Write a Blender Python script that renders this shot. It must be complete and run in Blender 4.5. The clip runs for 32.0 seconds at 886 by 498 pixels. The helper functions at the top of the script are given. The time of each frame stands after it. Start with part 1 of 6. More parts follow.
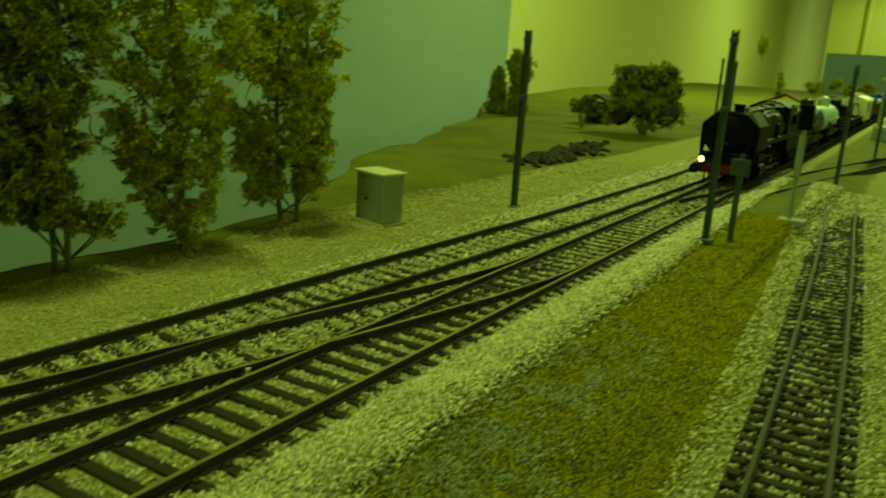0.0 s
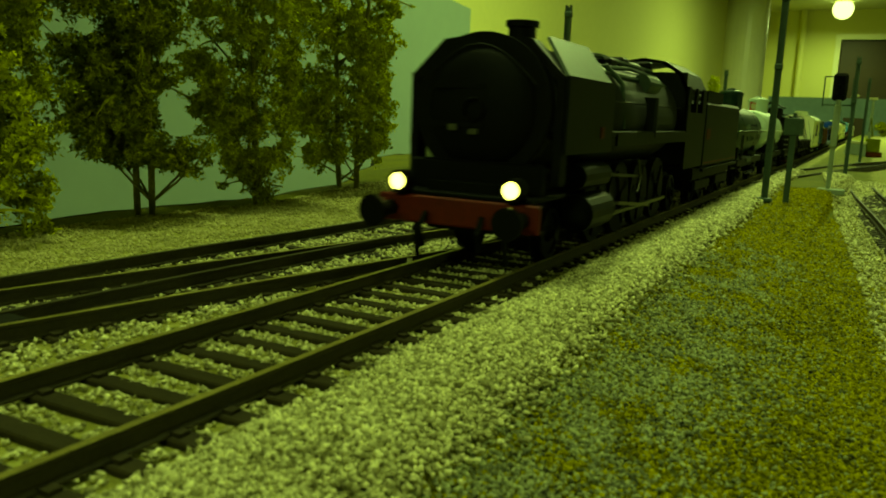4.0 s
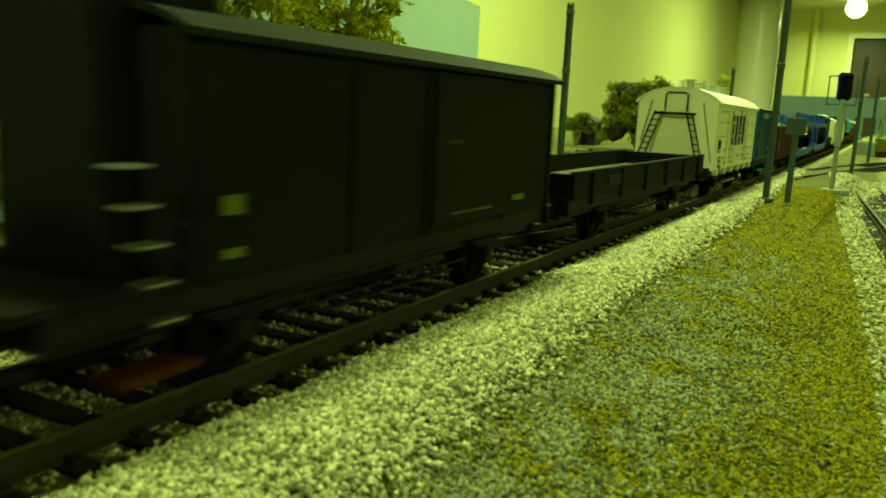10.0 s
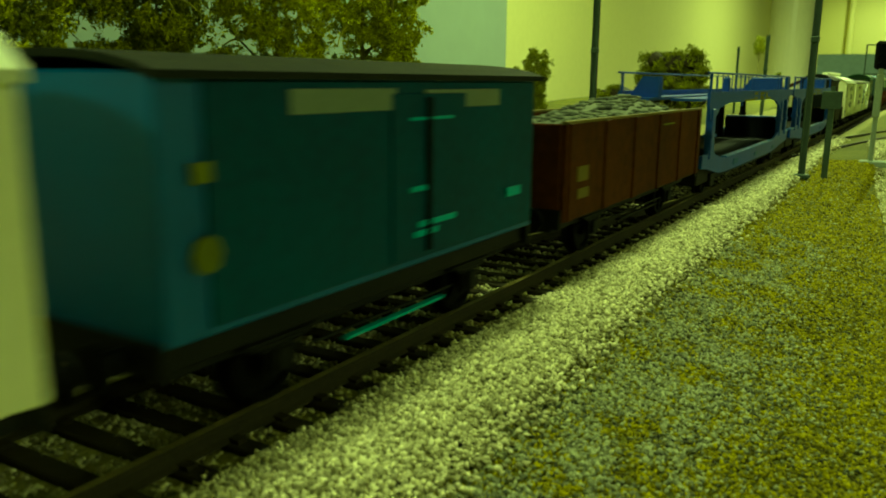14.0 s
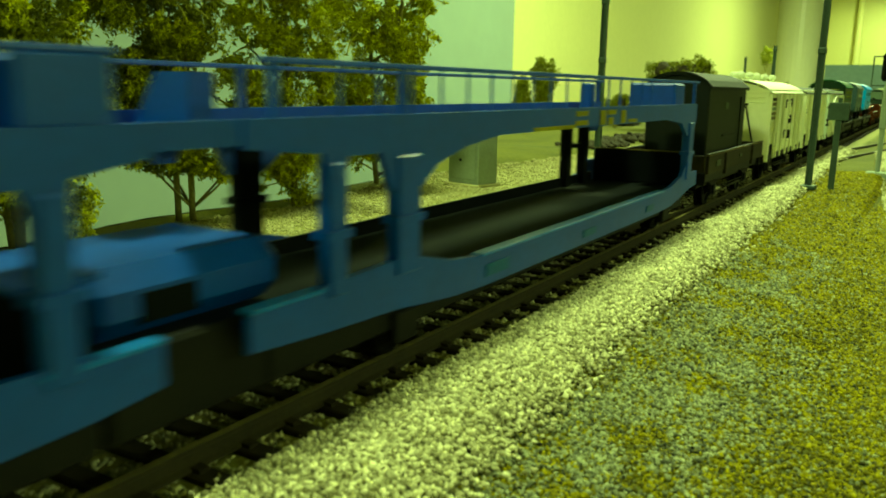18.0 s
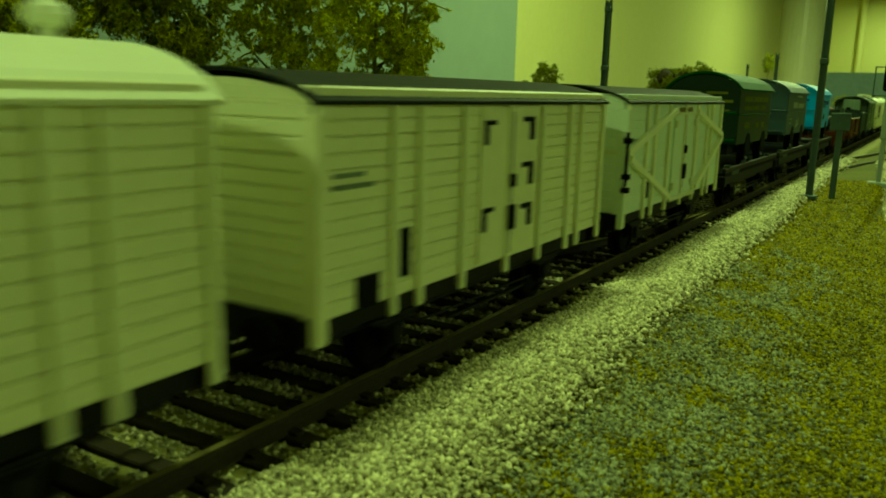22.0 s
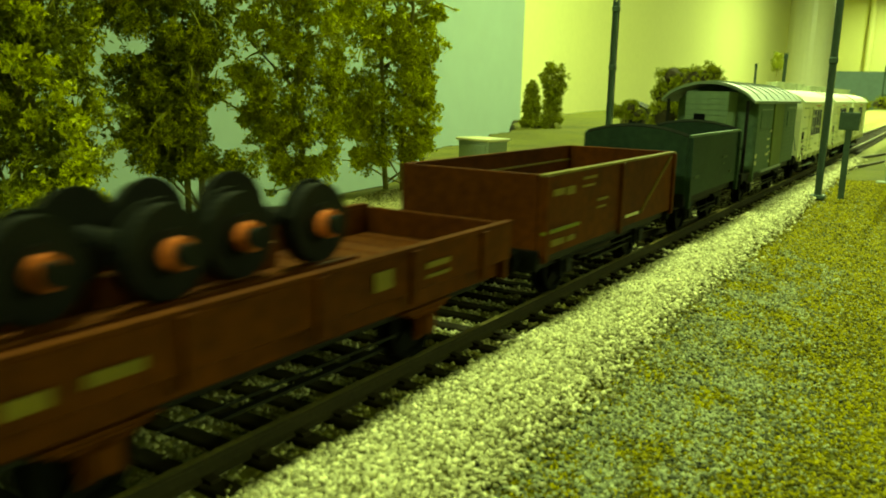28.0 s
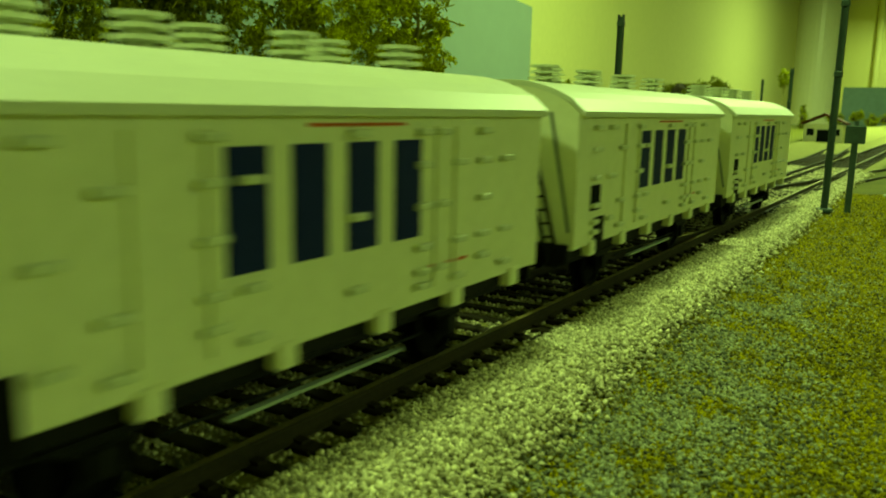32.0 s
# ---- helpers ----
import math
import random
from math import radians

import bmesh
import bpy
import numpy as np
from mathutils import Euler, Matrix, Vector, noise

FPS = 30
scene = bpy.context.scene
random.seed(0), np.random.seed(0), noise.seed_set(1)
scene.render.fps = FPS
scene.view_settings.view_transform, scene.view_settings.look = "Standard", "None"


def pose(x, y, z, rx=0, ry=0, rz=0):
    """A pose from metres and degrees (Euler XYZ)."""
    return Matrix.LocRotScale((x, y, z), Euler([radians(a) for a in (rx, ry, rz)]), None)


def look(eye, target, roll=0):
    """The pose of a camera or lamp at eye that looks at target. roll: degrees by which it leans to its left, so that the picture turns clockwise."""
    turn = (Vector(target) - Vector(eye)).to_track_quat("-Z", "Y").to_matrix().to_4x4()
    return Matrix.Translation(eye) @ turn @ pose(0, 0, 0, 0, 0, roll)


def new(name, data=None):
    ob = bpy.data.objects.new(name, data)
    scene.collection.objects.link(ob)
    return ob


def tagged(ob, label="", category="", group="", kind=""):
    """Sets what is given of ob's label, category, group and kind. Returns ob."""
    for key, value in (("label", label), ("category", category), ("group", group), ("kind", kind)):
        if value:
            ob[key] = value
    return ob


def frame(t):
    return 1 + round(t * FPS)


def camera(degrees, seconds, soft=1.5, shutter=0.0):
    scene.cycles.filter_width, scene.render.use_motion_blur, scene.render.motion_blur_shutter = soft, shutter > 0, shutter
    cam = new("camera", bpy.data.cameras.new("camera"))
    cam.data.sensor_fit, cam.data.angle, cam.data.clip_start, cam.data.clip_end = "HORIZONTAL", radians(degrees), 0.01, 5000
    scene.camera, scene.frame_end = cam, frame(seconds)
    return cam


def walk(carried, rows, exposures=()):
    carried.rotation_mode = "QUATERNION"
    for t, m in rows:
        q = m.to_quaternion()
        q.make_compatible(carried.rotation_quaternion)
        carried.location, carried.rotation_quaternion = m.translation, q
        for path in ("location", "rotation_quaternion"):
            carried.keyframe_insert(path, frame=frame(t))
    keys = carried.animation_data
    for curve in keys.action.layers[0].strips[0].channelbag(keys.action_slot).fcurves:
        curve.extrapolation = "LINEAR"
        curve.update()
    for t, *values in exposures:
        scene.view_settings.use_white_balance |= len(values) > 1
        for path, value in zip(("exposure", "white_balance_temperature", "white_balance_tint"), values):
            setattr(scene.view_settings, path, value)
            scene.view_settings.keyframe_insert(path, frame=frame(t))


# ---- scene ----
cam = camera(58.0, 32.0, soft=1.8, shutter=0.65)
cam.data.dof.use_dof, cam.data.dof.focus_distance, cam.data.dof.aperture_fstop = True, 0.22, 75
PATH = [
    (0.0, (0.10855, 0.02048, 0.07228), (-0.14078, 0.43644, -0.04944), 3.782),
    (0.5, (0.10510, 0.01925, 0.05916), (-0.16264, 0.42480, -0.05852), 3.239),
    (1.0, (0.09651, 0.01819, 0.04304), (-0.17499, 0.42522, -0.06001), 4.207),
    (1.5, (0.08001, 0.01080, 0.03110), (-0.18370, 0.41938, -0.08518), 4.678),
    (2.0, (0.07194, 0.00426, 0.02658), (-0.20712, 0.40642, -0.07532), 1.259),
    (2.5, (0.06850, 0.00131, 0.02768), (-0.19964, 0.41461, -0.05763), 2.168),
    (3.0, (0.07107, 0.00190, 0.02920), (-0.15147, 0.44303, -0.04747), 2.412),
    (3.5, (0.06875, 0.00046, 0.02960), (-0.15336, 0.43911, -0.06125), 2.745),
    (4.0, (0.06868, 0.00000, 0.03030), (-0.15918, 0.43694, -0.05437), 2.469),
    (4.5, (0.07081, 0.00010, 0.03033), (-0.16042, 0.43510, -0.05518), 2.289),
    (6.5, (0.07118, 0.00138, 0.03060), (-0.16544, 0.43426, -0.05080), 2.552),
    (7.0, (0.07146, 0.00183, 0.03030), (-0.16506, 0.43451, -0.05241), 2.257),
    (7.5, (0.07149, 0.00222, 0.03038), (-0.16423, 0.43518, -0.05318), 2.466),
    (8.0, (0.07191, 0.00258, 0.03004), (-0.16303, 0.43610, -0.05281), 2.447),
    (8.5, (0.07187, 0.00292, 0.03016), (-0.16239, 0.43660, -0.05375), 2.632),
    (9.0, (0.07185, 0.00304, 0.03018), (-0.16140, 0.43695, -0.05537), 2.718),
    (9.5, (0.07229, 0.00322, 0.03058), (-0.16120, 0.43692, -0.05538), 2.439),
    (10.0, (0.07228, 0.00305, 0.03061), (-0.16054, 0.43704, -0.05569), 2.725),
    (10.5, (0.07214, 0.00266, 0.03065), (-0.16599, 0.43383, -0.05528), 1.992),
    (11.0, (0.07221, 0.00235, 0.03049), (-0.16980, 0.43135, -0.05548), 1.737),
    (11.5, (0.07263, 0.00234, 0.02957), (-0.17154, 0.43038, -0.05509), 1.239),
    (12.0, (0.07278, 0.00251, 0.03073), (-0.16741, 0.43177, -0.05895), 1.660),
    (12.5, (0.07306, 0.00266, 0.03299), (-0.16695, 0.43071, -0.06279), 1.582),
    (13.0, (0.07328, 0.00284, 0.03639), (-0.17296, 0.42645, -0.06320), 0.604),
    (13.5, (0.07326, 0.00251, 0.03698), (-0.17528, 0.42397, -0.06597), 0.582),
    (14.0, (0.07337, 0.00233, 0.03735), (-0.17622, 0.42296, -0.06644), 0.558),
    (14.5, (0.07331, 0.00213, 0.03715), (-0.17655, 0.42276, -0.06603), 0.766),
    (16.5, (0.07346, 0.00122, 0.03770), (-0.17808, 0.42122, -0.06395), 0.976),
    (18.0, (0.07347, 0.00100, 0.03769), (-0.17948, 0.42071, -0.06157), 0.961),
    (19.0, (0.07331, 0.00095, 0.03829), (-0.17945, 0.42050, -0.06217), 1.198),
    (20.0, (0.07330, 0.00044, 0.03852), (-0.17872, 0.42089, -0.06003), 1.367),
    (21.0, (0.07323, 0.00010, 0.03864), (-0.17993, 0.42020, -0.05845), 1.295),
    (22.0, (0.07340, 0.00030, 0.03900), (-0.18000, 0.42021, -0.05826), 1.509),
    (23.0, (0.07340, 0.00021, 0.03872), (-0.18048, 0.42003, -0.05770), 1.668),
    (24.0, (0.07326, 0.00019, 0.03854), (-0.18167, 0.41937, -0.05788), 1.425),
    (25.0, (0.07338, 0.00057, 0.03882), (-0.18236, 0.41930, -0.05744), 1.328),
    (25.5, (0.07332, 0.00046, 0.03878), (-0.18295, 0.41862, -0.05856), 1.470),
    (27.5, (0.07330, 0.00051, 0.03921), (-0.18342, 0.41820, -0.05890), 1.531),
    (29.0, (0.07353, 0.00012, 0.03911), (-0.18462, 0.41719, -0.05790), 1.294),
    (30.0, (0.07374, 0.00008, 0.03932), (-0.18443, 0.41694, -0.05852), 1.371),
    (31.0, (0.07364, 0.00050, 0.03897), (-0.18526, 0.41678, -0.05941), 1.151),
    (31.5, (0.07383, 0.00071, 0.03920), (-0.18888, 0.41520, -0.05663), 0.298),
    (32.0, (0.07445, 0.00072, 0.03805), (-0.18802, 0.41717, -0.04958), 1.314),
]
walk(cam, [(t, look(eye, target, roll)) for t, eye, target, roll in PATH], [(0, -0.60, 25000, -76), (2, -0.57, 25000, -74), (4.0, -0.55, 24000, -74), (4.5, -0.50, 17000, -72), (6.8, 0.65, 10500, -62), (9, 0.4, 10300, -62), (10, 0.32, 11000, -64), (11, 0.45, 11200, -64), (12, 0.25, 11500, -64), (13, 0.05, 11500, -66), (14, 0.0, 11000, -64), (17, 0.58, 9800, -60), (19, 0.66, 9400, -60), (21, 0.35, 9800, -62), (22, -0.42, 10800, -70), (23, -0.45, 11500, -74), (24, -0.55, 11500, -78), (25, 0.45, 9800, -60), (25.5, 0.5, 9800, -60), (27.6, 0.7, 10500, -58), (30, 0.65, 10800, -58), (31, 0.5, 10500, -68), (32, -0.1, 11500, -74)])
world = bpy.data.worlds.new("world")
scene.world = world
world.use_nodes = True
world.node_tree.nodes["Background"].inputs[0].default_value = (0.9, 0.95, 0.7, 1)
world.node_tree.nodes["Background"].inputs[1].default_value = 0.05

CM = 0.01                      # meshes are written in centimetres


def lamp(name, x, y, z, size, power, colour, target=None):
    data = bpy.data.lights.new(name, "AREA")
    data.shape, data.size, data.energy, data.color = "DISK", size, power, colour
    ob = new(name, data)
    ob.location = (x, y, z - 0.10)
    if target:
        ob.rotation_euler = look(ob.location, target).to_euler()
    return ob


WARM = (1.0, 0.99, 0.68)
# Only the far lamp is known; the others are added to light the layout.
LAMPS = ((-0.16, 0.28, 1.10, 5.7, 0.12, None), (-0.10, -1.50, 1.10, 14.0, 0.24, None), (0.0, 2.00, 1.10, 29.0, 0.24, None), (0.05, 5.00, 1.10, 32.0, 0.24, None), (-0.29, 8.45, 1.10, 13.0, 0.24, None),
         # Two added fill lamps aimed at the wagon sides.
         (2.60, 0.50, 1.10, 6.6, 0.24, (0.0, 0.3, 0.0)), (2.80, 2.00, 1.10, 7.4, 0.24, (0.0, 1.2, 0.0)))
for x, y, z, power, size, target in LAMPS:
    lamp("ceiling_and_fill_beam", x, y, z, size, power, WARM, target)


# ---- materials ----
def material(name, base, rough=0.7, metal=0.0, vary=0.25, grain=900.0, stain=90.0, bump=0.15, island=0.0, other=None, spec=0.4):
    m = bpy.data.materials.new(name)
    m.use_nodes = True
    nt = m.node_tree
    b = nt.nodes["Principled BSDF"]
    b.inputs["Roughness"].default_value, b.inputs["Metallic"].default_value = rough, metal
    b.inputs["Specular IOR Level"].default_value = spec
    tc = nt.nodes.new("ShaderNodeTexCoord")
    fine, coarse = nt.nodes.new("ShaderNodeTexNoise"), nt.nodes.new("ShaderNodeTexNoise")
    fine.inputs["Scale"].default_value, coarse.inputs["Scale"].default_value = grain, stain
    fine.inputs["Detail"].default_value = 4
    coarse.inputs["Detail"].default_value = 5
    for n in (fine, coarse):
        nt.links.new(tc.outputs["Object"], n.inputs["Vector"])
    add = nt.nodes.new("ShaderNodeMath")
    add.operation = "ADD"
    nt.links.new(fine.outputs["Fac"], add.inputs[0])
    nt.links.new(coarse.outputs["Fac"], add.inputs[1])
    fac = add.outputs[0]
    if island:
        geo = nt.nodes.new("ShaderNodeNewGeometry")
        mix = nt.nodes.new("ShaderNodeMath")
        mix.operation, mix.inputs[1].default_value = "MULTIPLY_ADD", island
        nt.links.new(geo.outputs["Random Per Island"], mix.inputs[0])
        nt.links.new(fac, mix.inputs[2])
        fac = mix.outputs[0]
    ramp = nt.nodes.new("ShaderNodeMapRange")
    ramp.inputs["From Min"].default_value, ramp.inputs["From Max"].default_value = 0.55 + island * 0.1, 1.45 + island * 0.9
    nt.links.new(fac, ramp.inputs["Value"])
    two = nt.nodes.new("ShaderNodeMix")
    two.data_type = "RGBA"
    other = other or tuple(min(1.0, c * (1 + vary)) for c in base)
    two.inputs["A"].default_value = (*(c * (1 - vary) for c in base), 1)
    two.inputs["B"].default_value = (*other, 1)
    nt.links.new(ramp.outputs[0], two.inputs["Factor"])
    nt.links.new(two.outputs["Result"], b.inputs["Base Color"])
    if bump:
        bp = nt.nodes.new("ShaderNodeBump")
        bp.inputs["Strength"].default_value, bp.inputs["Distance"].default_value = bump, 0.0003
        nt.links.new(fine.outputs["Fac"], bp.inputs["Height"])
        nt.links.new(bp.outputs["Normal"], b.inputs["Normal"])
    return m


def glowing(name, colour, strength):
    m = bpy.data.materials.new(name)
    m.use_nodes = True
    b = m.node_tree.nodes["Principled BSDF"]
    b.inputs["Base Color"].default_value = (*colour, 1)
    b.inputs["Emission Color"].default_value = (*colour, 1)
    b.inputs["Emission Strength"].default_value = strength
    return m


M_WALL = material("cream_wall_paint", (0.66, 0.64, 0.30), 0.8, vary=0.05, grain=60, stain=1.2, bump=0.05)
M_SKY = material("grey_blue_backdrop", (0.27, 0.335, 0.30), 0.85, vary=0.06, grain=20, stain=1.5, bump=0.0)
M_COLUMN = material("glossy_column_paint", (0.86, 0.85, 0.62), 0.35, vary=0.04, grain=30, stain=1.0, bump=0.0)
M_CEIL = material("ceiling_paint", (0.76, 0.75, 0.50), 0.9, vary=0.04, grain=30, stain=1.0, bump=0.0)
M_FLOOR = material("floor_vinyl", (0.07, 0.065, 0.055), 0.5, vary=0.2, grain=80, stain=3, bump=0.0)
M_DOOR = material("brown_door_wood", (0.045, 0.032, 0.016), 0.55, vary=0.25, grain=60, stain=4)
M_BAND = material("blue_grey_board", (0.16, 0.22, 0.23), 0.8, vary=0.15, grain=60, stain=6)
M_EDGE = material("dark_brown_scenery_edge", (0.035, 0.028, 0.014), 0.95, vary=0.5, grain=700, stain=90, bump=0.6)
M_STONE = material("pale_ballast_stone", (0.26, 0.235, 0.080), 0.9, vary=0.6, grain=2500, stain=120, bump=0.3, island=1.8, other=(0.95, 0.91, 0.58))
M_GREY = material("grey_gravel_stone", (0.016, 0.022, 0.010), 0.9, vary=0.8, grain=2500, stain=120, bump=0.3, island=2.2, other=(0.46, 0.48, 0.29))
M_TURF = material("olive_turf_fibre", (0.055, 0.053, 0.004), 0.95, vary=0.8, grain=2500, stain=60, bump=0.3, island=2.0, other=(0.42, 0.37, 0.028))
M_SAND = material("sandy_scatter_grain", (0.38, 0.35, 0.15), 0.95, vary=0.35, grain=2500, stain=150, bump=0.3, island=0.9, other=(0.58, 0.54, 0.30))
M_RAIL = material("rusty_rail_side", (0.036, 0.029, 0.012), 0.7, 0.1, vary=0.4, grain=1500, stain=200)
# Worn head, made paler to put the rail's lit line into the colour.
M_RAILTOP = material("worn_lit_rail_head", (0.28, 0.24, 0.10), 0.4, 0.35, vary=0.4, grain=1500, stain=150)
M_SLEEPER = material("dark_brown_sleeper_plastic", (0.030, 0.024, 0.011), 0.8, vary=0.4, grain=1800, stain=250, spec=0.2)
M_BARK = material("grey_green_bark", (0.24, 0.22, 0.075), 0.9, vary=0.45, grain=1200, stain=200, bump=0.5)
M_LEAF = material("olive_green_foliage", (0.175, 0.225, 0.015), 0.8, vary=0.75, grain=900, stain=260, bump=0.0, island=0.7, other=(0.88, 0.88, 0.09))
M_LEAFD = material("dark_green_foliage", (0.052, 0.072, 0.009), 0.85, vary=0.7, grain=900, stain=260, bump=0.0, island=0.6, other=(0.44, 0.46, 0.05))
# Brightest leaf tone, painted on outer tips as if lit.
M_LEAF_LIT = material("lit_yellow_green_foliage", (0.26, 0.31, 0.022), 0.8, vary=0.6, grain=900, stain=260, bump=0.0, island=0.6, other=(0.92, 0.92, 0.11))
M_TWIG = material("pale_twig_fibre", (0.36, 0.38, 0.055), 0.9, vary=0.5, grain=900, stain=60, bump=0.2, other=(0.62, 0.60, 0.14))
M_MAST = material("green_grey_mast_paint", (0.055, 0.085, 0.065), 0.6, 0.2, vary=0.3, grain=1500, stain=200)
M_CABINET = material("grey_cabinet_paint", (0.29, 0.34, 0.27), 0.7, vary=0.15, grain=900, stain=120)
M_BLACK = material("soot_black_paint", (0.0022, 0.0022, 0.0020), 0.6, 0.0, vary=0.4, grain=800, stain=80, spec=0.10)
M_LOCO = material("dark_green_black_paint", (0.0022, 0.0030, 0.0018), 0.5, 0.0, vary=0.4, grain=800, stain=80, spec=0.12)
# Lighter than the black body: light on its upper parts put into colour.
M_PLATE = material("lit_green_grey_paint", (0.036, 0.056, 0.040), 0.5, 0.0, vary=0.25, grain=600, stain=60, spec=0.25)
M_ROD = material("oily_dark_steel", (0.10, 0.10, 0.085), 0.35, 0.7, vary=0.3, grain=800, stain=100)
M_STEEL = material("bright_steel", (0.45, 0.44, 0.40), 0.3, 0.9, vary=0.2, grain=1500, stain=200)
M_RED = material("buffer_beam_red", (0.085, 0.005, 0.0045), 0.6, vary=0.4, grain=900, stain=100, spec=0.25)
M_LIGHT = glowing("lit_headlamp_lens", (1.0, 0.76, 0.34), 10.0)
M_WHITE = material("cream_white_wagon_paint", (0.88, 0.89, 0.63), 0.5, vary=0.08, grain=500, stain=40, bump=0.05, other=(0.93, 0.94, 0.70))
# Paler than the planks: highlights on posts and braces put into the colour.
M_POST = material("lit_relief_paint", (0.90, 0.92, 0.70), 0.45, vary=0.06, grain=1200, stain=90, bump=0.05)
M_COOLW = material("cool_white_wagon_paint", (0.76, 0.86, 0.74), 0.45, vary=0.06, grain=1200, stain=90, bump=0.05)
M_WROOF = material("white_roof_paint", (0.74, 0.77, 0.58), 0.5, vary=0.06, grain=1200, stain=90, bump=0.05)
M_TANKW = material("grey_white_tank_paint", (0.52, 0.63, 0.54), 0.38, vary=0.10, grain=500, stain=35, bump=0.03, other=(0.60, 0.70, 0.61))
M_TANKG = material("dark_green_grey_tank_paint", (0.0085, 0.025, 0.016), 0.45, vary=0.3, grain=600, stain=50, bump=0.03, spec=0.22)
M_FRAME = material("underframe_black_plastic", (0.0050, 0.0050, 0.0045), 0.65, vary=0.4, grain=1500, stain=200, spec=0.2)
M_BROWN = material("dark_brown_wagon_paint", (0.0045, 0.0042, 0.0024), 0.75, vary=0.4, grain=600, stain=60, other=(0.011, 0.0095, 0.005), spec=0.14)
M_BROWN2 = material("mid_brown_wagon_paint", (0.016, 0.013, 0.007), 0.7, vary=0.4, grain=600, stain=60, other=(0.032, 0.026, 0.013), spec=0.2)
M_DECK = material("worn_planked_deck", (0.16, 0.14, 0.08), 0.8, vary=0.3, grain=1400, stain=150)
M_TEAL = material("teal_wagon_paint", (0.004, 0.090, 0.27), 0.5, vary=0.18, grain=1400, stain=120)
M_TEALD = material("dark_teal_panel_paint", (0.0026, 0.050, 0.112), 0.6, vary=0.4, grain=600, stain=50, other=(0.005, 0.078, 0.140), spec=0.15)
M_TAN = material("faded_olive_brown_panel", (0.15, 0.115, 0.022), 0.6, vary=0.3, grain=1400, stain=110)
M_CYAN = material("bright_cyan_step", (0.05, 0.45, 0.55), 0.5, vary=0.1, grain=1400, stain=120)
M_OXIDE = material("red_oxide_wagon_paint", (0.055, 0.0095, 0.0020), 0.65, vary=0.6, grain=500, stain=45, other=(0.105, 0.028, 0.0035), spec=0.09)
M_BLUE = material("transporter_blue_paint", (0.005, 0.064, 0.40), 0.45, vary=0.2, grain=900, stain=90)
# Lighter blue puts the light on the flange tops into the colour.
M_BLUEL = material("lit_blue_edge", (0.020, 0.150, 0.58), 0.4, vary=0.2, grain=900, stain=90)
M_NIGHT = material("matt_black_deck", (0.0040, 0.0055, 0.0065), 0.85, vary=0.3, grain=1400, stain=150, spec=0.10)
M_YELLOW = material("bright_yellow_paint", (0.66, 0.58, 0.025), 0.5, vary=0.2, grain=1400, stain=150)
M_OCHRE = material("faded_yellow_lettering", (0.26, 0.235, 0.015), 0.7, vary=0.45, grain=900, stain=150)
M_WEAR = material("dull_grey_green_marking", (0.050, 0.068, 0.042), 0.7, vary=0.4, grain=900, stain=150)
M_CREAM = material("cream_lettering", (0.62, 0.60, 0.40), 0.6, vary=0.12, grain=1400, stain=150)
M_INK = material("navy_lettering", (0.003, 0.012, 0.085), 0.6, vary=0.15, grain=1400, stain=150, spec=0.2)
M_CONT = material("dark_olive_container_paint", (0.007, 0.010, 0.007), 0.6, vary=0.3, grain=900, stain=80, spec=0.2)
M_GREEN = material("bottle_green_trailer_paint", (0.0025, 0.018, 0.004), 0.45, vary=0.2, grain=900, stain=80, spec=0.22)
M_GREENR = material("bright_green_roof_paint", (0.005, 0.070, 0.010), 0.6, vary=0.2, grain=900, stain=80, spec=0.12)
M_SLATE = material("slate_trailer_paint", (0.038, 0.078, 0.092), 0.5, vary=0.12, grain=1400, stain=120)
M_SKYB = material("light_blue_trailer_paint", (0.05, 0.36, 0.92), 0.45, vary=0.08, grain=1400, stain=120)
M_GVAN = material("grey_green_wagon_paint", (0.075, 0.125, 0.090), 0.65, vary=0.35, grain=600, stain=50, other=(0.145, 0.205, 0.140), spec=0.3)
M_DGREEN = material("dark_green_grey_wagon_paint", (0.013, 0.033, 0.023), 0.65, vary=0.5, grain=600, stain=50, other=(0.030, 0.056, 0.038), spec=0.22)
M_GROOF = material("grey_roof_paint", (0.19, 0.235, 0.19), 0.45, vary=0.15, grain=900, stain=80)
M_PALE = material("pale_grey_wagon_paint", (0.42, 0.48, 0.44), 0.55, vary=0.12, grain=1400, stain=110)
# Lighter copy of the van paint: frontal light put into the cabin's colour.
M_CABIN = material("lit_grey_green_cabin_paint", (0.20, 0.27, 0.20), 0.6, vary=0.2, grain=600, stain=60, spec=0.3)
M_OLIVE = material("pale_olive_door_paint", (0.130, 0.165, 0.062), 0.6, vary=0.25, grain=600, stain=60, spec=0.25)
M_DROOF = material("dark_grey_roof_paint", (0.0085, 0.0110, 0.0070), 0.7, vary=0.3, grain=600, stain=60, spec=0.16)
M_KHAKI = material("worn_khaki_paint", (0.150, 0.170, 0.028), 0.6, vary=0.35, grain=600, stain=60, spec=0.2)
M_ORANGE = material("orange_axle_end", (0.50, 0.12, 0.04), 0.5, vary=0.15, grain=1400, stain=110)
M_COAL = material("grey_stone_load", (0.035, 0.042, 0.032), 0.9, vary=0.6, grain=2500, stain=120, island=1.8, other=(0.26, 0.28, 0.21))
M_BOARDR = material("red_board_frame", (0.33, 0.03, 0.02), 0.6, vary=0.2, grain=1400, stain=110)


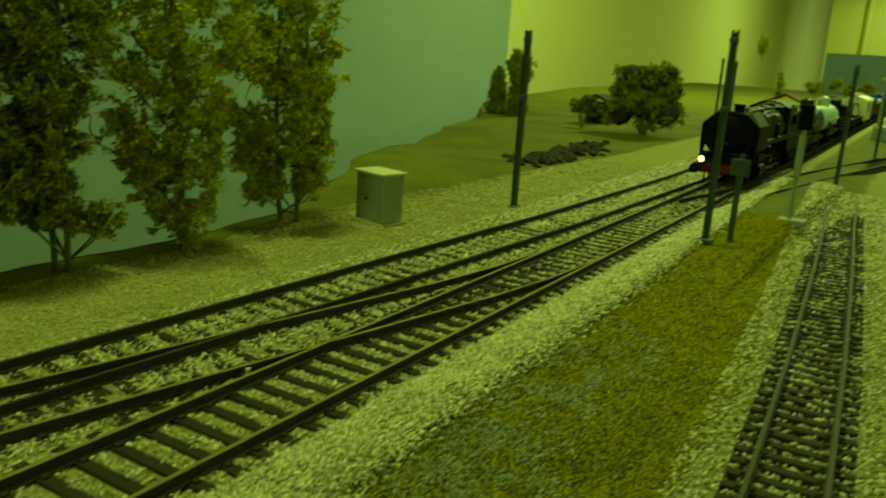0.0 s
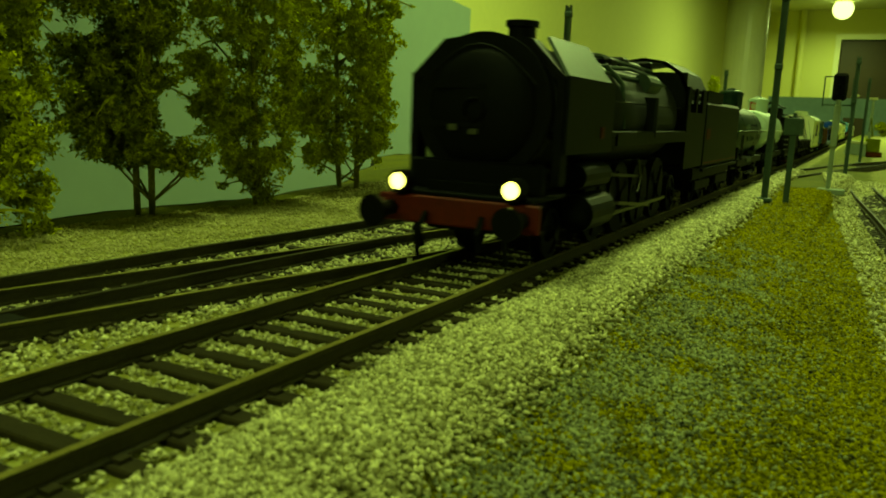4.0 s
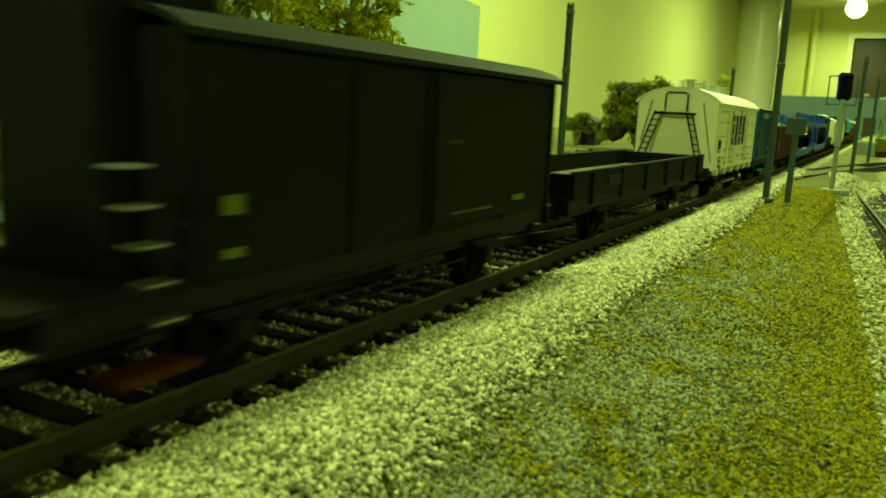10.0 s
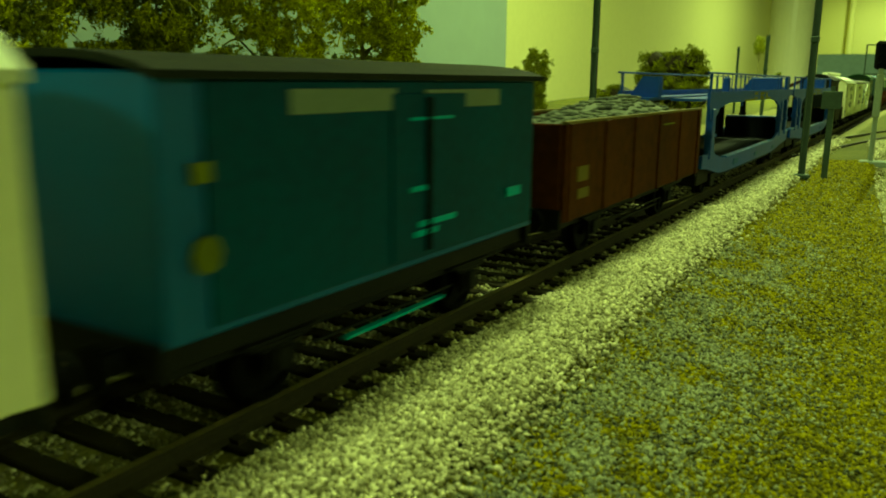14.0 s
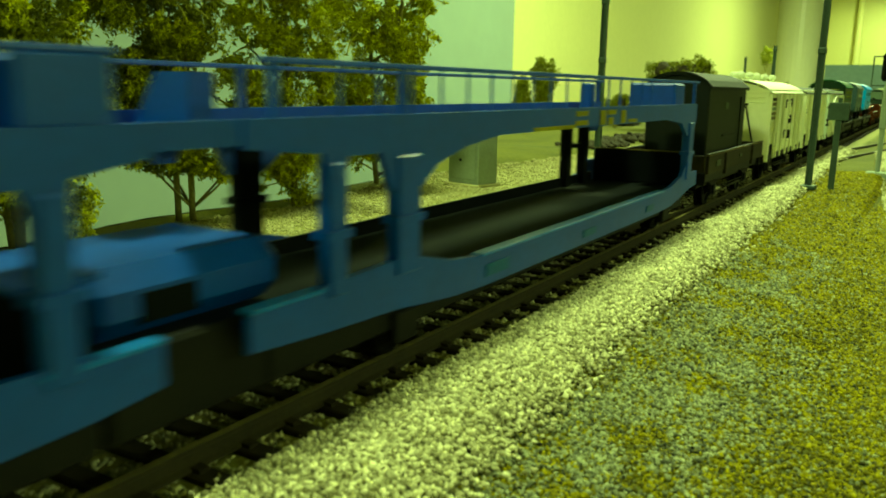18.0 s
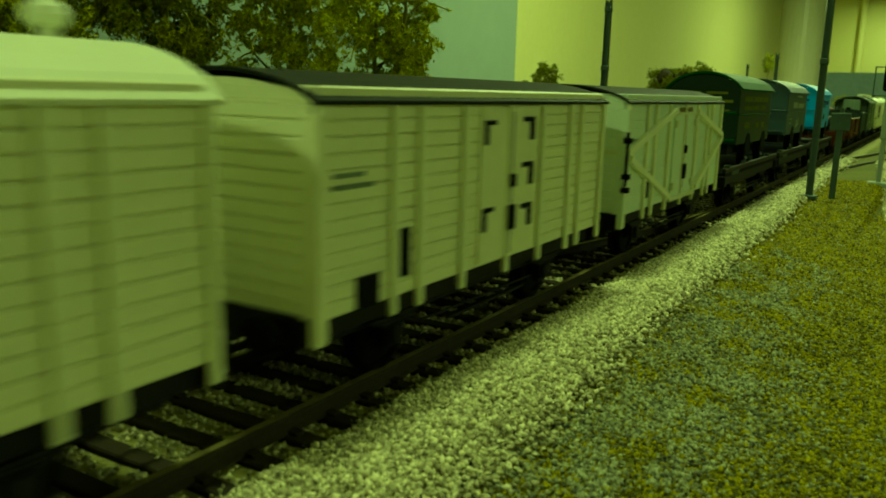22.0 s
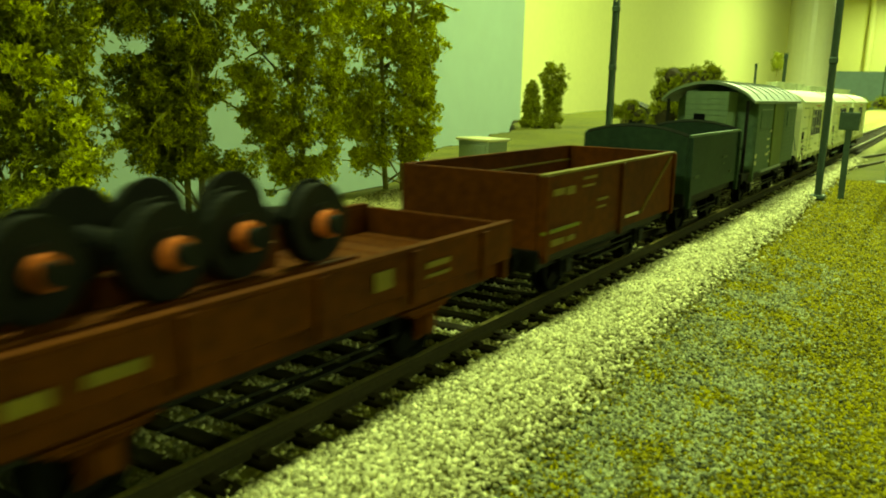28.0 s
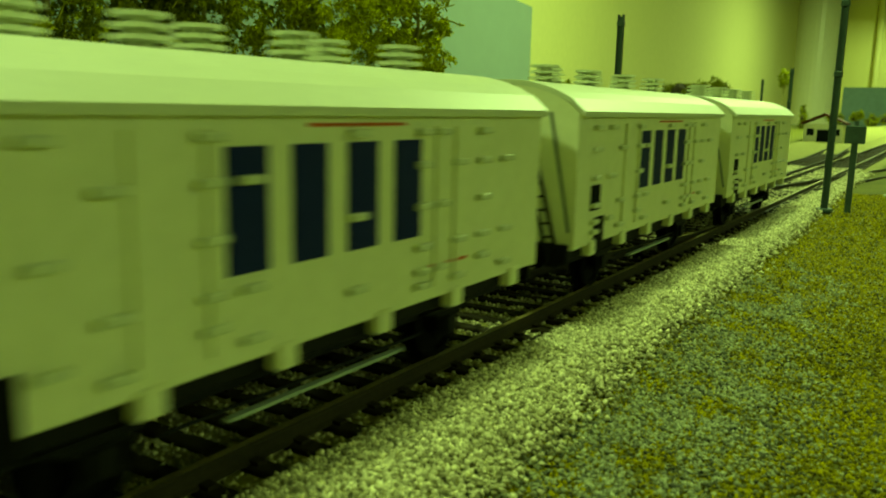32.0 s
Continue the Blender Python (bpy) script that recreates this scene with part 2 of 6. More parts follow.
# ---- mesh helpers ----
def bx(bm, x0, x1, y0, y1, z0, z1, b=0.0):
    vs = [bm.verts.new((x, y, z)) for x in (x0, x1) for y in (y0, y1) for z in (z0, z1)]
    fs = [bm.faces.new([vs[i] for i in f]) for f in ((0, 1, 3, 2), (4, 6, 7, 5), (0, 4, 5, 1), (2, 3, 7, 6), (0, 2, 6, 4), (1, 5, 7, 3))]
    if b:
        es = list({e for f in fs for e in f.edges})
        bmesh.ops.bevel(bm, geom=es, offset=b, segments=1, affect="EDGES")
    return bm


def box(x0, x1, y0, y1, z0, z1, b=0.0):
    return bx(bmesh.new(), x0, x1, y0, y1, z0, z1, b)


def cyl(bm, axis, a, b, c, r, length, seg=16, r2=None):
    """A cylinder centred on (a, b, c) along x, y or z."""
    m = {"x": Matrix.Rotation(math.pi / 2, 4, "Y"), "y": Matrix.Rotation(-math.pi / 2, 4, "X"), "z": Matrix.Identity(4)}[axis]
    bmesh.ops.create_cone(bm, cap_ends=True, segments=seg, radius1=r, radius2=r if r2 is None else r2, depth=length, matrix=Matrix.Translation((a, b, c)) @ m)
    return bm


def tube(bm, pts, r, r2=None, seg=6):
    """A tapered tube along a chain of points."""
    pts = [Vector(p) for p in pts]
    r2 = r if r2 is None else r2
    rings = []
    for i, p in enumerate(pts):
        d = (pts[min(i + 1, len(pts) - 1)] - pts[max(i - 1, 0)]).normalized()
        u = d.orthogonal().normalized()
        v = d.cross(u)
        rad = r + (r2 - r) * i / (len(pts) - 1)
        rings.append([bm.verts.new(p + (u * math.cos(6.2832 * k / seg) + v * math.sin(6.2832 * k / seg)) * rad) for k in range(seg)])
    for a, b in zip(rings, rings[1:]):
        for k in range(seg):
            bm.faces.new((a[k], a[(k + 1) % seg], b[(k + 1) % seg], b[k]))
    bm.faces.new(rings[0][::-1])
    bm.faces.new(rings[-1])
    return bm


def extrude(bm, profile, y0, y1):
    """A closed outline of (x, z) drawn from y0 to y1."""
    a = [bm.verts.new((x, y0, z)) for x, z in profile]
    b = [bm.verts.new((x, y1, z)) for x, z in profile]
    n = len(profile)
    for k in range(n):
        bm.faces.new((a[k], a[(k + 1) % n], b[(k + 1) % n], b[k]))
    bm.faces.new(a[::-1])
    bm.faces.new(b)
    return bm


def arc_roof(bm, half, z0, rise, thick, y0, y1, n=12):
    top = [(-half + 2 * half * k / n, z0 + rise * (1 - (2 * k / n - 1) ** 2) ** 0.75) for k in range(n + 1)]
    low = [(x, z - thick) for x, z in top[::-1]]
    return extrude(bm, top + low, y0, y1)


def part(name, bm, mat, parent=None, label="", smooth=False):
    bmesh.ops.recalc_face_normals(bm, faces=bm.faces)
    bmesh.ops.scale(bm, vec=(CM, CM, CM), verts=bm.verts)
    me = bpy.data.meshes.new(name)
    bm.to_mesh(me)
    bm.free()
    me.materials.append(mat)
    if smooth:
        for p in me.polygons:
            p.use_smooth = len(p.vertices) == 4
    ob = new(name, me)
    ob.parent = parent
    if label:
        tagged(ob, label)
    return ob


def again(ob, x, y, z, rz=0.0):
    """One more piece on the same mesh under the same thing."""
    o = new(ob.name.split(".")[0], ob.data)
    o.parent = ob.parent
    o.location = (x * CM, y * CM, z * CM)
    o.rotation_euler[2] = rz
    return o


def thing(name, label, category, group=""):
    return tagged(new(name), label, category, group)


# ---- the room ----
def setting(name, bm, mat, label):
    return tagged(part(name, bm, mat), label, kind="structure")


setting("floor", box(-110, 350, -300, 925, -118, -112), M_FLOOR, "dark vinyl floor of the club room")
setting("ceiling", box(-110, 350, -300, 925, 120, 126), M_CEIL, "flat white painted ceiling")
setting("wall_west", box(-116, -106, -300, 925, -112, 120), M_WALL, "long cream painted wall")
setting("wall_east", box(350, 360, -300, 925, -112, 120), M_WALL, "long cream painted wall")
setting("wall_south", box(-106, 350, -310, -300, -112, 120), M_WALL, "cream painted end wall")
north = setting("wall_north", bx(box(-106, -30, 915, 925, -112, 120), 70, 350, 915, 925, -112, 120), M_WALL, "cream end wall around a wide brown door")
setting("wall_above_door", box(-30, 70, 915, 925, 91, 120), M_WALL, "strip of cream wall over the door")
door = setting("door_1", box(-30, 70, 918, 922, -112, 91, 1.0), M_DOOR, "wide closed dark brown door")
part("door_handle", cyl(bmesh.new(), "x", -20, 916.5, -10, 1.2, 12), M_STEEL, door)
setting("trim", bx(bx(box(-35, -30, 912, 926, -112, 96), 70, 75, 912, 926, -112, 96), -30, 70, 912, 926, 91, 96), M_CEIL, "pale door frame")
bm = bmesh.new()
cyl(bm, "z", -92, 700, 4, 17, 232, 32)
setting("column", bm, M_COLUMN, "round white painted column")
bm = cyl(bmesh.new(), "z", -66, 911, 4, 3.0, 232, 12)
setting("pipe", bm, M_WALL, "painted pipe down the end wall")
board = box(-106, -101, -160, 218, -40, 60)
for v in board.verts:
    if v.co.y > 100 and v.co.z > 0:
        v.co.z = 33
setting("backdrop", board, M_SKY, "pale blue painted sky board behind the layout")
# Added lamps get a bowl as well as the known far one.
for x, y, z, *_ in LAMPS:
    fix = thing("ceiling_light", "round white glass lamp, lit; known at the far end, added elsewhere", "ceiling lamp", "ceiling lamps")
    fix.location = (x, y, z)
    part("base", cyl(bmesh.new(), "z", 0, 0, 9.0, 9, 2, 24), M_CEIL, fix)
    bm = bmesh.new()
    bmesh.ops.create_uvsphere(bm, u_segments=24, v_segments=10, radius=9, matrix=Matrix.Translation((0, 0, 1.5)))
    part("glass_bowl", bm, glowing("lit_opal_glass", (1.0, 0.97, 0.62), 4.0), fix, smooth=True)


# ---- the layout: ground, tracks, scenery ----
def lerp(table, y):
    for (a, p), (b, q) in zip(table, table[1:]):
        if y <= b:
            return p + (q - p) * max(0.0, (y - a) / (b - a))
    return table[-1][1]


MAIN = [(-40, 0.0), (366, 0.0)]
LEFT = [(-40, -4.9), (5, -4.75), (11, -4.55), (16, -4.2), (20, -4.0), (26, -3.7), (36, -3.15), (54, -2.75), (80, -2.9), (140, -6.0), (200, -12.0)]
CROSS = [(2, -4.75), (6, -4.15), (9, -3.6), (12, -3.0), (15, -2.4), (19, -1.6), (23, -0.8), (26, -0.35), (30, -0.05), (33, 0.0)]
SIDING = [(-20, 11.5), (5, 10.3), (18, 9.6), (26, 9.1), (38, 8.2), (50, 7.2), (62, 6.4), (75, 6.8), (90, 9.0), (120, 16.0)]
BRANCH = [(40, 0.0), (46, 0.5), (54, 1.9), (62, 3.2), (70, 4.6), (84, 7.4), (110, 14.0), (140, 24.0)]


RIDGE = [(22, -0.4), (36, -0.35), (45, -0.30), (57, -0.40), (88, -0.75), (120, -0.9), (305, -0.5), (370, -0.4)]
EDGE = [(-60, -12.4), (24, -12.4), (28, -13.2), (36, -17.0), (45, -21.5), (57, -25.5), (72, -31.0), (88, -37.5), (100, -43.0), (120, -54.0), (200, -72.0), (305, -80.0), (370, -84.0)]


def bank(x, y):
    """Height of the ground."""
    z = -0.32
    if x > 2.6:
        z -= 0.70 * min(1.0, (x - 2.6) / 4.4)
    if y > 31 and x > 2:
        z += 0.6 * max(0.0, min(1.0, (y - 31 - 22 * min(1.0, max(0.0, (x - 5.4) / 0.8))) / 14)) * min(1.0, (x - 2) / 3)
    if x < -10.0 and y > 22:
        s = min(1.0, (-10.0 - x) / max(2.0, -10.0 - west_edge(y)))
        s = s * s * (3 - 2 * s)
        z += s * (lerp(RIDGE, y) + 0.32) + 1.5 * s * (1 - s) * (0.5 + 0.5 * math.sin(y * 0.16 + 2.0))
    if y > 90 and x > -12 and abs(x) > 3:
        z += min(2.2, (y - 90) * 0.02) * (0.4 + 0.6 * min(1.0, abs(x) / 25))
    z += 0.8 * math.exp(-((x + 27.0) / 3.5) ** 2 - ((y - 72.0) / 7.0) ** 2)
    if 23 < y < 56 and x < -10.6:
        z += 0.2 * min(1.0, (y - 23) / 8, (56 - y) / 8) * min(1.0, (-10.6 - x) / 1.1)
    return z + 0.05 * noise.noise(Vector((x * 0.9, y * 0.9, 0.3)))


def west_edge(y):
    return lerp(EDGE, y) + 0.25 * math.sin(y * 0.7) + 0.3 * math.sin(y * 0.23)


def ground_sheet():
    xs = [-100, -80, -64, -52, -42, -36, -30, -26, -23, -20, -18.6, -17.4, -16.4, -15.6, -15.0, -14.4, -13.8, -13.4] + [-13.0 + 0.35 * k for k in range(76)] + [14.5, 16, 18, 21, 25, 30, 36, 44, 55, 70]
    ys = [-60, -40, -25, -16, -10, -6] + [-3 + 0.5 * k for k in range(106)] + [51 + 2 * k for k in range(30)] + [112, 120, 130, 140, 150, 160, 170, 180, 200, 220, 240, 260, 280, 305, 335, 370]
    verts, faces = [], []
    for y in ys:
        for x in xs:
            px = max(x, west_edge(y)) if x < -11 else x
            verts.append((px * CM, y * CM, bank(px, y) * CM))
    n = len(xs)
    for j in range(len(ys) - 1):
        for i in range(n - 1):
            q = (j * n + i, j * n + i + 1, (j + 1) * n + i + 1, (j + 1) * n + i)
            if len({verts[k] for k in q}) == 4:
                faces.append(q)
    return verts, faces


def ground_material():
    m = material("scenic_ground_scatter", (0.070, 0.082, 0.008), 0.95, vary=0.5, grain=700, stain=16, bump=0.8, other=(0.20, 0.195, 0.026))
    nt = m.node_tree
    b = nt.nodes["Principled BSDF"]
    src = b.inputs["Base Color"].links[0].from_socket
    sep = nt.nodes.new("ShaderNodeSeparateXYZ")
    tc = nt.nodes.new("ShaderNodeTexCoord")
    warp = nt.nodes.new("ShaderNodeTexNoise")
    warp.inputs["Scale"].default_value = 120
    nt.links.new(tc.outputs["Object"], warp.inputs["Vector"])
    nt.links.new(tc.outputs["Object"], sep.inputs[0])
    off = nt.nodes.new("ShaderNodeMath")
    off.operation, off.inputs[1].default_value = "MULTIPLY_ADD", 0.012
    nt.links.new(warp.outputs["Fac"], off.inputs[0])
    nt.links.new(sep.outputs["X"], off.inputs[2])

    def strip(lo, hi, colour_a, colour_b, src):
        up, down = nt.nodes.new("ShaderNodeMapRange"), nt.nodes.new("ShaderNodeMapRange")
        for node, a in ((up, lo), (down, hi)):
            node.inputs["From Min"].default_value, node.inputs["From Max"].default_value = (a + 0.6) * CM - 0.002, (a + 0.6) * CM + 0.002
            nt.links.new(off.outputs[0], node.inputs["Value"])
        down.inputs["To Min"].default_value, down.inputs["To Max"].default_value = 1, 0
        both = nt.nodes.new("ShaderNodeMath")
        both.operation = "MULTIPLY"
        nt.links.new(up.outputs[0], both.inputs[0])
        nt.links.new(down.outputs[0], both.inputs[1])
        speck = nt.nodes.new("ShaderNodeTexVoronoi")
        speck.inputs["Scale"].default_value = 900
        nt.links.new(tc.outputs["Object"], speck.inputs["Vector"])
        col = nt.nodes.new("ShaderNodeMix")
        col.data_type = "RGBA"
        col.inputs["A"].default_value, col.inputs["B"].default_value = (*colour_a, 1), (*colour_b, 1)
        nt.links.new(speck.outputs["Color"], col.inputs["Factor"])
        mix = nt.nodes.new("ShaderNodeMix")
        mix.data_type = "RGBA"
        nt.links.new(both.outputs[0], mix.inputs["Factor"])
        nt.links.new(src, mix.inputs["A"])
        nt.links.new(col.outputs["Result"], mix.inputs["B"])
        return mix.outputs["Result"]

    src = strip(-11.0, 2.8, (0.21, 0.20, 0.06), (0.38, 0.36, 0.14), src)
    src = strip(7.3, 12.5, (0.20, 0.19, 0.06), (0.36, 0.34, 0.14), src)
    nt.links.new(src, b.inputs["Base Color"])
    return m


verts, faces = ground_sheet()
me = bpy.data.meshes.new("ground")
me.from_pydata(verts, [], faces)
me.materials.append(ground_material())
for p in me.polygons:
    p.use_smooth = True
tagged(new("ground", me), "scenic layout ground of sand, ballast and olive turf", kind="structure")
edge = bmesh.new()
prev = None
for y in [-60, -40, -30] + [-26 + 0.5 * k for k in range(212)] + [82 + 3 * k for k in range(96)]:
    x = west_edge(y)
    a, b = edge.verts.new((x, y, bank(x, y) + 0.03)), edge.verts.new((x - 0.6, y, -3.0))
    if prev:
        edge.faces.new((prev[0], a, b, prev[1]))
    prev = (a, b)
setting("baseboard_edge", edge, M_EDGE, "rough dark brown edge of the scenery")
setting("baseboard", box(-12, 70, -60, 370, -8, -2.2), M_FRAME, "layout baseboard top under the scenery")
for y in (-50, 90, 230, 360):
    for x in (-8, 64):
        setting("trestle_leg", box(x - 2.5, x + 2.5, y - 2.5, y + 2.5, -112, -8, 0.3), M_DECK, "square wooden trestle leg under the layout")


def grains(name, label, mat, count, place, lo, hi, seed):
    """Many loose grains as one object: place(rng) gives x, y, z of grains that lie on the ground."""
    rng = np.random.default_rng(seed)
    x, y, z = place(rng, count)
    n = len(x)
    s = rng.uniform(lo, hi, n) * (1 + np.clip(y, 0, 60) / 45)
    base = np.array([(1, 0, 0), (-0.5, 0.87, 0), (-0.5, -0.87, 0), (0.1, 0, 0.9), (0, 0.1, -0.8)])
    tri = np.array([(0, 1, 3), (1, 2, 3), (2, 0, 3), (1, 0, 4), (2, 1, 4), (0, 2, 4)])
    a = rng.uniform(0, 6.283, n)
    c, sn = np.cos(a)[:, None], np.sin(a)[:, None]
    sx, sy, sz = (rng.uniform(0.75, 1.25, n)[:, None] for _ in range(3))
    jit = base[None] + rng.uniform(-0.3, 0.3, (n, 5, 3))
    vx, vy, vz = jit[..., 0] * sx, jit[..., 1] * sy, jit[..., 2] * sz
    tilt = rng.uniform(-0.7, 0.7, n)[:, None]
    vx, vz = vx * np.cos(tilt) - vz * np.sin(tilt), vx * np.sin(tilt) + vz * np.cos(tilt)
    co = np.stack([(vx * c - vy * sn) * s[:, None] + x[:, None], (vx * sn + vy * c) * s[:, None] + y[:, None], vz * s[:, None] * 0.85 + z[:, None]], -1) * CM
    f = (tri[None] + 5 * np.arange(n)[:, None, None]).reshape(-1)
    me = bpy.data.meshes.new(name)
    me.vertices.add(5 * n)
    me.vertices.foreach_set("co", co.reshape(-1).astype(np.float32))
    me.loops.add(len(f))
    me.loops.foreach_set("vertex_index", f.astype(np.int32))
    me.polygons.add(len(f) // 3)
    me.polygons.foreach_set("loop_start", np.arange(0, len(f), 3, dtype=np.int32))
    me.materials.append(mat)
    me.update(calc_edges=True)
    me.validate()
    return tagged(new(name, me), label, "ground cover", kind="stuff")


BANK = np.vectorize(bank)
CLUMP = np.vectorize(lambda x, y: noise.noise(Vector((x * 1.6, y * 1.1, 4.0))))


def near_far(rng, n, y0, y1):
    """Distances along the track, denser towards the near end."""
    return y0 + (y1 - y0) * rng.random(n) ** 1.45


def shoulder(rng, n):
    y = near_far(rng, n, -1.0, 62)
    right = np.where(y < 12, 3.5 - 0.02 * y, 3.1 - 0.014 * (y - 12)) + rng.normal(0, 0.22, n)
    x = 1.74 + rng.normal(0, 0.06, n) + (right - 1.74) * rng.random(n)
    heap = 0.10 * np.sin(np.clip((x - 1.3) / 2.2, 0, 1) * 3.14)
    return x, y, BANK(x, y) + 0.05 + heap + rng.uniform(0, 0.09, n)


def between(rng, n):
    y = near_far(rng, n, -1.0, 70)
    x = rng.uniform(-6.3, 1.72, n)
    ok = np.abs(((y / 0.72) % 1) - 0.5) > 0.2
    low = np.where((np.abs(x) < 1.4) & ~ok, -0.08, 0.0)
    return x, y, BANK(x, y) + 0.02 + low + rng.uniform(0, 0.04, n)


def sand(rng, n):
    y = near_far(rng, n, 2.0, 60)
    x = rng.uniform(-11.3, -5.6, n)
    return x, y, BANK(x, y) + 0.01


def patch(rng, n):
    y = near_far(rng, n, -1.0, 25)
    x = 4.60 - 0.02 * y + 0.85 * rng.normal(0, 1, n) + 0.3 * np.sin(y * 0.6)
    keep = CLUMP(x, y) + rng.normal(0, 0.22, n) > -0.16 + np.clip((y - 13) / 12, 0, 1) * 0.55
    x, y = np.maximum(x, 3.0 + 0.2 * rng.random(n))[keep], y[keep]
    return x, y, BANK(x, y) + 0.03


def turf(rng, n):
    y = near_far(rng, n, -1.5, 46)
    x = rng.uniform(2.9, 7.7, n)
    return x, y, BANK(x, y) + 0.012


def turf_stones(rng, n):
    y = near_far(rng, n, -1.0, 40)
    x = rng.uniform(3.2, 7.8, n)
    return x, y, BANK(x, y) + 0.02


def siding_stones(rng, n):
    y = near_far(rng, n, 4, 62)
    mid = np.interp(y, [p[0] for p in SIDING], [p[1] for p in SIDING])
    x = mid + rng.uniform(-2.2, 2.5, n)
    over = np.where(np.abs(x - mid) < 1.3, 0.095, 0.03)
    return x, y, BANK(x, y) + over + rng.uniform(0, 0.05, n)


grains("ballast_shoulder", "pale crushed stone ballast heaped beside the main line", M_STONE, 105000, shoulder, 0.027, 0.054, 1)
grains("track_ballast", "pale crushed stone ballast between the sleepers", M_STONE, 62000, between, 0.028, 0.052, 2)
grains("sand_scatter", "fine sandy scatter beside the far track", M_SAND, 26000, sand, 0.03, 0.06, 3)
grains("grey_gravel", "grey gravel spilt along the ballast edge", M_GREY, 36000, patch, 0.022, 0.046, 4)
grains("turf", "olive green ground foam turf", M_TURF, 100000, turf, 0.022, 0.044, 5)
grains("loose_stones", "scattered grey and pale stones lying in the turf", M_GREY, 14000, turf_stones, 0.015, 0.036, 6)
grains("siding_ballast", "pale ballast around the narrow siding", M_STONE, 26000, siding_stones, 0.03, 0.05, 7)


# ---- tracks ----
def rail_mesh(line, offset, y0, y1, z, step):
    prof = [(-0.085, -0.25), (0.085, -0.25), (0.085, -0.22), (0.025, -0.19), (0.025, -0.07), (0.05, -0.05), (0.05, 0.0), (-0.05, 0.0), (-0.05, -0.05), (-0.025, -0.07), (-0.025, -0.19), (-0.085, -0.22)]
    bm = bmesh.new()
    y, prev = y0, None
    while y <= y1 + 1e-6:
        x = lerp(line, y) + offset
        ring = [bm.verts.new((x + a, y, z + b)) for a, b in prof]
        if prev:
            for k in range(12):
                bm.faces.new((prev[k], prev[(k + 1) % 12], ring[(k + 1) % 12], ring[k]))
        prev, y = ring, y + step
    return bm


def railway(name, label, line, y0, y1, z, gauge, pitch, half, step):
    t = tagged(new(name), label, "railway track", kind="structure")
    for side in (-1, 1):
        ob = part("rail", rail_mesh(line, side * gauge, y0, y1, z, step), M_RAIL, t, "rusty steel rail with a worn head painted as lit")
        ob.data.materials.append(M_RAILTOP)
        for p in ob.data.polygons:
            if p.normal.z > 0.9 and p.center.z > (z - 0.01) * CM:
                p.material_index = 1
    bm = bx(bmesh.new(), -half, half, -0.14, 0.14, -0.22, 0.0, 0.02)
    for side in (-1, 1):
        bx(bm, side * gauge - 0.2, side * gauge + 0.2, -0.07, 0.07, -0.01, 0.045)
    first = part("sleeper", bm, M_SLEEPER, t)
    k, y = 0, y0 + 0.2
    while y < y1:
        x, dx = lerp(line, y), lerp(line, y + 0.5) - lerp(line, y - 0.5)
        o = first if k == 0 else again(first, 0, 0, 0)
        o.location = (x * CM, y * CM, (z - 0.245) * CM)
        o.rotation_euler[2] = -math.atan(dx)
        y, k = y + pitch, k + 1
    return t


G = 1.03
railway("main_track", "main line track with brown sleepers and rusty rails", MAIN, -30, 364, 0, G, 0.72, 1.7, 394)
railway("far_track", "second running track curving beside the main line", LEFT, -20, 170, -0.01, G, 0.72, 1.5, 2)
railway("crossover_track", "crossover track joining the two running lines", CROSS, 2, 33, -0.015, G, 0.72, 1.35, 0.5)
railway("siding_track", "narrow siding track with close-set sleepers", SIDING, -6, 118, -0.58, 0.72, 0.6, 1.2, 2)
railway("branch_track", "branch track leaving the main line", BRANCH, 46, 138, -0.01, G, 0.8, 1.4, 2)
for x, y in ((-1.36, 14.2), (-0.4, 27.5)):
    lever = thing("point_lever", "small point lever with a white knob", "point lever", "point levers")
    lever.location = (x * CM, y * CM, -0.002)
    part("base", box(-0.25, 0.25, -0.12, 0.12, -0.12, 0.05, 0.02), M_SLEEPER, lever)
    part("knob", cyl(bmesh.new(), "z", 0.05, 0, 0.12, 0.06, 0.14, 8), M_CREAM, lever, "cream knob")
motor = thing("point_motor", "green point motor box beside the crossover", "point motor")
motor.location = (-0.0345, 0.066, -0.002)
part("housing", box(-0.4, 0.3, -0.35, 0.35, -0.12, 0.16, 0.06), M_FRAME, motor)
part("rod", tube(bmesh.new(), [(0.1, -0.4, 0.1), (0.5, -1.1, -0.05)], 0.04), M_CREAM, motor)


# ---- masts, signal, cabinet ----
def mast(x, y, z, h):
    t = thing("catenary_mast", "green grey steel catenary mast without wires", "catenary mast", "catenary masts")
    t.location = (x * CM, y * CM, z * CM)
    bm = bmesh.new()
    bx(bm, -0.13, -0.08, -0.14, 0.14, 0, h)
    bx(bm, 0.08, 0.13, -0.14, 0.14, 0, h)
    bx(bm, -0.08, 0.08, -0.04, 0.04, 0, h - 0.1)
    part("post", bm, M_MAST, t)
    part("base_plate", box(-0.3, 0.3, -0.3, 0.3, -0.12, 0.06, 0.03), M_MAST, t)
    part("clamp", box(-0.16, 0.16, -0.17, 0.17, h * 0.62, h * 0.62 + 0.25, 0.03), M_MAST, t)
    part("clamp", box(-0.16, 0.16, -0.17, 0.17, h - 0.55, h - 0.3, 0.03), M_MAST, t)
    return t


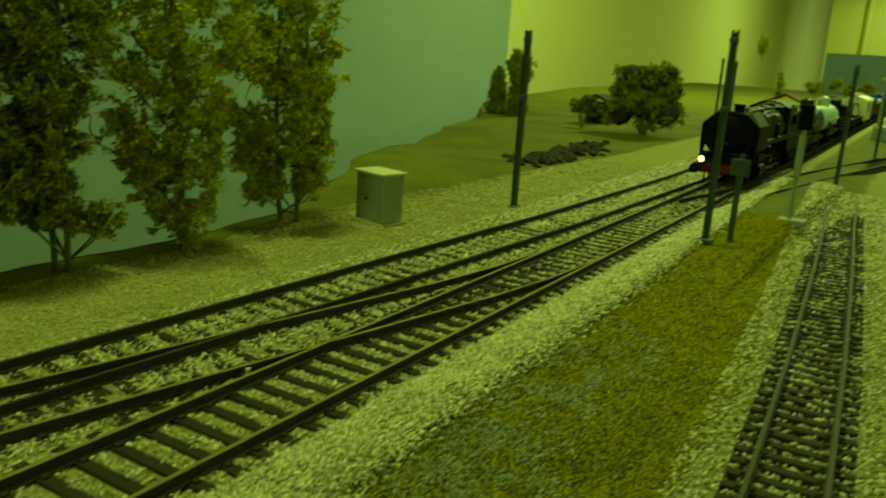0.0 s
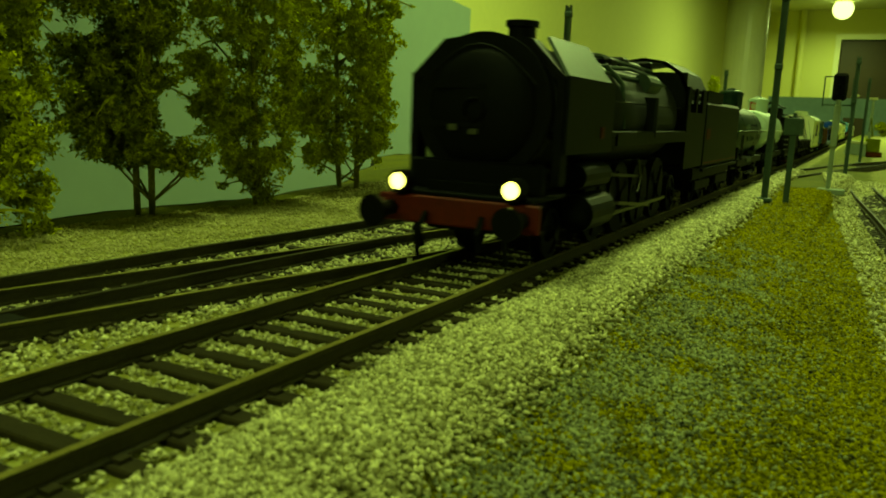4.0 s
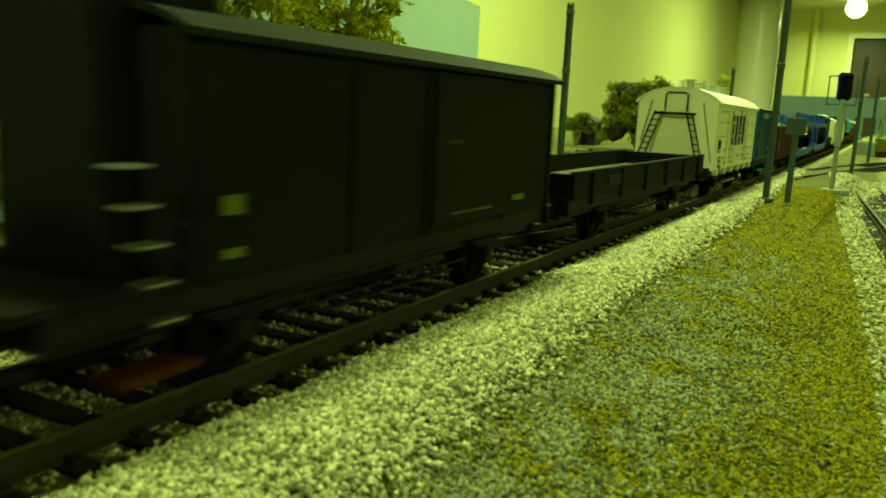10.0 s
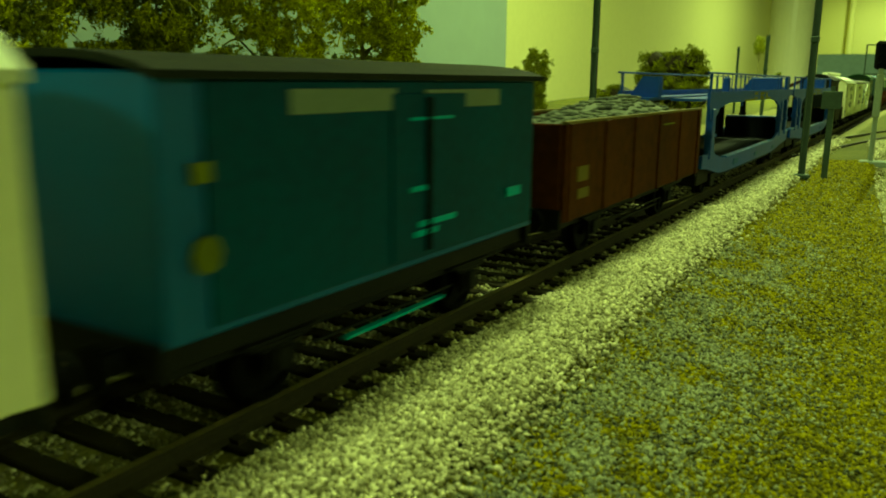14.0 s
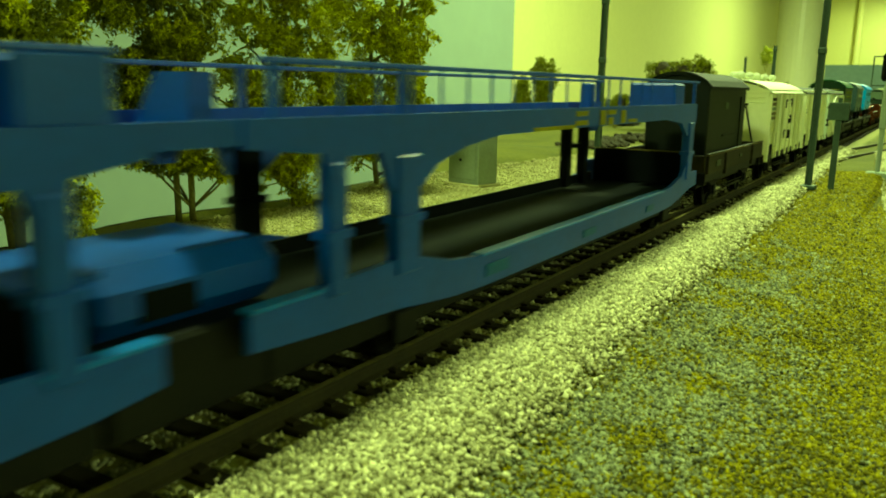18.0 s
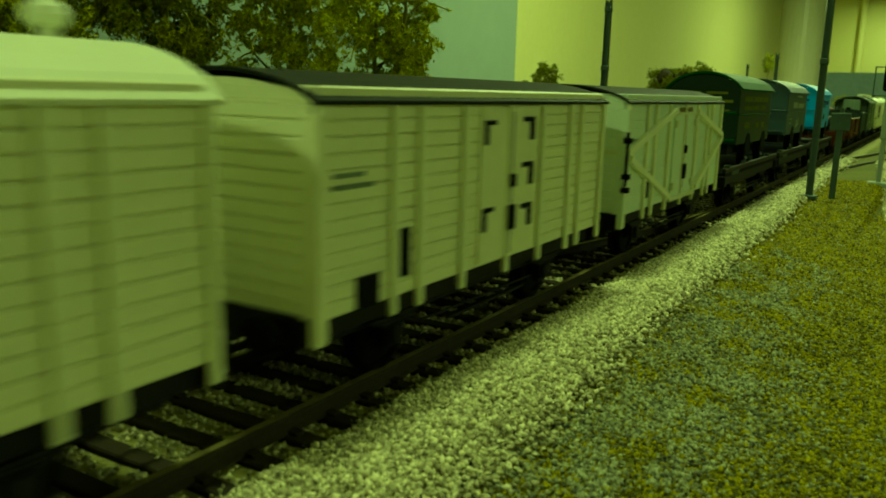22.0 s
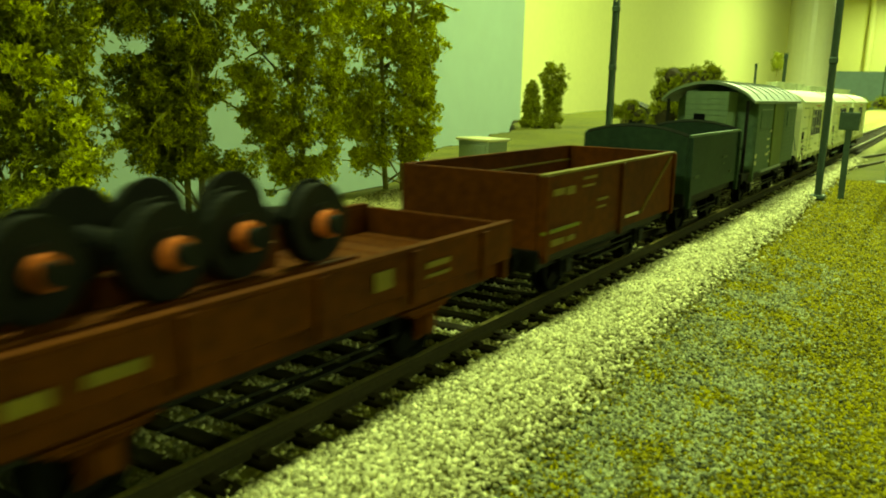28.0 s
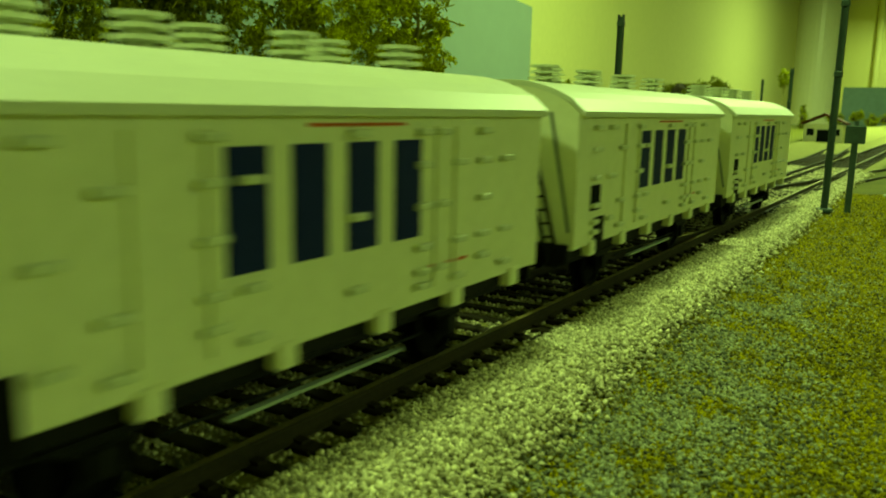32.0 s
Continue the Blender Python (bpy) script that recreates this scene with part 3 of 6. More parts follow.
mast(-6.6, 37.8, -0.3, 8.6)
mast(3.12, 37.0, -0.10, 8.8)
mast(-5.1, 76.0, -0.3, 8.1)
mast(5.6, 62.0, -0.3, 8.2)
mast(6.2, 88.0, -0.2, 8.2)
mast(-14.5, 112.0, -0.3, 8.6)

post = thing("sign_post", "square grey sign board on a steel post", "sign")
post.location = (0.0387, 0.384, -0.0010)
part("post", box(-0.12, 0.12, -0.1, 0.1, -0.25, 3.0), M_MAST, post)
part("board", box(-0.40, 0.40, -0.16, -0.1, 2.75, 3.50, 0.03), M_MAST, post)
part("cap", box(-0.08, 0.08, -0.08, 0.08, 3.0, 3.7), M_MAST, post)

sig = thing("colour_light_signal", "black signal head on a white post, unlit", "signal")
sig.location = (0.0525, 0.452, -0.002)
part("post", cyl(bmesh.new(), "z", 0, 0, 2.3, 0.12, 4.7, 10), M_CABINET, sig, "pale grey post")
part("lower_post", box(-0.16, 0.16, -0.16, 0.16, 2.3, 4.4, 0.04), M_CABINET, sig)
bm = bx(bmesh.new(), -0.34, 0.34, -0.12, 0.2, 4.6, 5.95, 0.12)
part("signal_head", bm, M_BLACK, sig, "black signal head")
for z in (4.85, 5.25, 5.65):
    part("lens", cyl(bmesh.new(), "y", 0, -0.14, z, 0.12, 0.08, 12), M_NIGHT, sig)
    part("hood", extrude(bmesh.new(), [(0.16 * math.cos(a), z + 0.16 * math.sin(a)) for a in (0, 0.8, 1.6, 2.4, 3.14)] + [(0.14 * math.cos(a), z + 0.14 * math.sin(a)) for a in (3.14, 2.4, 1.6, 0.8, 0)], -0.34, -0.12), M_BLACK, sig)
part("ladder_frame", bx(bx(bx(box(-0.75, -0.69, 0, 0.06, 4.3, 5.8), -0.75, 0.6, 0, 0.06, 4.35, 4.42), 0.55, 0.6, 0, 0.06, 4.3, 5.7), -0.75, 0.0, 0, 0.06, 5.75, 5.8), M_MAST, sig)
part("foundation", box(-0.5, 0.8, -0.4, 0.4, -0.1, 0.2, 0.05), M_CABINET, sig)

cab = thing("relay_cabinet", "grey trackside cabinet with a flat cap", "cabinet")
cab.location, cab.rotation_euler[2] = (-0.0915, 0.298, -0.002), -0.22
part("body", box(-0.85, 0.85, -0.6, 0.6, 0, 2.05, 0.03), M_CABINET, cab)
part("cap", box(-0.95, 0.95, -0.7, 0.7, 2.05, 2.17, 0.03), M_CREAM, cab, "pale flat cap")
part("door", box(-0.7, 0.7, -0.65, -0.6, 0.2, 1.9, 0.02), M_CABINET, cab)
part("lock", cyl(bmesh.new(), "y", -0.1, -0.67, 1.0, 0.06, 0.06, 8), M_BLACK, cab)
part("plinth", box(-1.0, 1.0, -0.75, 0.75, -0.25, 0.02, 0.05), M_SAND, cab)


# ---- trees and bushes ----
def leaves(rng, centres, count, size, mat, parent, name="crown", tuft=0.36):
    """Foliage of small folded leaves, gathered in tufts round the given balls."""
    rad = np.array([r for _, r in centres])
    pick = rng.choice(len(centres), size=max(20, count // 10), p=rad ** 2 / (rad ** 2).sum())
    d = rng.normal(0, 1, (len(pick), 3))
    d /= np.linalg.norm(d, axis=1)[:, None]
    tufts = np.array([c for c, _ in centres])[pick] + d * (rad[pick] * rng.uniform(0.3, 1.1, len(pick)) ** 0.6)[:, None]
    own = rng.integers(0, len(tufts), count)
    q = tufts[own] + rng.normal(0, tuft * 0.5, (count, 3)) * np.array((1.0, 1.0, 0.75))
    u, v = rng.normal(0, 1, (count, 3)), rng.normal(0, 1, (count, 3))
    u *= (size * rng.uniform(0.6, 1.3, count) / np.linalg.norm(u, axis=1))[:, None]
    v *= (size * rng.uniform(0.4, 0.85, count) / np.linalg.norm(v, axis=1))[:, None]
    w = (u + v) * 0.5 + np.cross(u, v) / size * 0.35
    pts = np.stack([q, q + u, q + w, q + v], 1).reshape(-1, 3) * CM
    k = 4 * np.arange(count)
    fcs = np.concatenate([np.stack([k, k + 1, k + 2], 1), np.stack([k, k + 2, k + 3], 1)])
    me = bpy.data.meshes.new(name)
    me.from_pydata(pts.tolist(), [], fcs.tolist())
    me.materials.append(mat)
    ob = new(name, me)
    ob.parent = parent
    return ob


VIEW_RIGHT = Vector((0.85, 0.52, 0))     # camera's rightward direction; crown outlines are fitted to its view


def crown_balls(rng, h, outline, lobes, depth, holes):
    """Clumps of foliage inside an outline of height, reach left and reach right in the camera's view."""
    zs, lo, hi = ([row[k] for row in outline] for k in range(3))
    balls = []
    for _ in range(2600):
        z = rng.uniform(zs[0], zs[-1])
        a, b = np.interp(z, zs, lo), np.interp(z, zs, hi)
        u, v = rng.uniform(-1, 1), rng.uniform(-1, 1)
        if u * u + v * v > 1.0:
            continue
        c = VIEW_RIGHT * ((a + b) / 2 + u * (b - a) / 2) + Vector((-0.52, 0.85, 0)) * v * max(0.35, (b - a) / 2 * depth) + Vector((0, 0, z))
        if noise.noise(c * 0.85) < -0.28 + holes or (noise.noise(c * 2.1) < -0.20 + holes and u * u + v * v > 0.4):
            continue
        balls.append((tuple(c), rng.uniform(0.16, 0.34) * min(1.0, 0.5 + (b - a) / 3), u * u + v * v > 0.55))
    for sx, z, r in lobes:
        for _ in range(14):
            balls.append((tuple(VIEW_RIGHT * (sx + rng.normal(0, r * 0.45)) + Vector((0, rng.normal(0, r * 0.5), z + rng.normal(0, r * 0.4)))), r * 0.45, True))
    return balls


def tree(x, y, z, h, outline, trunks, seed, label, mat=M_LEAF, count=60000, size=0.15, lobes=(), twigs=110, depth=0.8, thick=0.8, tip=None, share=0.3, holes=0.0):
    rng = np.random.default_rng(seed)
    t = thing("tree", label, "tree", "trees along the backdrop")
    t.location = (x * CM, y * CM, z * CM)
    balls = crown_balls(rng, h, outline, lobes, depth, holes)
    stems = []
    for foot, lean in trunks:
        spine = [VIEW_RIGHT * foot + Vector((0, 0, -0.15))]
        for k in range(1, 7):
            f = k / 6
            spine.append(VIEW_RIGHT * (foot + lean * f) + Vector((rng.uniform(-0.12, 0.12), rng.uniform(-0.12, 0.12), h * 0.9 * f)))
        part("trunk", tube(bmesh.new(), spine, 0.17 * thick, 0.05, 7), M_BARK, t, smooth=True)
        stems.append(spine)
    for k in range(18):
        end = Vector(balls[rng.integers(0, len(balls))][0])
        spine = stems[k % len(stems)]
        low = max(0.05, end.z / (h * 0.9) - 0.16)
        i = min(5, int(low * 6))
        start = spine[i].lerp(spine[i + 1], low * 6 - i)
        mid = start.lerp(end, 0.5) + Vector((rng.uniform(-0.15, 0.15), rng.uniform(-0.15, 0.15), -0.12))
        part("limb", tube(bmesh.new(), [start, mid, end], 0.075 * thick, 0.025, 5), M_BARK, t, smooth=True)
    fibres = bmesh.new()
    for k in range(twigs):
        c, r, _ = balls[rng.integers(0, len(balls))]
        p = Vector(c)
        d = (Vector((p.x, p.y, 0)).normalized() + Vector(rng.normal(0, 0.7, 3))).normalized()
        chain, bend = [p], Vector(rng.normal(0, 0.5, 3))
        for _ in range(6):
            d = (d + bend * 0.5).normalized()
            p = p + d * 0.15
            chain.append(p)
        tube(fibres, chain, 0.052, 0.022, 4)
        balls += [(tuple(chain[-1]), 0.13, True), (tuple(chain[-3]), 0.10, True)]
    part("fine_twig", fibres, M_TWIG, t, "pale curling twigs")
    # Darker inner leaves, lighter outer ones: crown light and shade put into colour.
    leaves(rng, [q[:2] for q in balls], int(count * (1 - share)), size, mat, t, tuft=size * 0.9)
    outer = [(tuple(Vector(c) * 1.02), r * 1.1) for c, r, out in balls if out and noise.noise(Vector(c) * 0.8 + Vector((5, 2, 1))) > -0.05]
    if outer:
        tagged(leaves(rng, outer, int(count * share), size * 1.05, tip or mat, t, "lit_outer_foliage", tuft=size * 0.8), "outer foliage, lighter where lit tips are painted in")
    return t


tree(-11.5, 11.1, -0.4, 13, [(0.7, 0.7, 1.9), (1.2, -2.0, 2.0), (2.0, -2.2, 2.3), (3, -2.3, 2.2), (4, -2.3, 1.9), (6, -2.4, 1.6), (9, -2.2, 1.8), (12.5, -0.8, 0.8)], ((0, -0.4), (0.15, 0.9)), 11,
     "tall olive leafed model tree with a forked bare trunk", M_LEAFD, count=85000, size=0.14, twigs=260, tip=M_LEAF_LIT, share=0.35, holes=0.12)
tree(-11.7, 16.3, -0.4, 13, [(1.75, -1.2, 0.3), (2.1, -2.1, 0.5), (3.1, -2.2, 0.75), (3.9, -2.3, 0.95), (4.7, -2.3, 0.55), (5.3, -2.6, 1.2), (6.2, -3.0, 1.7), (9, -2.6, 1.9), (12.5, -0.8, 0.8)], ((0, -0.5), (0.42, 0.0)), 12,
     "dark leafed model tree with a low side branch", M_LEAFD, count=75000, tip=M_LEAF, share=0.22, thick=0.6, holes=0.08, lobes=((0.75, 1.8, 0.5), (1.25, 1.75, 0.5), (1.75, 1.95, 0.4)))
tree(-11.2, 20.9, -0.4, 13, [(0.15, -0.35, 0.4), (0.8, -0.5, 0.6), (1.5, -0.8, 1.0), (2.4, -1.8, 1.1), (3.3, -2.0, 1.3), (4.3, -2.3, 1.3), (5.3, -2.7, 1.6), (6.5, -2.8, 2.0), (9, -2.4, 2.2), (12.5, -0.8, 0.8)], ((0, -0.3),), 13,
     "slender dense model tree leafed down to its foot", count=50000, size=0.16, tip=M_LEAF_LIT, share=0.6, holes=0.10, twigs=160)
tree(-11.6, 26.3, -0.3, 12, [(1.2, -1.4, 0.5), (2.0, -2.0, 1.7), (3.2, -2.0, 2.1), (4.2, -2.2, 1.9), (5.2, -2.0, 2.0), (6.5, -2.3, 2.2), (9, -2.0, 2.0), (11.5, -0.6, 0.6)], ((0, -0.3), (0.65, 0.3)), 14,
     "olive model tree on two thin pale trunks", count=42000, size=0.18, tip=M_LEAF_LIT, share=0.6, holes=0.12, thick=0.7, twigs=160)
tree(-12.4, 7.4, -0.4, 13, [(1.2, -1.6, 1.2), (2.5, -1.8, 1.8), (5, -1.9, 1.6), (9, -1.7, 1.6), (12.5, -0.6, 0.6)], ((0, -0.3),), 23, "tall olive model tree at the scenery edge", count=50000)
tree(-35.9, 96.4, -1.1, 8.4, [(0.0, -1.2, 1.2), (4.8, -1.1, 1.0), (5.8, -1.5, 1.7), (7.0, -1.9, 2.0), (8.4, -0.9, 0.9)], ((0, 0),), 15, "small round topped tree beyond the far track", M_LEAFD, 12000, 0.26, twigs=10)
tree(-39.4, 97.4, -1.1, 6.2, [(0.0, -1.4, 1.4), (3.0, -1.1, 1.1), (5.0, -0.8, 0.8), (6.3, -0.3, 0.3)], ((0, 0),), 16, "small pointed tree beyond the far track", M_LEAFD, 8000, 0.26, twigs=10)
tree(-35, 246.0, -1.0, 17.0, [(12.5, -1.3, 1.3), (15, -1.8, 1.8), (17, -1.0, 1.0)], ((0, 0),), 17, "thin palm like tree with a tuft on top", M_LEAFD, 1500, 0.4, twigs=4)


def bush(x, y, z, w, h, seed, label, mat=M_LEAFD, count=3500, size=0.3, lobes=None):
    """A bush grown round lobes of (reach, height, radius)."""
    rng = np.random.default_rng(seed)
    t = thing("bush", label, "bush", "bushes")
    t.location = (x * CM, y * CM, z * CM)
    for k in range(5):
        a = k * 1.26
        b = tube(bmesh.new(), [(0, 0, -0.2), (math.cos(a) * w * 0.2, math.sin(a) * w * 0.2, h * 0.35), (math.cos(a) * w * 0.35, math.sin(a) * w * 0.35, h * 0.6)], 0.12, 0.04, 5)
        part("stem", b, M_BARK, t)
    lobes = lobes or [(rng.uniform(-0.4, 0.4) * w, h * rng.uniform(0.3, 0.72), w * rng.uniform(0.26, 0.42)) for _ in range(6)]
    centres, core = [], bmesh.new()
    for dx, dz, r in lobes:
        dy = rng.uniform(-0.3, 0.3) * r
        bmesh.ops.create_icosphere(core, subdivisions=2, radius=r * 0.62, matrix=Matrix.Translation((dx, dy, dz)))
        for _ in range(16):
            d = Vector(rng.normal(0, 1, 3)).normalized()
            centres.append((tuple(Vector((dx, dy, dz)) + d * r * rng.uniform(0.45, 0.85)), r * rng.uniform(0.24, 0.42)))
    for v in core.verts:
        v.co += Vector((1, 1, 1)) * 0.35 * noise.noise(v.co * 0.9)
    # Dark brown core puts the bush's inner shade into the colour.
    part("shade_core", core, M_EDGE, t, "dark core painted in for the bush's inner shade")
    leaves(rng, centres, count, size, mat, t, "foliage", tuft=size)
    return t


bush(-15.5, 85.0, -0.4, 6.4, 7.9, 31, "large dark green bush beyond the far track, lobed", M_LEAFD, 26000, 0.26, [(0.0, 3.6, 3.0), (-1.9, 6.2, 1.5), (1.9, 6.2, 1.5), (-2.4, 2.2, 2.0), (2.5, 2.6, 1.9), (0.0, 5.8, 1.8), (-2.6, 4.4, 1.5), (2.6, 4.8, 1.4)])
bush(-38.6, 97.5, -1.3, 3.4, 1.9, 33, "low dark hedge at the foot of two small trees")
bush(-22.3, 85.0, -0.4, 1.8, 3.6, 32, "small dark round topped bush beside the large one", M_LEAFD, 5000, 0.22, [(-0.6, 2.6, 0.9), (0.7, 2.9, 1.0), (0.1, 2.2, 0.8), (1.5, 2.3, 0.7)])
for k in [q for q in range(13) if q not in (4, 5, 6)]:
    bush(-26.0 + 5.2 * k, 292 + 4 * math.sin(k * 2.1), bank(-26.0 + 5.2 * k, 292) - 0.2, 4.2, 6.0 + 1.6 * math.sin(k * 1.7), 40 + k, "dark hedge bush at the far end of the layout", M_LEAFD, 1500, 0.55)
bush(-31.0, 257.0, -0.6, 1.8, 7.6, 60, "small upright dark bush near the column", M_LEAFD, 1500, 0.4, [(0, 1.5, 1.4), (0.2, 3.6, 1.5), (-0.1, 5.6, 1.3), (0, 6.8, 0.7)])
for x, y, n, s in ((-13.2, 55.5, 110, 51), (-13.8, 60.5, 110, 52), (-14.2, 65.5, 110, 53)):
    rng = np.random.default_rng(s)
    t = thing("rock_pile", "low dark stony ledge with scrub", "rock pile", "rock piles")
    t.location = (x * CM, y * CM, bank(x, y) * CM)
    bm = bmesh.new()
    bmesh.ops.create_icosphere(bm, subdivisions=1, radius=0.34, matrix=Matrix.Rotation(0.5, 4, "X") @ Matrix.Diagonal((1.2, 0.9, 0.45, 1)))
    first = part("rock", bm, M_EDGE, t)
    for _ in range(n):
        again(first, rng.normal(0, 0.7), rng.normal(0, 2.0), rng.uniform(-0.12, 0.32), rng.uniform(0, 3))
setting("far_board", bx(bx(box(-33, -4, 366, 369, -4, 15.2), 4, 130, 366, 369, -4, 15.2), -4, 4, 366, 369, 7.5, 15.2), M_BAND, "blue grey board closing the far end of the layout")


def hut(x, y, z, w, d, h, wall, roof, label):
    t = thing("model_building", label, "model building", "model buildings")
    t.location = (x * CM, y * CM, z * CM)
    part("wall", box(-w, w, -d, d, -0.3, h, 0.03), wall, t)
    part("roof", extrude(bmesh.new(), [(-w - 0.4, h), (0, h + w * 0.5), (w + 0.4, h), (w + 0.4, h + 0.25), (0, h + w * 0.5 + 0.3), (-w - 0.4, h + 0.25)], -d - 0.4, d + 0.4), roof, t)
    part("doorway", box(-w * 0.3, w * 0.3, -d - 0.06, -d, -0.2, h * 0.7), M_NIGHT, t)
    for sx in (-0.65, 0.65):
        part("window", box(sx * w - w * 0.18, sx * w + w * 0.18, -d - 0.06, -d, h * 0.35, h * 0.75), M_NIGHT, t)
    return t


hut(-25.0, 97.0, bank(-25, 97), 1.3, 1.2, 2.6, M_BROWN2, M_DROOF, "small dark hut beyond the large bush")
hut(-8.5, 128, bank(-8.5, 128), 2.6, 2.0, 2.4, M_CREAM, M_OXIDE, "small cream station halt with a red roof")
block = thing("loading_ramp", "whitish stone loading ramp beside the siding", "loading ramp")
block.location = (0.054, 1.10, bank(5.4, 110) * CM)
part("ramp", extrude(bmesh.new(), [(-1.2, -0.3), (1.2, -0.3), (1.1, 1.5), (-1.0, 1.7)], -1.5, 1.5), M_CABINET, block)
part("kerb", box(-1.1, 1.2, -1.6, -1.45, 1.3, 1.6, 0.03), M_CREAM, block)
crane = thing("yard_crane", "small dull yellow yard crane with a rusty hook", "crane")
crane.location = (0.073, 1.10, bank(7.3, 110) * CM)
part("cab", box(-0.9, 0.7, -0.8, 0.8, 0.6, 2.2, 0.08), M_KHAKI, crane)
part("jib", tube(bmesh.new(), [(-0.2, 0, 2.4), (-0.6, 0.2, 4.6)], 0.12, 0.08, 6), M_KHAKI, crane)
part("undercarriage", box(-1.0, 1.0, -0.9, 0.9, 0.0, 0.6, 0.1), M_OXIDE, crane)
part("hook", tube(bmesh.new(), [(-0.6, 0.2, 4.5), (-0.7, 0.2, 3.2), (-0.5, 0.2, 3.0)], 0.05), M_RAIL, crane)
for x, y in ((4.7, 110.0), (6.7, 114.0)):
    pole = thing("lamp_post", "pale thin yard lamp post", "lamp post", "yard lamp posts")
    pole.location = (x * CM, y * CM, bank(x, y) * CM)
    part("post", cyl(bmesh.new(), "z", 0, 0, 3.4, 0.16, 7.0, 8), M_CABINET, pole)
    part("lantern", box(-0.45, 0.45, -0.2, 0.2, 6.8, 7.1, 0.05), M_CREAM, pole)


# ---- the train ----
SPEED = [(0.0, 0.0), (3.0, 28.9), (4.5, 43.75), (7.0, 68.6), (9.0, 88.4), (11.0, 108.2), (13.0, 127.95), (16.5, 162.15), (18.5, 181.4), (21.0, 206.0), (23.5, 231.0), (25.5, 251.0), (27.5, 271.05), (29.5, 290.9), (32.0, 315.4)]
TRAIN, WHEELS = [], []


def vehicle(name, label, category, front, back):
    """A thing that runs with the train; its own space has the rail tops at z 0 and the front at -y."""
    t = thing(name, label, category, "train vehicles")
    TRAIN.append((t, (front + back) / 2))
    return t


def lathe(bm, profile, seg):
    """A turned shape round the x axis through points of x and radius."""
    rings = [[bm.verts.new((x, q * math.cos(6.2832 * k / seg), q * math.sin(6.2832 * k / seg))) for k in range(seg)] for x, q in profile]
    for a, b in zip(rings, rings[1:]):
        for k in range(seg):
            bm.faces.new((a[k], a[(k + 1) % seg], b[(k + 1) % seg], b[k]))
    bm.faces.new(rings[0])
    bm.faces.new(rings[-1][::-1])
    return bm


def wheelset(parent, y, r=0.55, material=M_BLACK, middle=0.0):
    ob = part("wheelset", cyl(bmesh.new(), "x", 0, 0, 0, 0.12, 2.3, 8), material, parent, "black spoked wheels on an axle")
    for s in (-1, 1):
        bm = lathe(bmesh.new(), [(s * x, q) for x, q in ((0.77, 0.1), (0.77, r + 0.09), (0.83, r + 0.09), (0.83, r), (1.03, r), (1.03, r * 0.84), (0.97, r * 0.8), (0.97, r * 0.36), (1.08, r * 0.32), (1.08, 0.05))], 22)
        bx(bm, s * 1.01 - 0.03, s * 1.01 + 0.03, -r * 0.8, r * 0.8, -0.05, 0.05)
        part("wheel", bm, material, ob)
    ob.location = (0, y * CM, r * CM)
    WHEELS.append((ob, parent, y, r))
    return ob


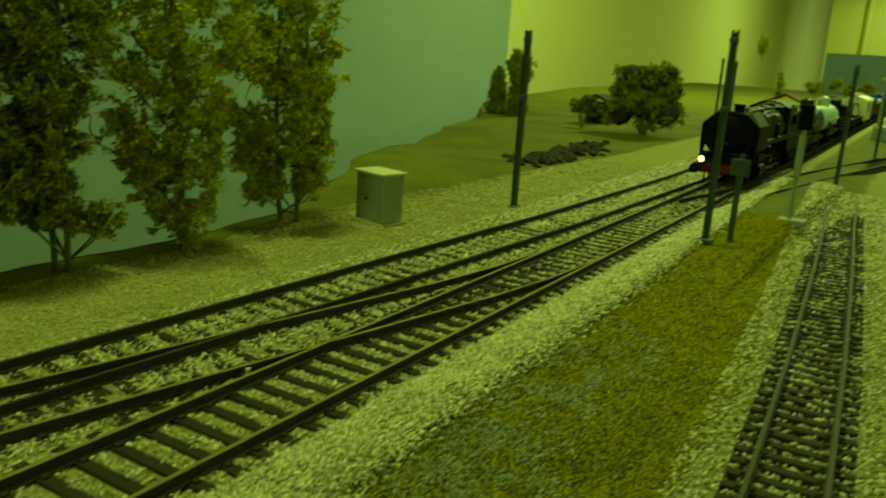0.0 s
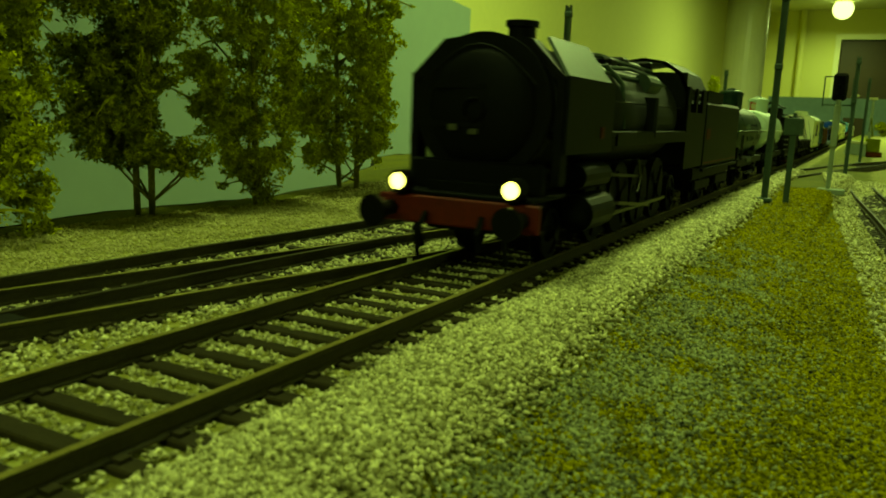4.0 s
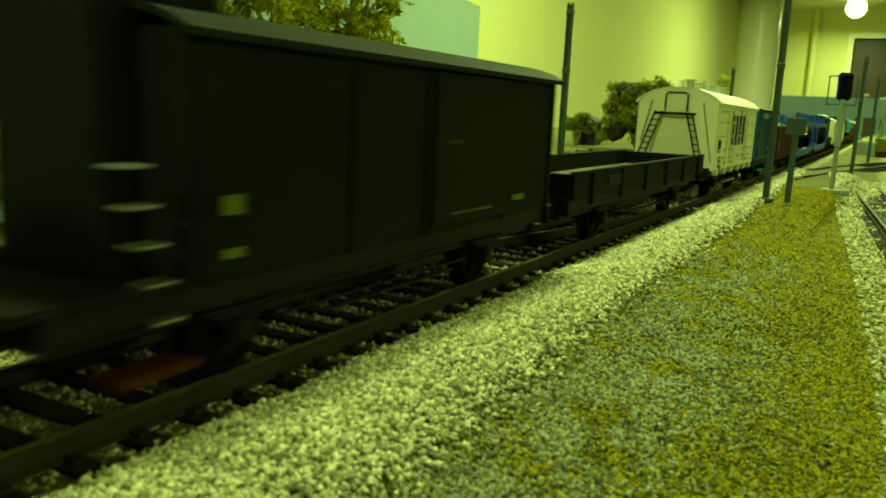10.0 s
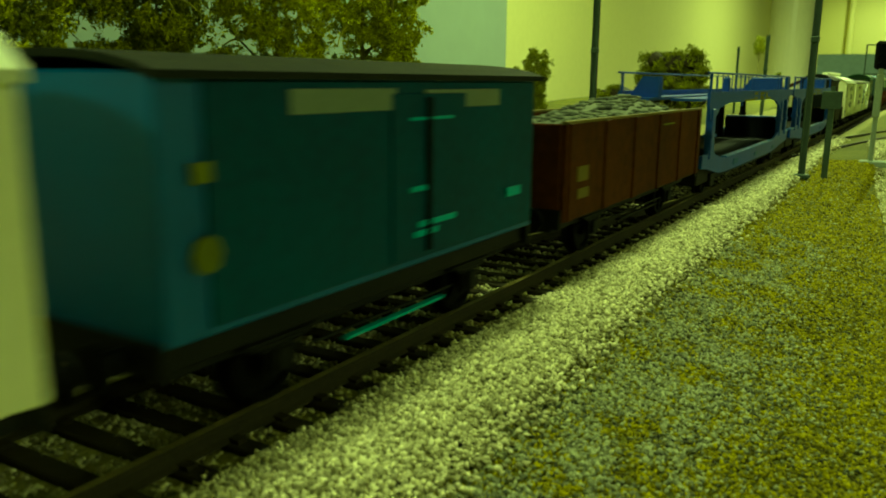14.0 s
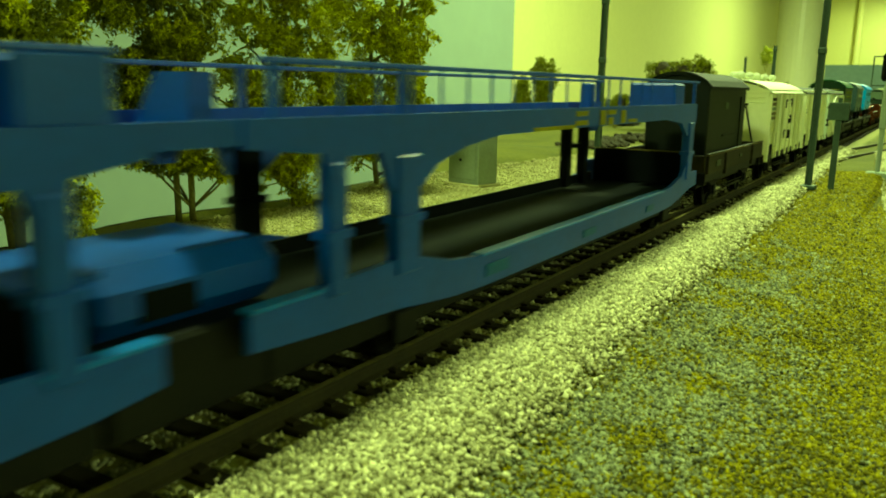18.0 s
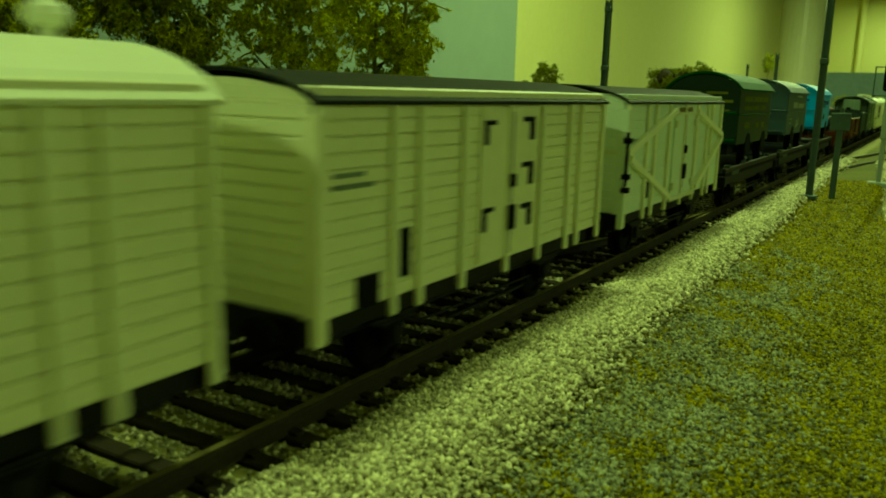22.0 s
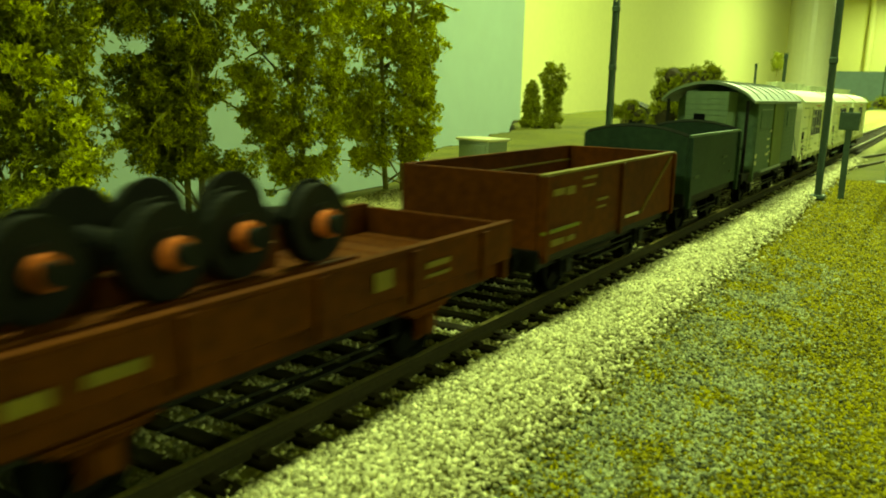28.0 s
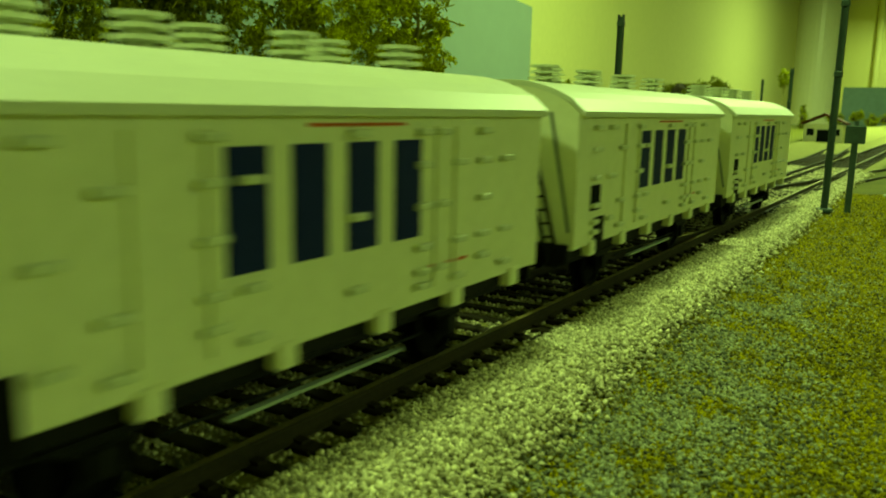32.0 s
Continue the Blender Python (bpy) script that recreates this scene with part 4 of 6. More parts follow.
def underframe(w, L, wb=None, half=1.25, z=1.22, mat=M_FRAME, steps=True, boards=M_FRAME):
    wb = wb or L * 0.56
    # Added pan that blocks light from the ground under the wagon.
    part("shade_pan", box(-1.12, 1.12, -L / 2 + 0.3, L / 2 - 0.3, z - 0.5, z - 0.12, 0.03), M_FRAME, w)
    for s in (-1, 1):
        part("solebar", box(s * half - 0.07, s * half + 0.07, -L / 2, L / 2, z - 0.32, z, 0.02), mat, w)
        part("buffer_beam", box(-1.45, 1.45, s * (L / 2) - 0.07, s * (L / 2) + 0.07, z - 0.36, z + 0.04, 0.02), mat, w)
        part("coupling", bx(bx(box(-0.22, 0.22, s * (L / 2 + 0.45) - 0.04, s * (L / 2 + 0.45) + 0.04, 0.62, 0.72), -0.22, -0.16, min(s * (L / 2 + 0.45), s * L / 2 - s), max(s * (L / 2 + 0.45), s * L / 2 - s), 0.62, 0.72), 0.16, 0.22, min(s * (L / 2 + 0.45), s * L / 2 - s), max(s * (L / 2 + 0.45), s * L / 2 - s), 0.62, 0.72), M_BLACK, w, "black loop coupling")
        for q in (-1, 1):
            bm = cyl(bmesh.new(), "y", q * 1.0, s * (L / 2 + 0.22), z - 0.14, 0.13, 0.42, 10)
            cyl(bm, "y", q * 1.0, s * (L / 2 + 0.45), z - 0.14, 0.25, 0.07, 14)
            part("buffer", bm, M_BLACK, w)
            bm = bmesh.new()
            bx(bm, q * 1.16, q * 1.24, s * wb / 2 - 0.5, s * wb / 2 + 0.5, z - 0.36, z - 0.28)
            bx(bm, q * 1.16, q * 1.24, s * wb / 2 - 0.22, s * wb / 2 - 0.14, 0.36, z - 0.3)
            bx(bm, q * 1.16, q * 1.24, s * wb / 2 + 0.14, s * wb / 2 + 0.22, 0.36, z - 0.3)
            part("axle_guard", bm, mat, w)
            bm = bx(bmesh.new(), q * 1.24 - 0.07, q * 1.24 + 0.09, s * wb / 2 - 0.15, s * wb / 2 + 0.15, 0.42, 0.72, 0.03)
            for k in range(3):
                bx(bm, q * 1.2 - 0.05, q * 1.2 + 0.07, s * wb / 2 - 0.62 + 0.14 * k, s * wb / 2 + 0.62 - 0.14 * k, 0.80 - 0.05 * k, 0.84 - 0.05 * k)
            part("axlebox_and_spring", bm, mat, w)
        wheelset(w, s * wb / 2)
        if steps:
            part("footboard", box(s * 1.34 - 0.05, s * 1.34 + 0.05, -wb * 0.26, wb * 0.26, 0.50, 0.54), boards, w)
            part("brake_rod", tube(bmesh.new(), [(s * 1.3, -wb * 0.4, 0.62), (s * 1.3, wb * 0.35, 0.60)], 0.025, seg=5), M_FRAME, w)


def bars(parent, items, mat, x=1.0, name="lettering"):
    """Lettering too small to read: plain raised bars, each (y0, y1, z0, z1) on the side at x."""
    for y0, y1, z0, z1 in items:
        part(name, box(x, x + 0.02, y0, y1, z0, z1), mat, parent)


# locomotive and tender; y is counted from the buffer beam
loco = vehicle("steam_locomotive", "black mikado steam locomotive with smoke deflectors and lit lamps", "locomotive", 52.35, 52.35)
part("buffer_beam", box(-1.72, 1.72, 0, 0.16, 0.86, 1.40, 0.03), M_RED, loco, "red buffer beam")
for s in (-1, 1):
    bm = cyl(bmesh.new(), "y", s * 1.4, -0.35, 1.12, 0.15, 0.7, 12)
    cyl(bm, "y", s * 1.4, -0.70, 1.12, 0.30, 0.09, 18)
    part("buffer", bm, M_BLACK, loco)
    lampob = part("headlamp", cyl(bmesh.new(), "y", s * 1.2, 0.02, 1.66, 0.22, 0.34, 16), M_BLACK, loco, "round black lamp housing")
    bm = bmesh.new()
    bmesh.ops.create_uvsphere(bm, u_segments=14, v_segments=8, radius=0.165, matrix=Matrix.Translation((s * 1.2, -0.14, 1.66)) @ Matrix.Diagonal((1, 0.45, 1, 1)))
    part("lens", bm, M_LIGHT, lampob, "lit warm yellow lens", smooth=True)
    part("lamp_bracket", box(s * 1.2 - 0.08, s * 1.2 + 0.08, 0, 0.2, 1.38, 1.5), M_BLACK, loco)
    part("hose", tube(bmesh.new(), [(s * 0.6, -0.05, 1.1), (s * 0.62, -0.25, 0.8), (s * 0.6, -0.1, 0.45)], 0.06), M_BLACK, loco)
    part("guard_iron", tube(bmesh.new(), [(s * 0.95, 0.2, 0.9), (s * 0.97, 0.35, 0.15)], 0.07, seg=4), M_BLACK, loco)
    part("smoke_deflector", box(s * 1.70 - 0.03, s * 1.70 + 0.03, 1.2, 4.3, 2.3, 3.80), M_LOCO, loco, "tall black side plate")
    bm = extrude(bmesh.new(), [(s * 1.73, 3.78), (s * 1.02, 4.60), (s * 0.98, 4.55), (s * 1.67, 3.76)], 1.2, 4.0)
    for v in bm.verts:
        v.co.y += 0.75 * (v.co.z - 3.77) if v.co.y < 2 else 0.35 * (v.co.z - 3.77)
    # Lit slope of the plate is painted in by the lighter material.
    part("deflector_top", bm, M_PLATE, loco, "inward bent plate, painted grey green as if lit")
    part("deflector_badge", box(s * 1.73 - 0.02, s * 1.73 + 0.02, 3.4, 3.62, 2.6, 2.85), M_RED, loco)
    part("running_board", box(s * 1.0 if s > 0 else -1.55, s * 1.55 if s > 0 else -1.0, 1.2, 13.4, 2.62, 2.74, 0.02), M_LOCO, loco)
    part("valance", box(s * 1.55 - 0.03, s * 1.55 + 0.03, 5.3, 13.4, 2.40, 2.70), M_LOCO, loco)
    part("handrail", tube(bmesh.new(), [(s * 1.30, 5.3, 3.45), (s * 1.34, 9, 3.45), (s * 1.36, 13.2, 3.45)], 0.025), M_LOCO, loco)
    part("cylinder", cyl(bmesh.new(), "y", s * 1.35, 4.0, 0.95, 0.42, 1.7, 18), M_LOCO, loco)
    part("steam_chest", cyl(bmesh.new(), "y", s * 1.3, 4.0, 1.75, 0.30, 1.9, 14), M_LOCO, loco)
    part("piston_rod", tube(bmesh.new(), [(s * 1.4, 4.8, 0.95), (s * 1.4, 6.4, 0.95)], 0.045), M_ROD, loco)
    part("connecting_rod", tube(bmesh.new(), [(s * 1.42, 6.2, 0.95), (s * 1.36, 9.7, 0.62)], 0.055, seg=4), M_ROD, loco, "oily steel connecting rod")
    part("coupling_rod", box(s * 1.28 - 0.04, s * 1.28 + 0.04, 5.7, 12.1, 0.61, 0.71, 0.02), M_ROD, loco)
    part("radius_rod", tube(bmesh.new(), [(s * 1.4, 5.2, 1.72), (s * 1.38, 8.2, 1.52)], 0.04), M_ROD, loco)
    part("expansion_link", tube(bmesh.new(), [(s * 1.42, 8.0, 2.0), (s * 1.44, 8.3, 1.5), (s * 1.42, 8.1, 1.1)], 0.05), M_ROD, loco)
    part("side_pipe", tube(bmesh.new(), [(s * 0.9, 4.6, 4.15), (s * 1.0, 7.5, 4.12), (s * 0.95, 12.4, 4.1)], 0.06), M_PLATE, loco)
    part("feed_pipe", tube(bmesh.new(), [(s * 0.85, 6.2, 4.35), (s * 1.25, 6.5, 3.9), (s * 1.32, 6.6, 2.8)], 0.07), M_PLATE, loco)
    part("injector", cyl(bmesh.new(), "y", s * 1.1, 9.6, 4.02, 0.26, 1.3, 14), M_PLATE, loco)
    part("ladder_step", box(s * 1.3 - 0.2, s * 1.3 + 0.2, 0.7, 0.95, 0.75, 0.82), M_BLACK, loco)
bm = cyl(bmesh.new(), "y", 0, 6.9, 3.15, 1.36, 11.6, 40)
part("boiler", bm, M_LOCO, loco, smooth=True)
part("smokebox_ring", cyl(bmesh.new(), "y", 0, 1.15, 3.15, 1.46, 0.4, 40), M_BLACK, loco, smooth=True)
bm = bmesh.new()
bmesh.ops.create_uvsphere(bm, u_segments=28, v_segments=12, radius=1.2, matrix=Matrix.Translation((0, 1.0, 3.12)) @ Matrix.Diagonal((1, 0.28, 1, 1)))
smokedoor = part("smokebox_door", bm, M_BLACK, loco, smooth=True)
part("hinge", box(-1.0, 0.2, 0.66, 0.74, 3.5, 3.6), M_BLACK, smokedoor)
part("hinge", box(-1.0, 0.2, 0.66, 0.74, 2.75, 2.85), M_BLACK, smokedoor)
part("locking_wheel", tube(bmesh.new(), [(0.22 * math.cos(k * 0.7), 0.6, 3.1 + 0.22 * math.sin(k * 0.7)) for k in range(10)], 0.03), M_BLACK, smokedoor)
part("front_handrail", tube(bmesh.new(), [(-1.2 + 0.24 * k, 0.78, 3.6 + 0.75 * math.sin(k * 0.314)) for k in range(11)], 0.03), M_BLACK, loco)
part("front_skirt", box(-1.45, 1.45, 0.75, 1.0, 1.4, 2.1, 0.05), M_BLACK, loco)
part("front_platform", box(-1.5, 1.5, 0.1, 2.0, 1.40, 1.50, 0.02), M_BLACK, loco)
part("front_plate", box(-0.35, 0.35, 0.62, 0.68, 1.50, 1.68, 0.01), M_CREAM, loco, "plain cream plate")
part("front_lamp_plate", box(-0.55, -0.35, 0.62, 0.70, 2.68, 2.80), M_ROD, loco)
part("front_lamp_plate", box(-0.1, 0.10, 0.62, 0.70, 2.62, 2.72), M_ROD, loco)
part("cowl", extrude(bmesh.new(), [(-1.66, 1.7), (-1.66, 3.78), (-0.95, 4.48), (0.0, 4.6), (0.95, 4.48), (1.66, 3.78), (1.66, 1.7), (1.5, 1.7), (1.5, 3.68), (0.9, 4.3), (0, 4.4), (-0.9, 4.3), (-1.5, 3.68), (-1.5, 1.7)], 1.1, 1.5), M_BLACK, loco)
part("frame", box(-0.75, 0.75, 0.3, 14.0, 0.75, 1.7), M_BLACK, loco)
bm = cyl(bmesh.new(), "z", 0, 2.85, 4.60, 0.30, 0.8, 22)
cyl(bm, "z", 0, 2.85, 4.95, 0.36, 0.12, 22)
part("chimney", bm, M_BLACK, loco)
for y, r, h in ((6.0, 0.55, 4.62), (8.6, 0.5, 4.64), (11.2, 0.62, 4.60)):
    bm = bmesh.new()
    bmesh.ops.create_uvsphere(bm, u_segments=18, v_segments=10, radius=r, matrix=Matrix.Translation((0, y, h - 0.28)) @ Matrix.Diagonal((1, 1.5, 0.75, 1)))
    part("dome", bm, M_LOCO, loco, smooth=True)
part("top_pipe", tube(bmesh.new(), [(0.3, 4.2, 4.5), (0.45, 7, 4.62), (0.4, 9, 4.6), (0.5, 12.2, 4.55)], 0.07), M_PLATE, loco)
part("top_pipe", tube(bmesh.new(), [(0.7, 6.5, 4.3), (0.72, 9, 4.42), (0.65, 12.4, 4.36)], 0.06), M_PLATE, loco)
part("turret", box(-0.3, 0.4, 9.4, 10.1, 4.35, 4.78, 0.05), M_LOCO, loco)
part("valve_box", box(0.3, 0.7, 7.2, 7.8, 4.2, 4.6, 0.05), M_LOCO, loco)
part("whistle_box", box(-0.6, 0.5, 12.2, 12.6, 4.4, 4.85, 0.05), M_LOCO, loco)
part("air_pump", cyl(bmesh.new(), "z", 1.35, 9.0, 3.1, 0.26, 1.1, 14), M_LOCO, loco)
for y in (5.6, 7.7, 9.8, 11.9):
    bm = bmesh.new()
    cyl(bm, "x", 0, 0, 0, 0.15, 2.0, 8)
    for s in (-1, 1):
        cyl(bm, "x", s * 0.95, 0, 0, 0.95, 0.2, 28)
        cyl(bm, "x", s * 1.1, 0, 0, 0.22, 0.12, 12)
        bx(bm, s * 1.08 - 0.03, s * 1.08 + 0.03, -0.8, 0.8, -0.06, 0.06)
        bx(bm, s * 1.08 - 0.03, s * 1.08 + 0.03, -0.06, 0.06, -0.8, 0.8)
    ob = part("driving_wheelset", bm, M_BLACK, loco, "black spoked driving wheels")
    ob.location = (0, y * CM, 0.95 * CM)
    WHEELS.append((ob, loco, y, 0.95))
wheelset(loco, 2.6)
wheelset(loco, 14.2, 0.62)
cabm = bmesh.new()
arch = [(-1.52, 1.9), (-1.52, 4.1), (-1.25, 4.62), (-0.7, 4.95), (0, 5.05), (0.7, 4.95), (1.25, 4.62), (1.52, 4.1), (1.52, 1.9)]
inner = [(x * 0.94, z - 0.08 if z > 2 else z) for x, z in arch[::-1]]
extrude(cabm, arch + inner, 13.3, 13.42)
extrude(cabm, [(x, z) for x, z in arch[1:8]] + [(x * 0.94, z - 0.1) for x, z in arch[7:0:-1]], 13.3, 16.6)
for s in (-1, 1):
    bx(cabm, s * 1.52 - 0.05, s * 1.52 + 0.05, 13.3, 16.4, 1.5, 3.35)
    for y0, y1 in ((13.3, 13.7), (14.65, 14.85), (15.8, 16.4)):
        bx(cabm, s * 1.52 - 0.05, s * 1.52 + 0.05, y0, y1, 3.35, 4.15)
bx(cabm, -1.45, 1.45, 13.3, 13.4, 1.9, 4.6)
part("cab", cabm, M_LOCO, loco, "cab with open side windows")

tender = vehicle("tender", "black locomotive tender with a thin red lining", "tender", 52.35, 52.35)
part("body", box(-1.5, 1.5, 17.0, 25.3, 1.35, 3.82, 0.12), M_LOCO, tender)
part("coal_rail", bx(bx(box(-1.46, -1.38, 17.3, 20.6, 3.8, 4.2), 1.38, 1.46, 17.3, 20.6, 3.8, 4.2), -1.4, 1.4, 20.5, 20.6, 3.8, 4.2), M_LOCO, tender)
part("water_hatch", cyl(bmesh.new(), "z", 0, 23.4, 4.1, 0.5, 0.35, 16), M_LOCO, tender)
part("coal_heap", extrude(bmesh.new(), [(-1.3, 3.9), (-0.6, 4.3), (0.1, 4.4), (0.8, 4.25), (1.3, 3.9)], 17.4, 20.4), M_COAL, tender)
part("lining", box(1.505, 1.52, 17.2, 25.1, 1.53, 1.58), M_RED, tender, "thin red lining")
part("side_panel", box(1.5, 1.515, 17.4, 18.2, 2.42, 2.82, 0.004), M_RED, tender, "dull red side panel")
part("frame", box(-1.2, 1.2, 17.0, 25.4, 0.9, 1.35), M_BLACK, tender)
part("footplate_edge", box(1.45, 1.56, 17.0, 25.3, 1.25, 1.36), M_BLACK, tender)
for s in (-1, 1):
    part("ladder", bx(bx(box(s * 1.1 - 0.25, s * 1.1 - 0.2, 25.3, 25.36, 1.2, 4.0), s * 1.1 + 0.2, s * 1.1 + 0.25, 25.3, 25.36, 1.2, 4.0), s * 1.1 - 0.25, s * 1.1 + 0.25, 25.3, 25.36, 2.5, 2.56), M_BLACK, tender)
    bm = cyl(bmesh.new(), "y", s * 1.0, 25.6, 1.1, 0.13, 0.45, 10)
    cyl(bm, "y", s * 1.0, 25.85, 1.1, 0.26, 0.07, 14)
    part("buffer", bm, M_BLACK, tender)
    for y in (18.9, 23.4):
        part("bogie_frame", bx(bx(box(s * 1.2 - 0.06, s * 1.2 + 0.06, y - 1.5, y + 1.5, 0.5, 0.85, 0.03), s * 1.2 - 0.08, s * 1.26, y - 1.15, y - 0.75, 0.38, 0.75), s * 1.2 - 0.08, s * 1.26, y + 0.75, y + 1.15, 0.38, 0.75), M_FRAME, tender)
for y in (17.95, 19.85, 22.45, 24.35):
    wheelset(tender, y)


def tank_wagon(front, back, mat, label, boards=False):
    L = back - front
    w = vehicle("tank_wagon", label, "tank wagon", front, back)
    underframe(w, L + 0.4, z=1.35)
    n, R, zc = 32, 1.30, 2.64
    bm = bmesh.new()
    rings = []
    for y, r in ((-L / 2, 0.0), (-L / 2 + 0.03, 0.75), (-L / 2 + 0.13, 1.08), (-L / 2 + 0.3, 1.25), (-L / 2 + 0.5, R), (L / 2 - 0.5, R), (L / 2 - 0.3, 1.25), (L / 2 - 0.13, 1.08), (L / 2 - 0.03, 0.75), (L / 2, 0.0)):
        rings.append([bm.verts.new((r * math.cos(6.2832 * k / n), y, zc + r * math.sin(6.2832 * k / n))) for k in range(n)] if r else [bm.verts.new((0, y, zc))])
    for a, b in zip(rings, rings[1:]):
        for k in range(n):
            if len(a) == 1:
                bm.faces.new((a[0], b[k], b[(k + 1) % n]))
            elif len(b) == 1:
                bm.faces.new((a[k], b[0], a[(k + 1) % n]))
            else:
                bm.faces.new((a[k], a[(k + 1) % n], b[(k + 1) % n], b[k]))
    barrel = part("barrel", bm, mat, w, smooth=True)
    for y in (-L * 0.26, L * 0.26):
        bm = tube(bmesh.new(), [(1.30 * math.cos(0.26 * k - 0.5), y, zc + 1.30 * math.sin(0.26 * k - 0.5)) for k in range(17)], 0.02, seg=4)
        part("band", bm, mat, barrel)
    bm = tube(bmesh.new(), [(1.0, -L / 2 - 0.25, zc + 0.06), (1.42, -L / 2 + 0.6, zc + 0.06), (1.42, L / 2 - 0.6, zc + 0.06), (1.0, L / 2 + 0.25, zc + 0.06)], 0.035)
    tube(bm, [(-1.42, -L / 2 + 0.6, zc + 0.06), (-1.0, -L / 2 - 0.25, zc + 0.06), (1.0, -L / 2 - 0.25, zc + 0.06)], 0.035)
    part("handrail", bm, M_WROOF if boards else mat, w, "handrail round the barrel")
    bm = cyl(bmesh.new(), "z", 0, 0.5, 4.15, 0.62, 1.0, 28)
    cyl(bm, "z", 0, 0.5, 4.62, 0.66, 0.10, 28)
    dome = part("dome", bm, mat, w)
    bm = bmesh.new()
    bmesh.ops.create_uvsphere(bm, u_segments=20, v_segments=8, radius=0.60, matrix=Matrix.Translation((0, 0.5, 4.67)) @ Matrix.Diagonal((1, 1, 0.3, 1)))
    cyl(bm, "z", 0, 0.5, 4.86, 0.2, 0.1, 12)
    part("dome_lid", bm, mat, dome, smooth=True)
    for s in (-1, 1):
        for y in (-L * 0.32, L * 0.32):
            part("saddle", box(s * 0.9 - 0.25, s * 0.9 + 0.25, y - 0.15, y + 0.15, 1.3, 1.9), M_FRAME, w)
        steps = part("ladder", box(s * 1.35 - 0.02, s * 1.35 + 0.02, -3.7, -3.62, 1.3, 2.5), M_FRAME, w)
        part("stile", box(s * 1.35 - 0.02, s * 1.35 + 0.02, -3.2, -3.12, 1.3, 2.5), M_FRAME, steps)
        for k in range(5):
            part("rung", box(s * 1.35 - 0.02, s * 1.35 + 0.02, -3.62, -3.2, 1.4 + 0.2 * k, 1.44 + 0.2 * k), M_FRAME, steps)
        part("solebar_plate", box(s * 1.33 - 0.01, s * 1.33 + 0.02, -L * 0.12, L * 0.06, 1.1, 1.3), M_TANKG, w)
        part("valve", cyl(bmesh.new(), "x", s * 1.2, 1.6, 1.55, 0.12, 0.36, 10), M_WEAR, w)
    if boards:
        frame = part("data_frame", box(1.33, 1.37, -3.0, -0.1, 1.36, 2.2, 0.01), M_NIGHT, w, "dark framed data board")
        for k in range(5):
            part("data_line", box(1.37, 1.385, -1.6, -0.3 - 0.12 * (k % 3), 1.48 + 0.15 * k, 1.54 + 0.15 * k), M_GVAN, frame)
            part("data_line", box(1.37, 1.385, -2.8, -1.9 + 0.1 * (k % 2), 1.48 + 0.15 * k, 1.53 + 0.15 * k), M_GVAN, frame)
        for y0, y1 in ((-3.2, -0.7), (1.9, 4.1)):
            frame = part("roof_board", box(-0.05, 0.0, y0, y1, 3.92, 4.45, 0.01), M_BOARDR, w, "white board in a red frame")
            part("panel", box(0.0, 0.02, y0 + 0.1, y1 - 0.1, 4.02, 4.35), M_CREAM, frame)
            part("support", bx(box(-0.05, 0.0, y0 + 0.3, y0 + 0.4, 3.7, 3.95), -0.05, 0.0, y1 - 0.4, y1 - 0.3, 3.7, 3.95), M_BOARDR, frame)
        for z0, z1, x0, x1 in ((3.32, 3.36, -0.55, 0.45), (3.0, 3.2, -0.3, 0.1), (2.82, 2.92, -0.5, 0.4)):
            part("end_lettering", box(x0, x1, -L / 2 - 0.03, -L / 2 + 0.35, z0, z1), M_MAST, w)
    else:
        part("side_panel", extrude(bmesh.new(), [(1.29, 2.75), (1.24, 3.05), (1.22, 3.05), (1.26, 2.75)], -0.2, 2.6), M_NIGHT, w)
        part("maker_panel", extrude(bmesh.new(), [(1.30, 2.75), (1.25, 3.05), (1.22, 3.05), (1.26, 2.75)], -1.6, -0.25), M_GVAN, w)
        bars(w, [(-1.3, 0.2, 2.2, 2.45), (0.6, 1.3, 2.25, 2.4)], M_DGREEN, 1.27)
    bars(w, [(L * 0.28, L * 0.38, 2.45, 2.5), (L * 0.28, L * 0.40, 2.35, 2.4), (L * 0.28, L * 0.36, 2.25, 2.3)], M_FRAME, 1.27)
    return w


tank_wagon(79.2, 88.9, M_TANKG, "dark slate grey tank wagon with a domed filler")
tank_wagon(91.3, 100.85, M_TANKW, "grey white tank wagon with red framed boards", True)

# brown van with a brakeman's cabin
w = vehicle("brake_van", "dark brown goods van with a raised brakeman's cabin", "goods van", 102.25, 114.25)
underframe(w, 11.2)
body = part("body", box(-1.45, 1.45, -4.1, 5.45, 1.2, 3.72, 0.03), M_BROWN, w)
for y in (-3.95, -1.4, 0.45, 3.2, 5.3):
    part("post", box(1.45, 1.49, y, y + 0.12, 1.2, 3.7), M_BROWN, body)
part("door", box(1.45, 1.53, 0.6, 3.2, 1.3, 3.6, 0.02), M_BROWN, body)
part("roof", arc_roof(bmesh.new(), 1.6, 3.7, 0.32, 0.08, -4.2, 5.6), M_DROOF, w)
cabin = part("cabin", box(-0.80, 0.80, -4.6, -3.0, 1.3, 4.35, 0.03), M_BROWN, w)
part("cabin_roof", extrude(bmesh.new(), [(-0.98, 4.32), (0, 4.72), (0.98, 4.32), (0.98, 4.40), (0, 4.82), (-0.98, 4.40)], -4.8, -2.8), M_DROOF, cabin)
part("cabin_window", box(-0.4, 0.3, -4.64, -4.58, 3.95, 4.2), M_NIGHT, cabin)
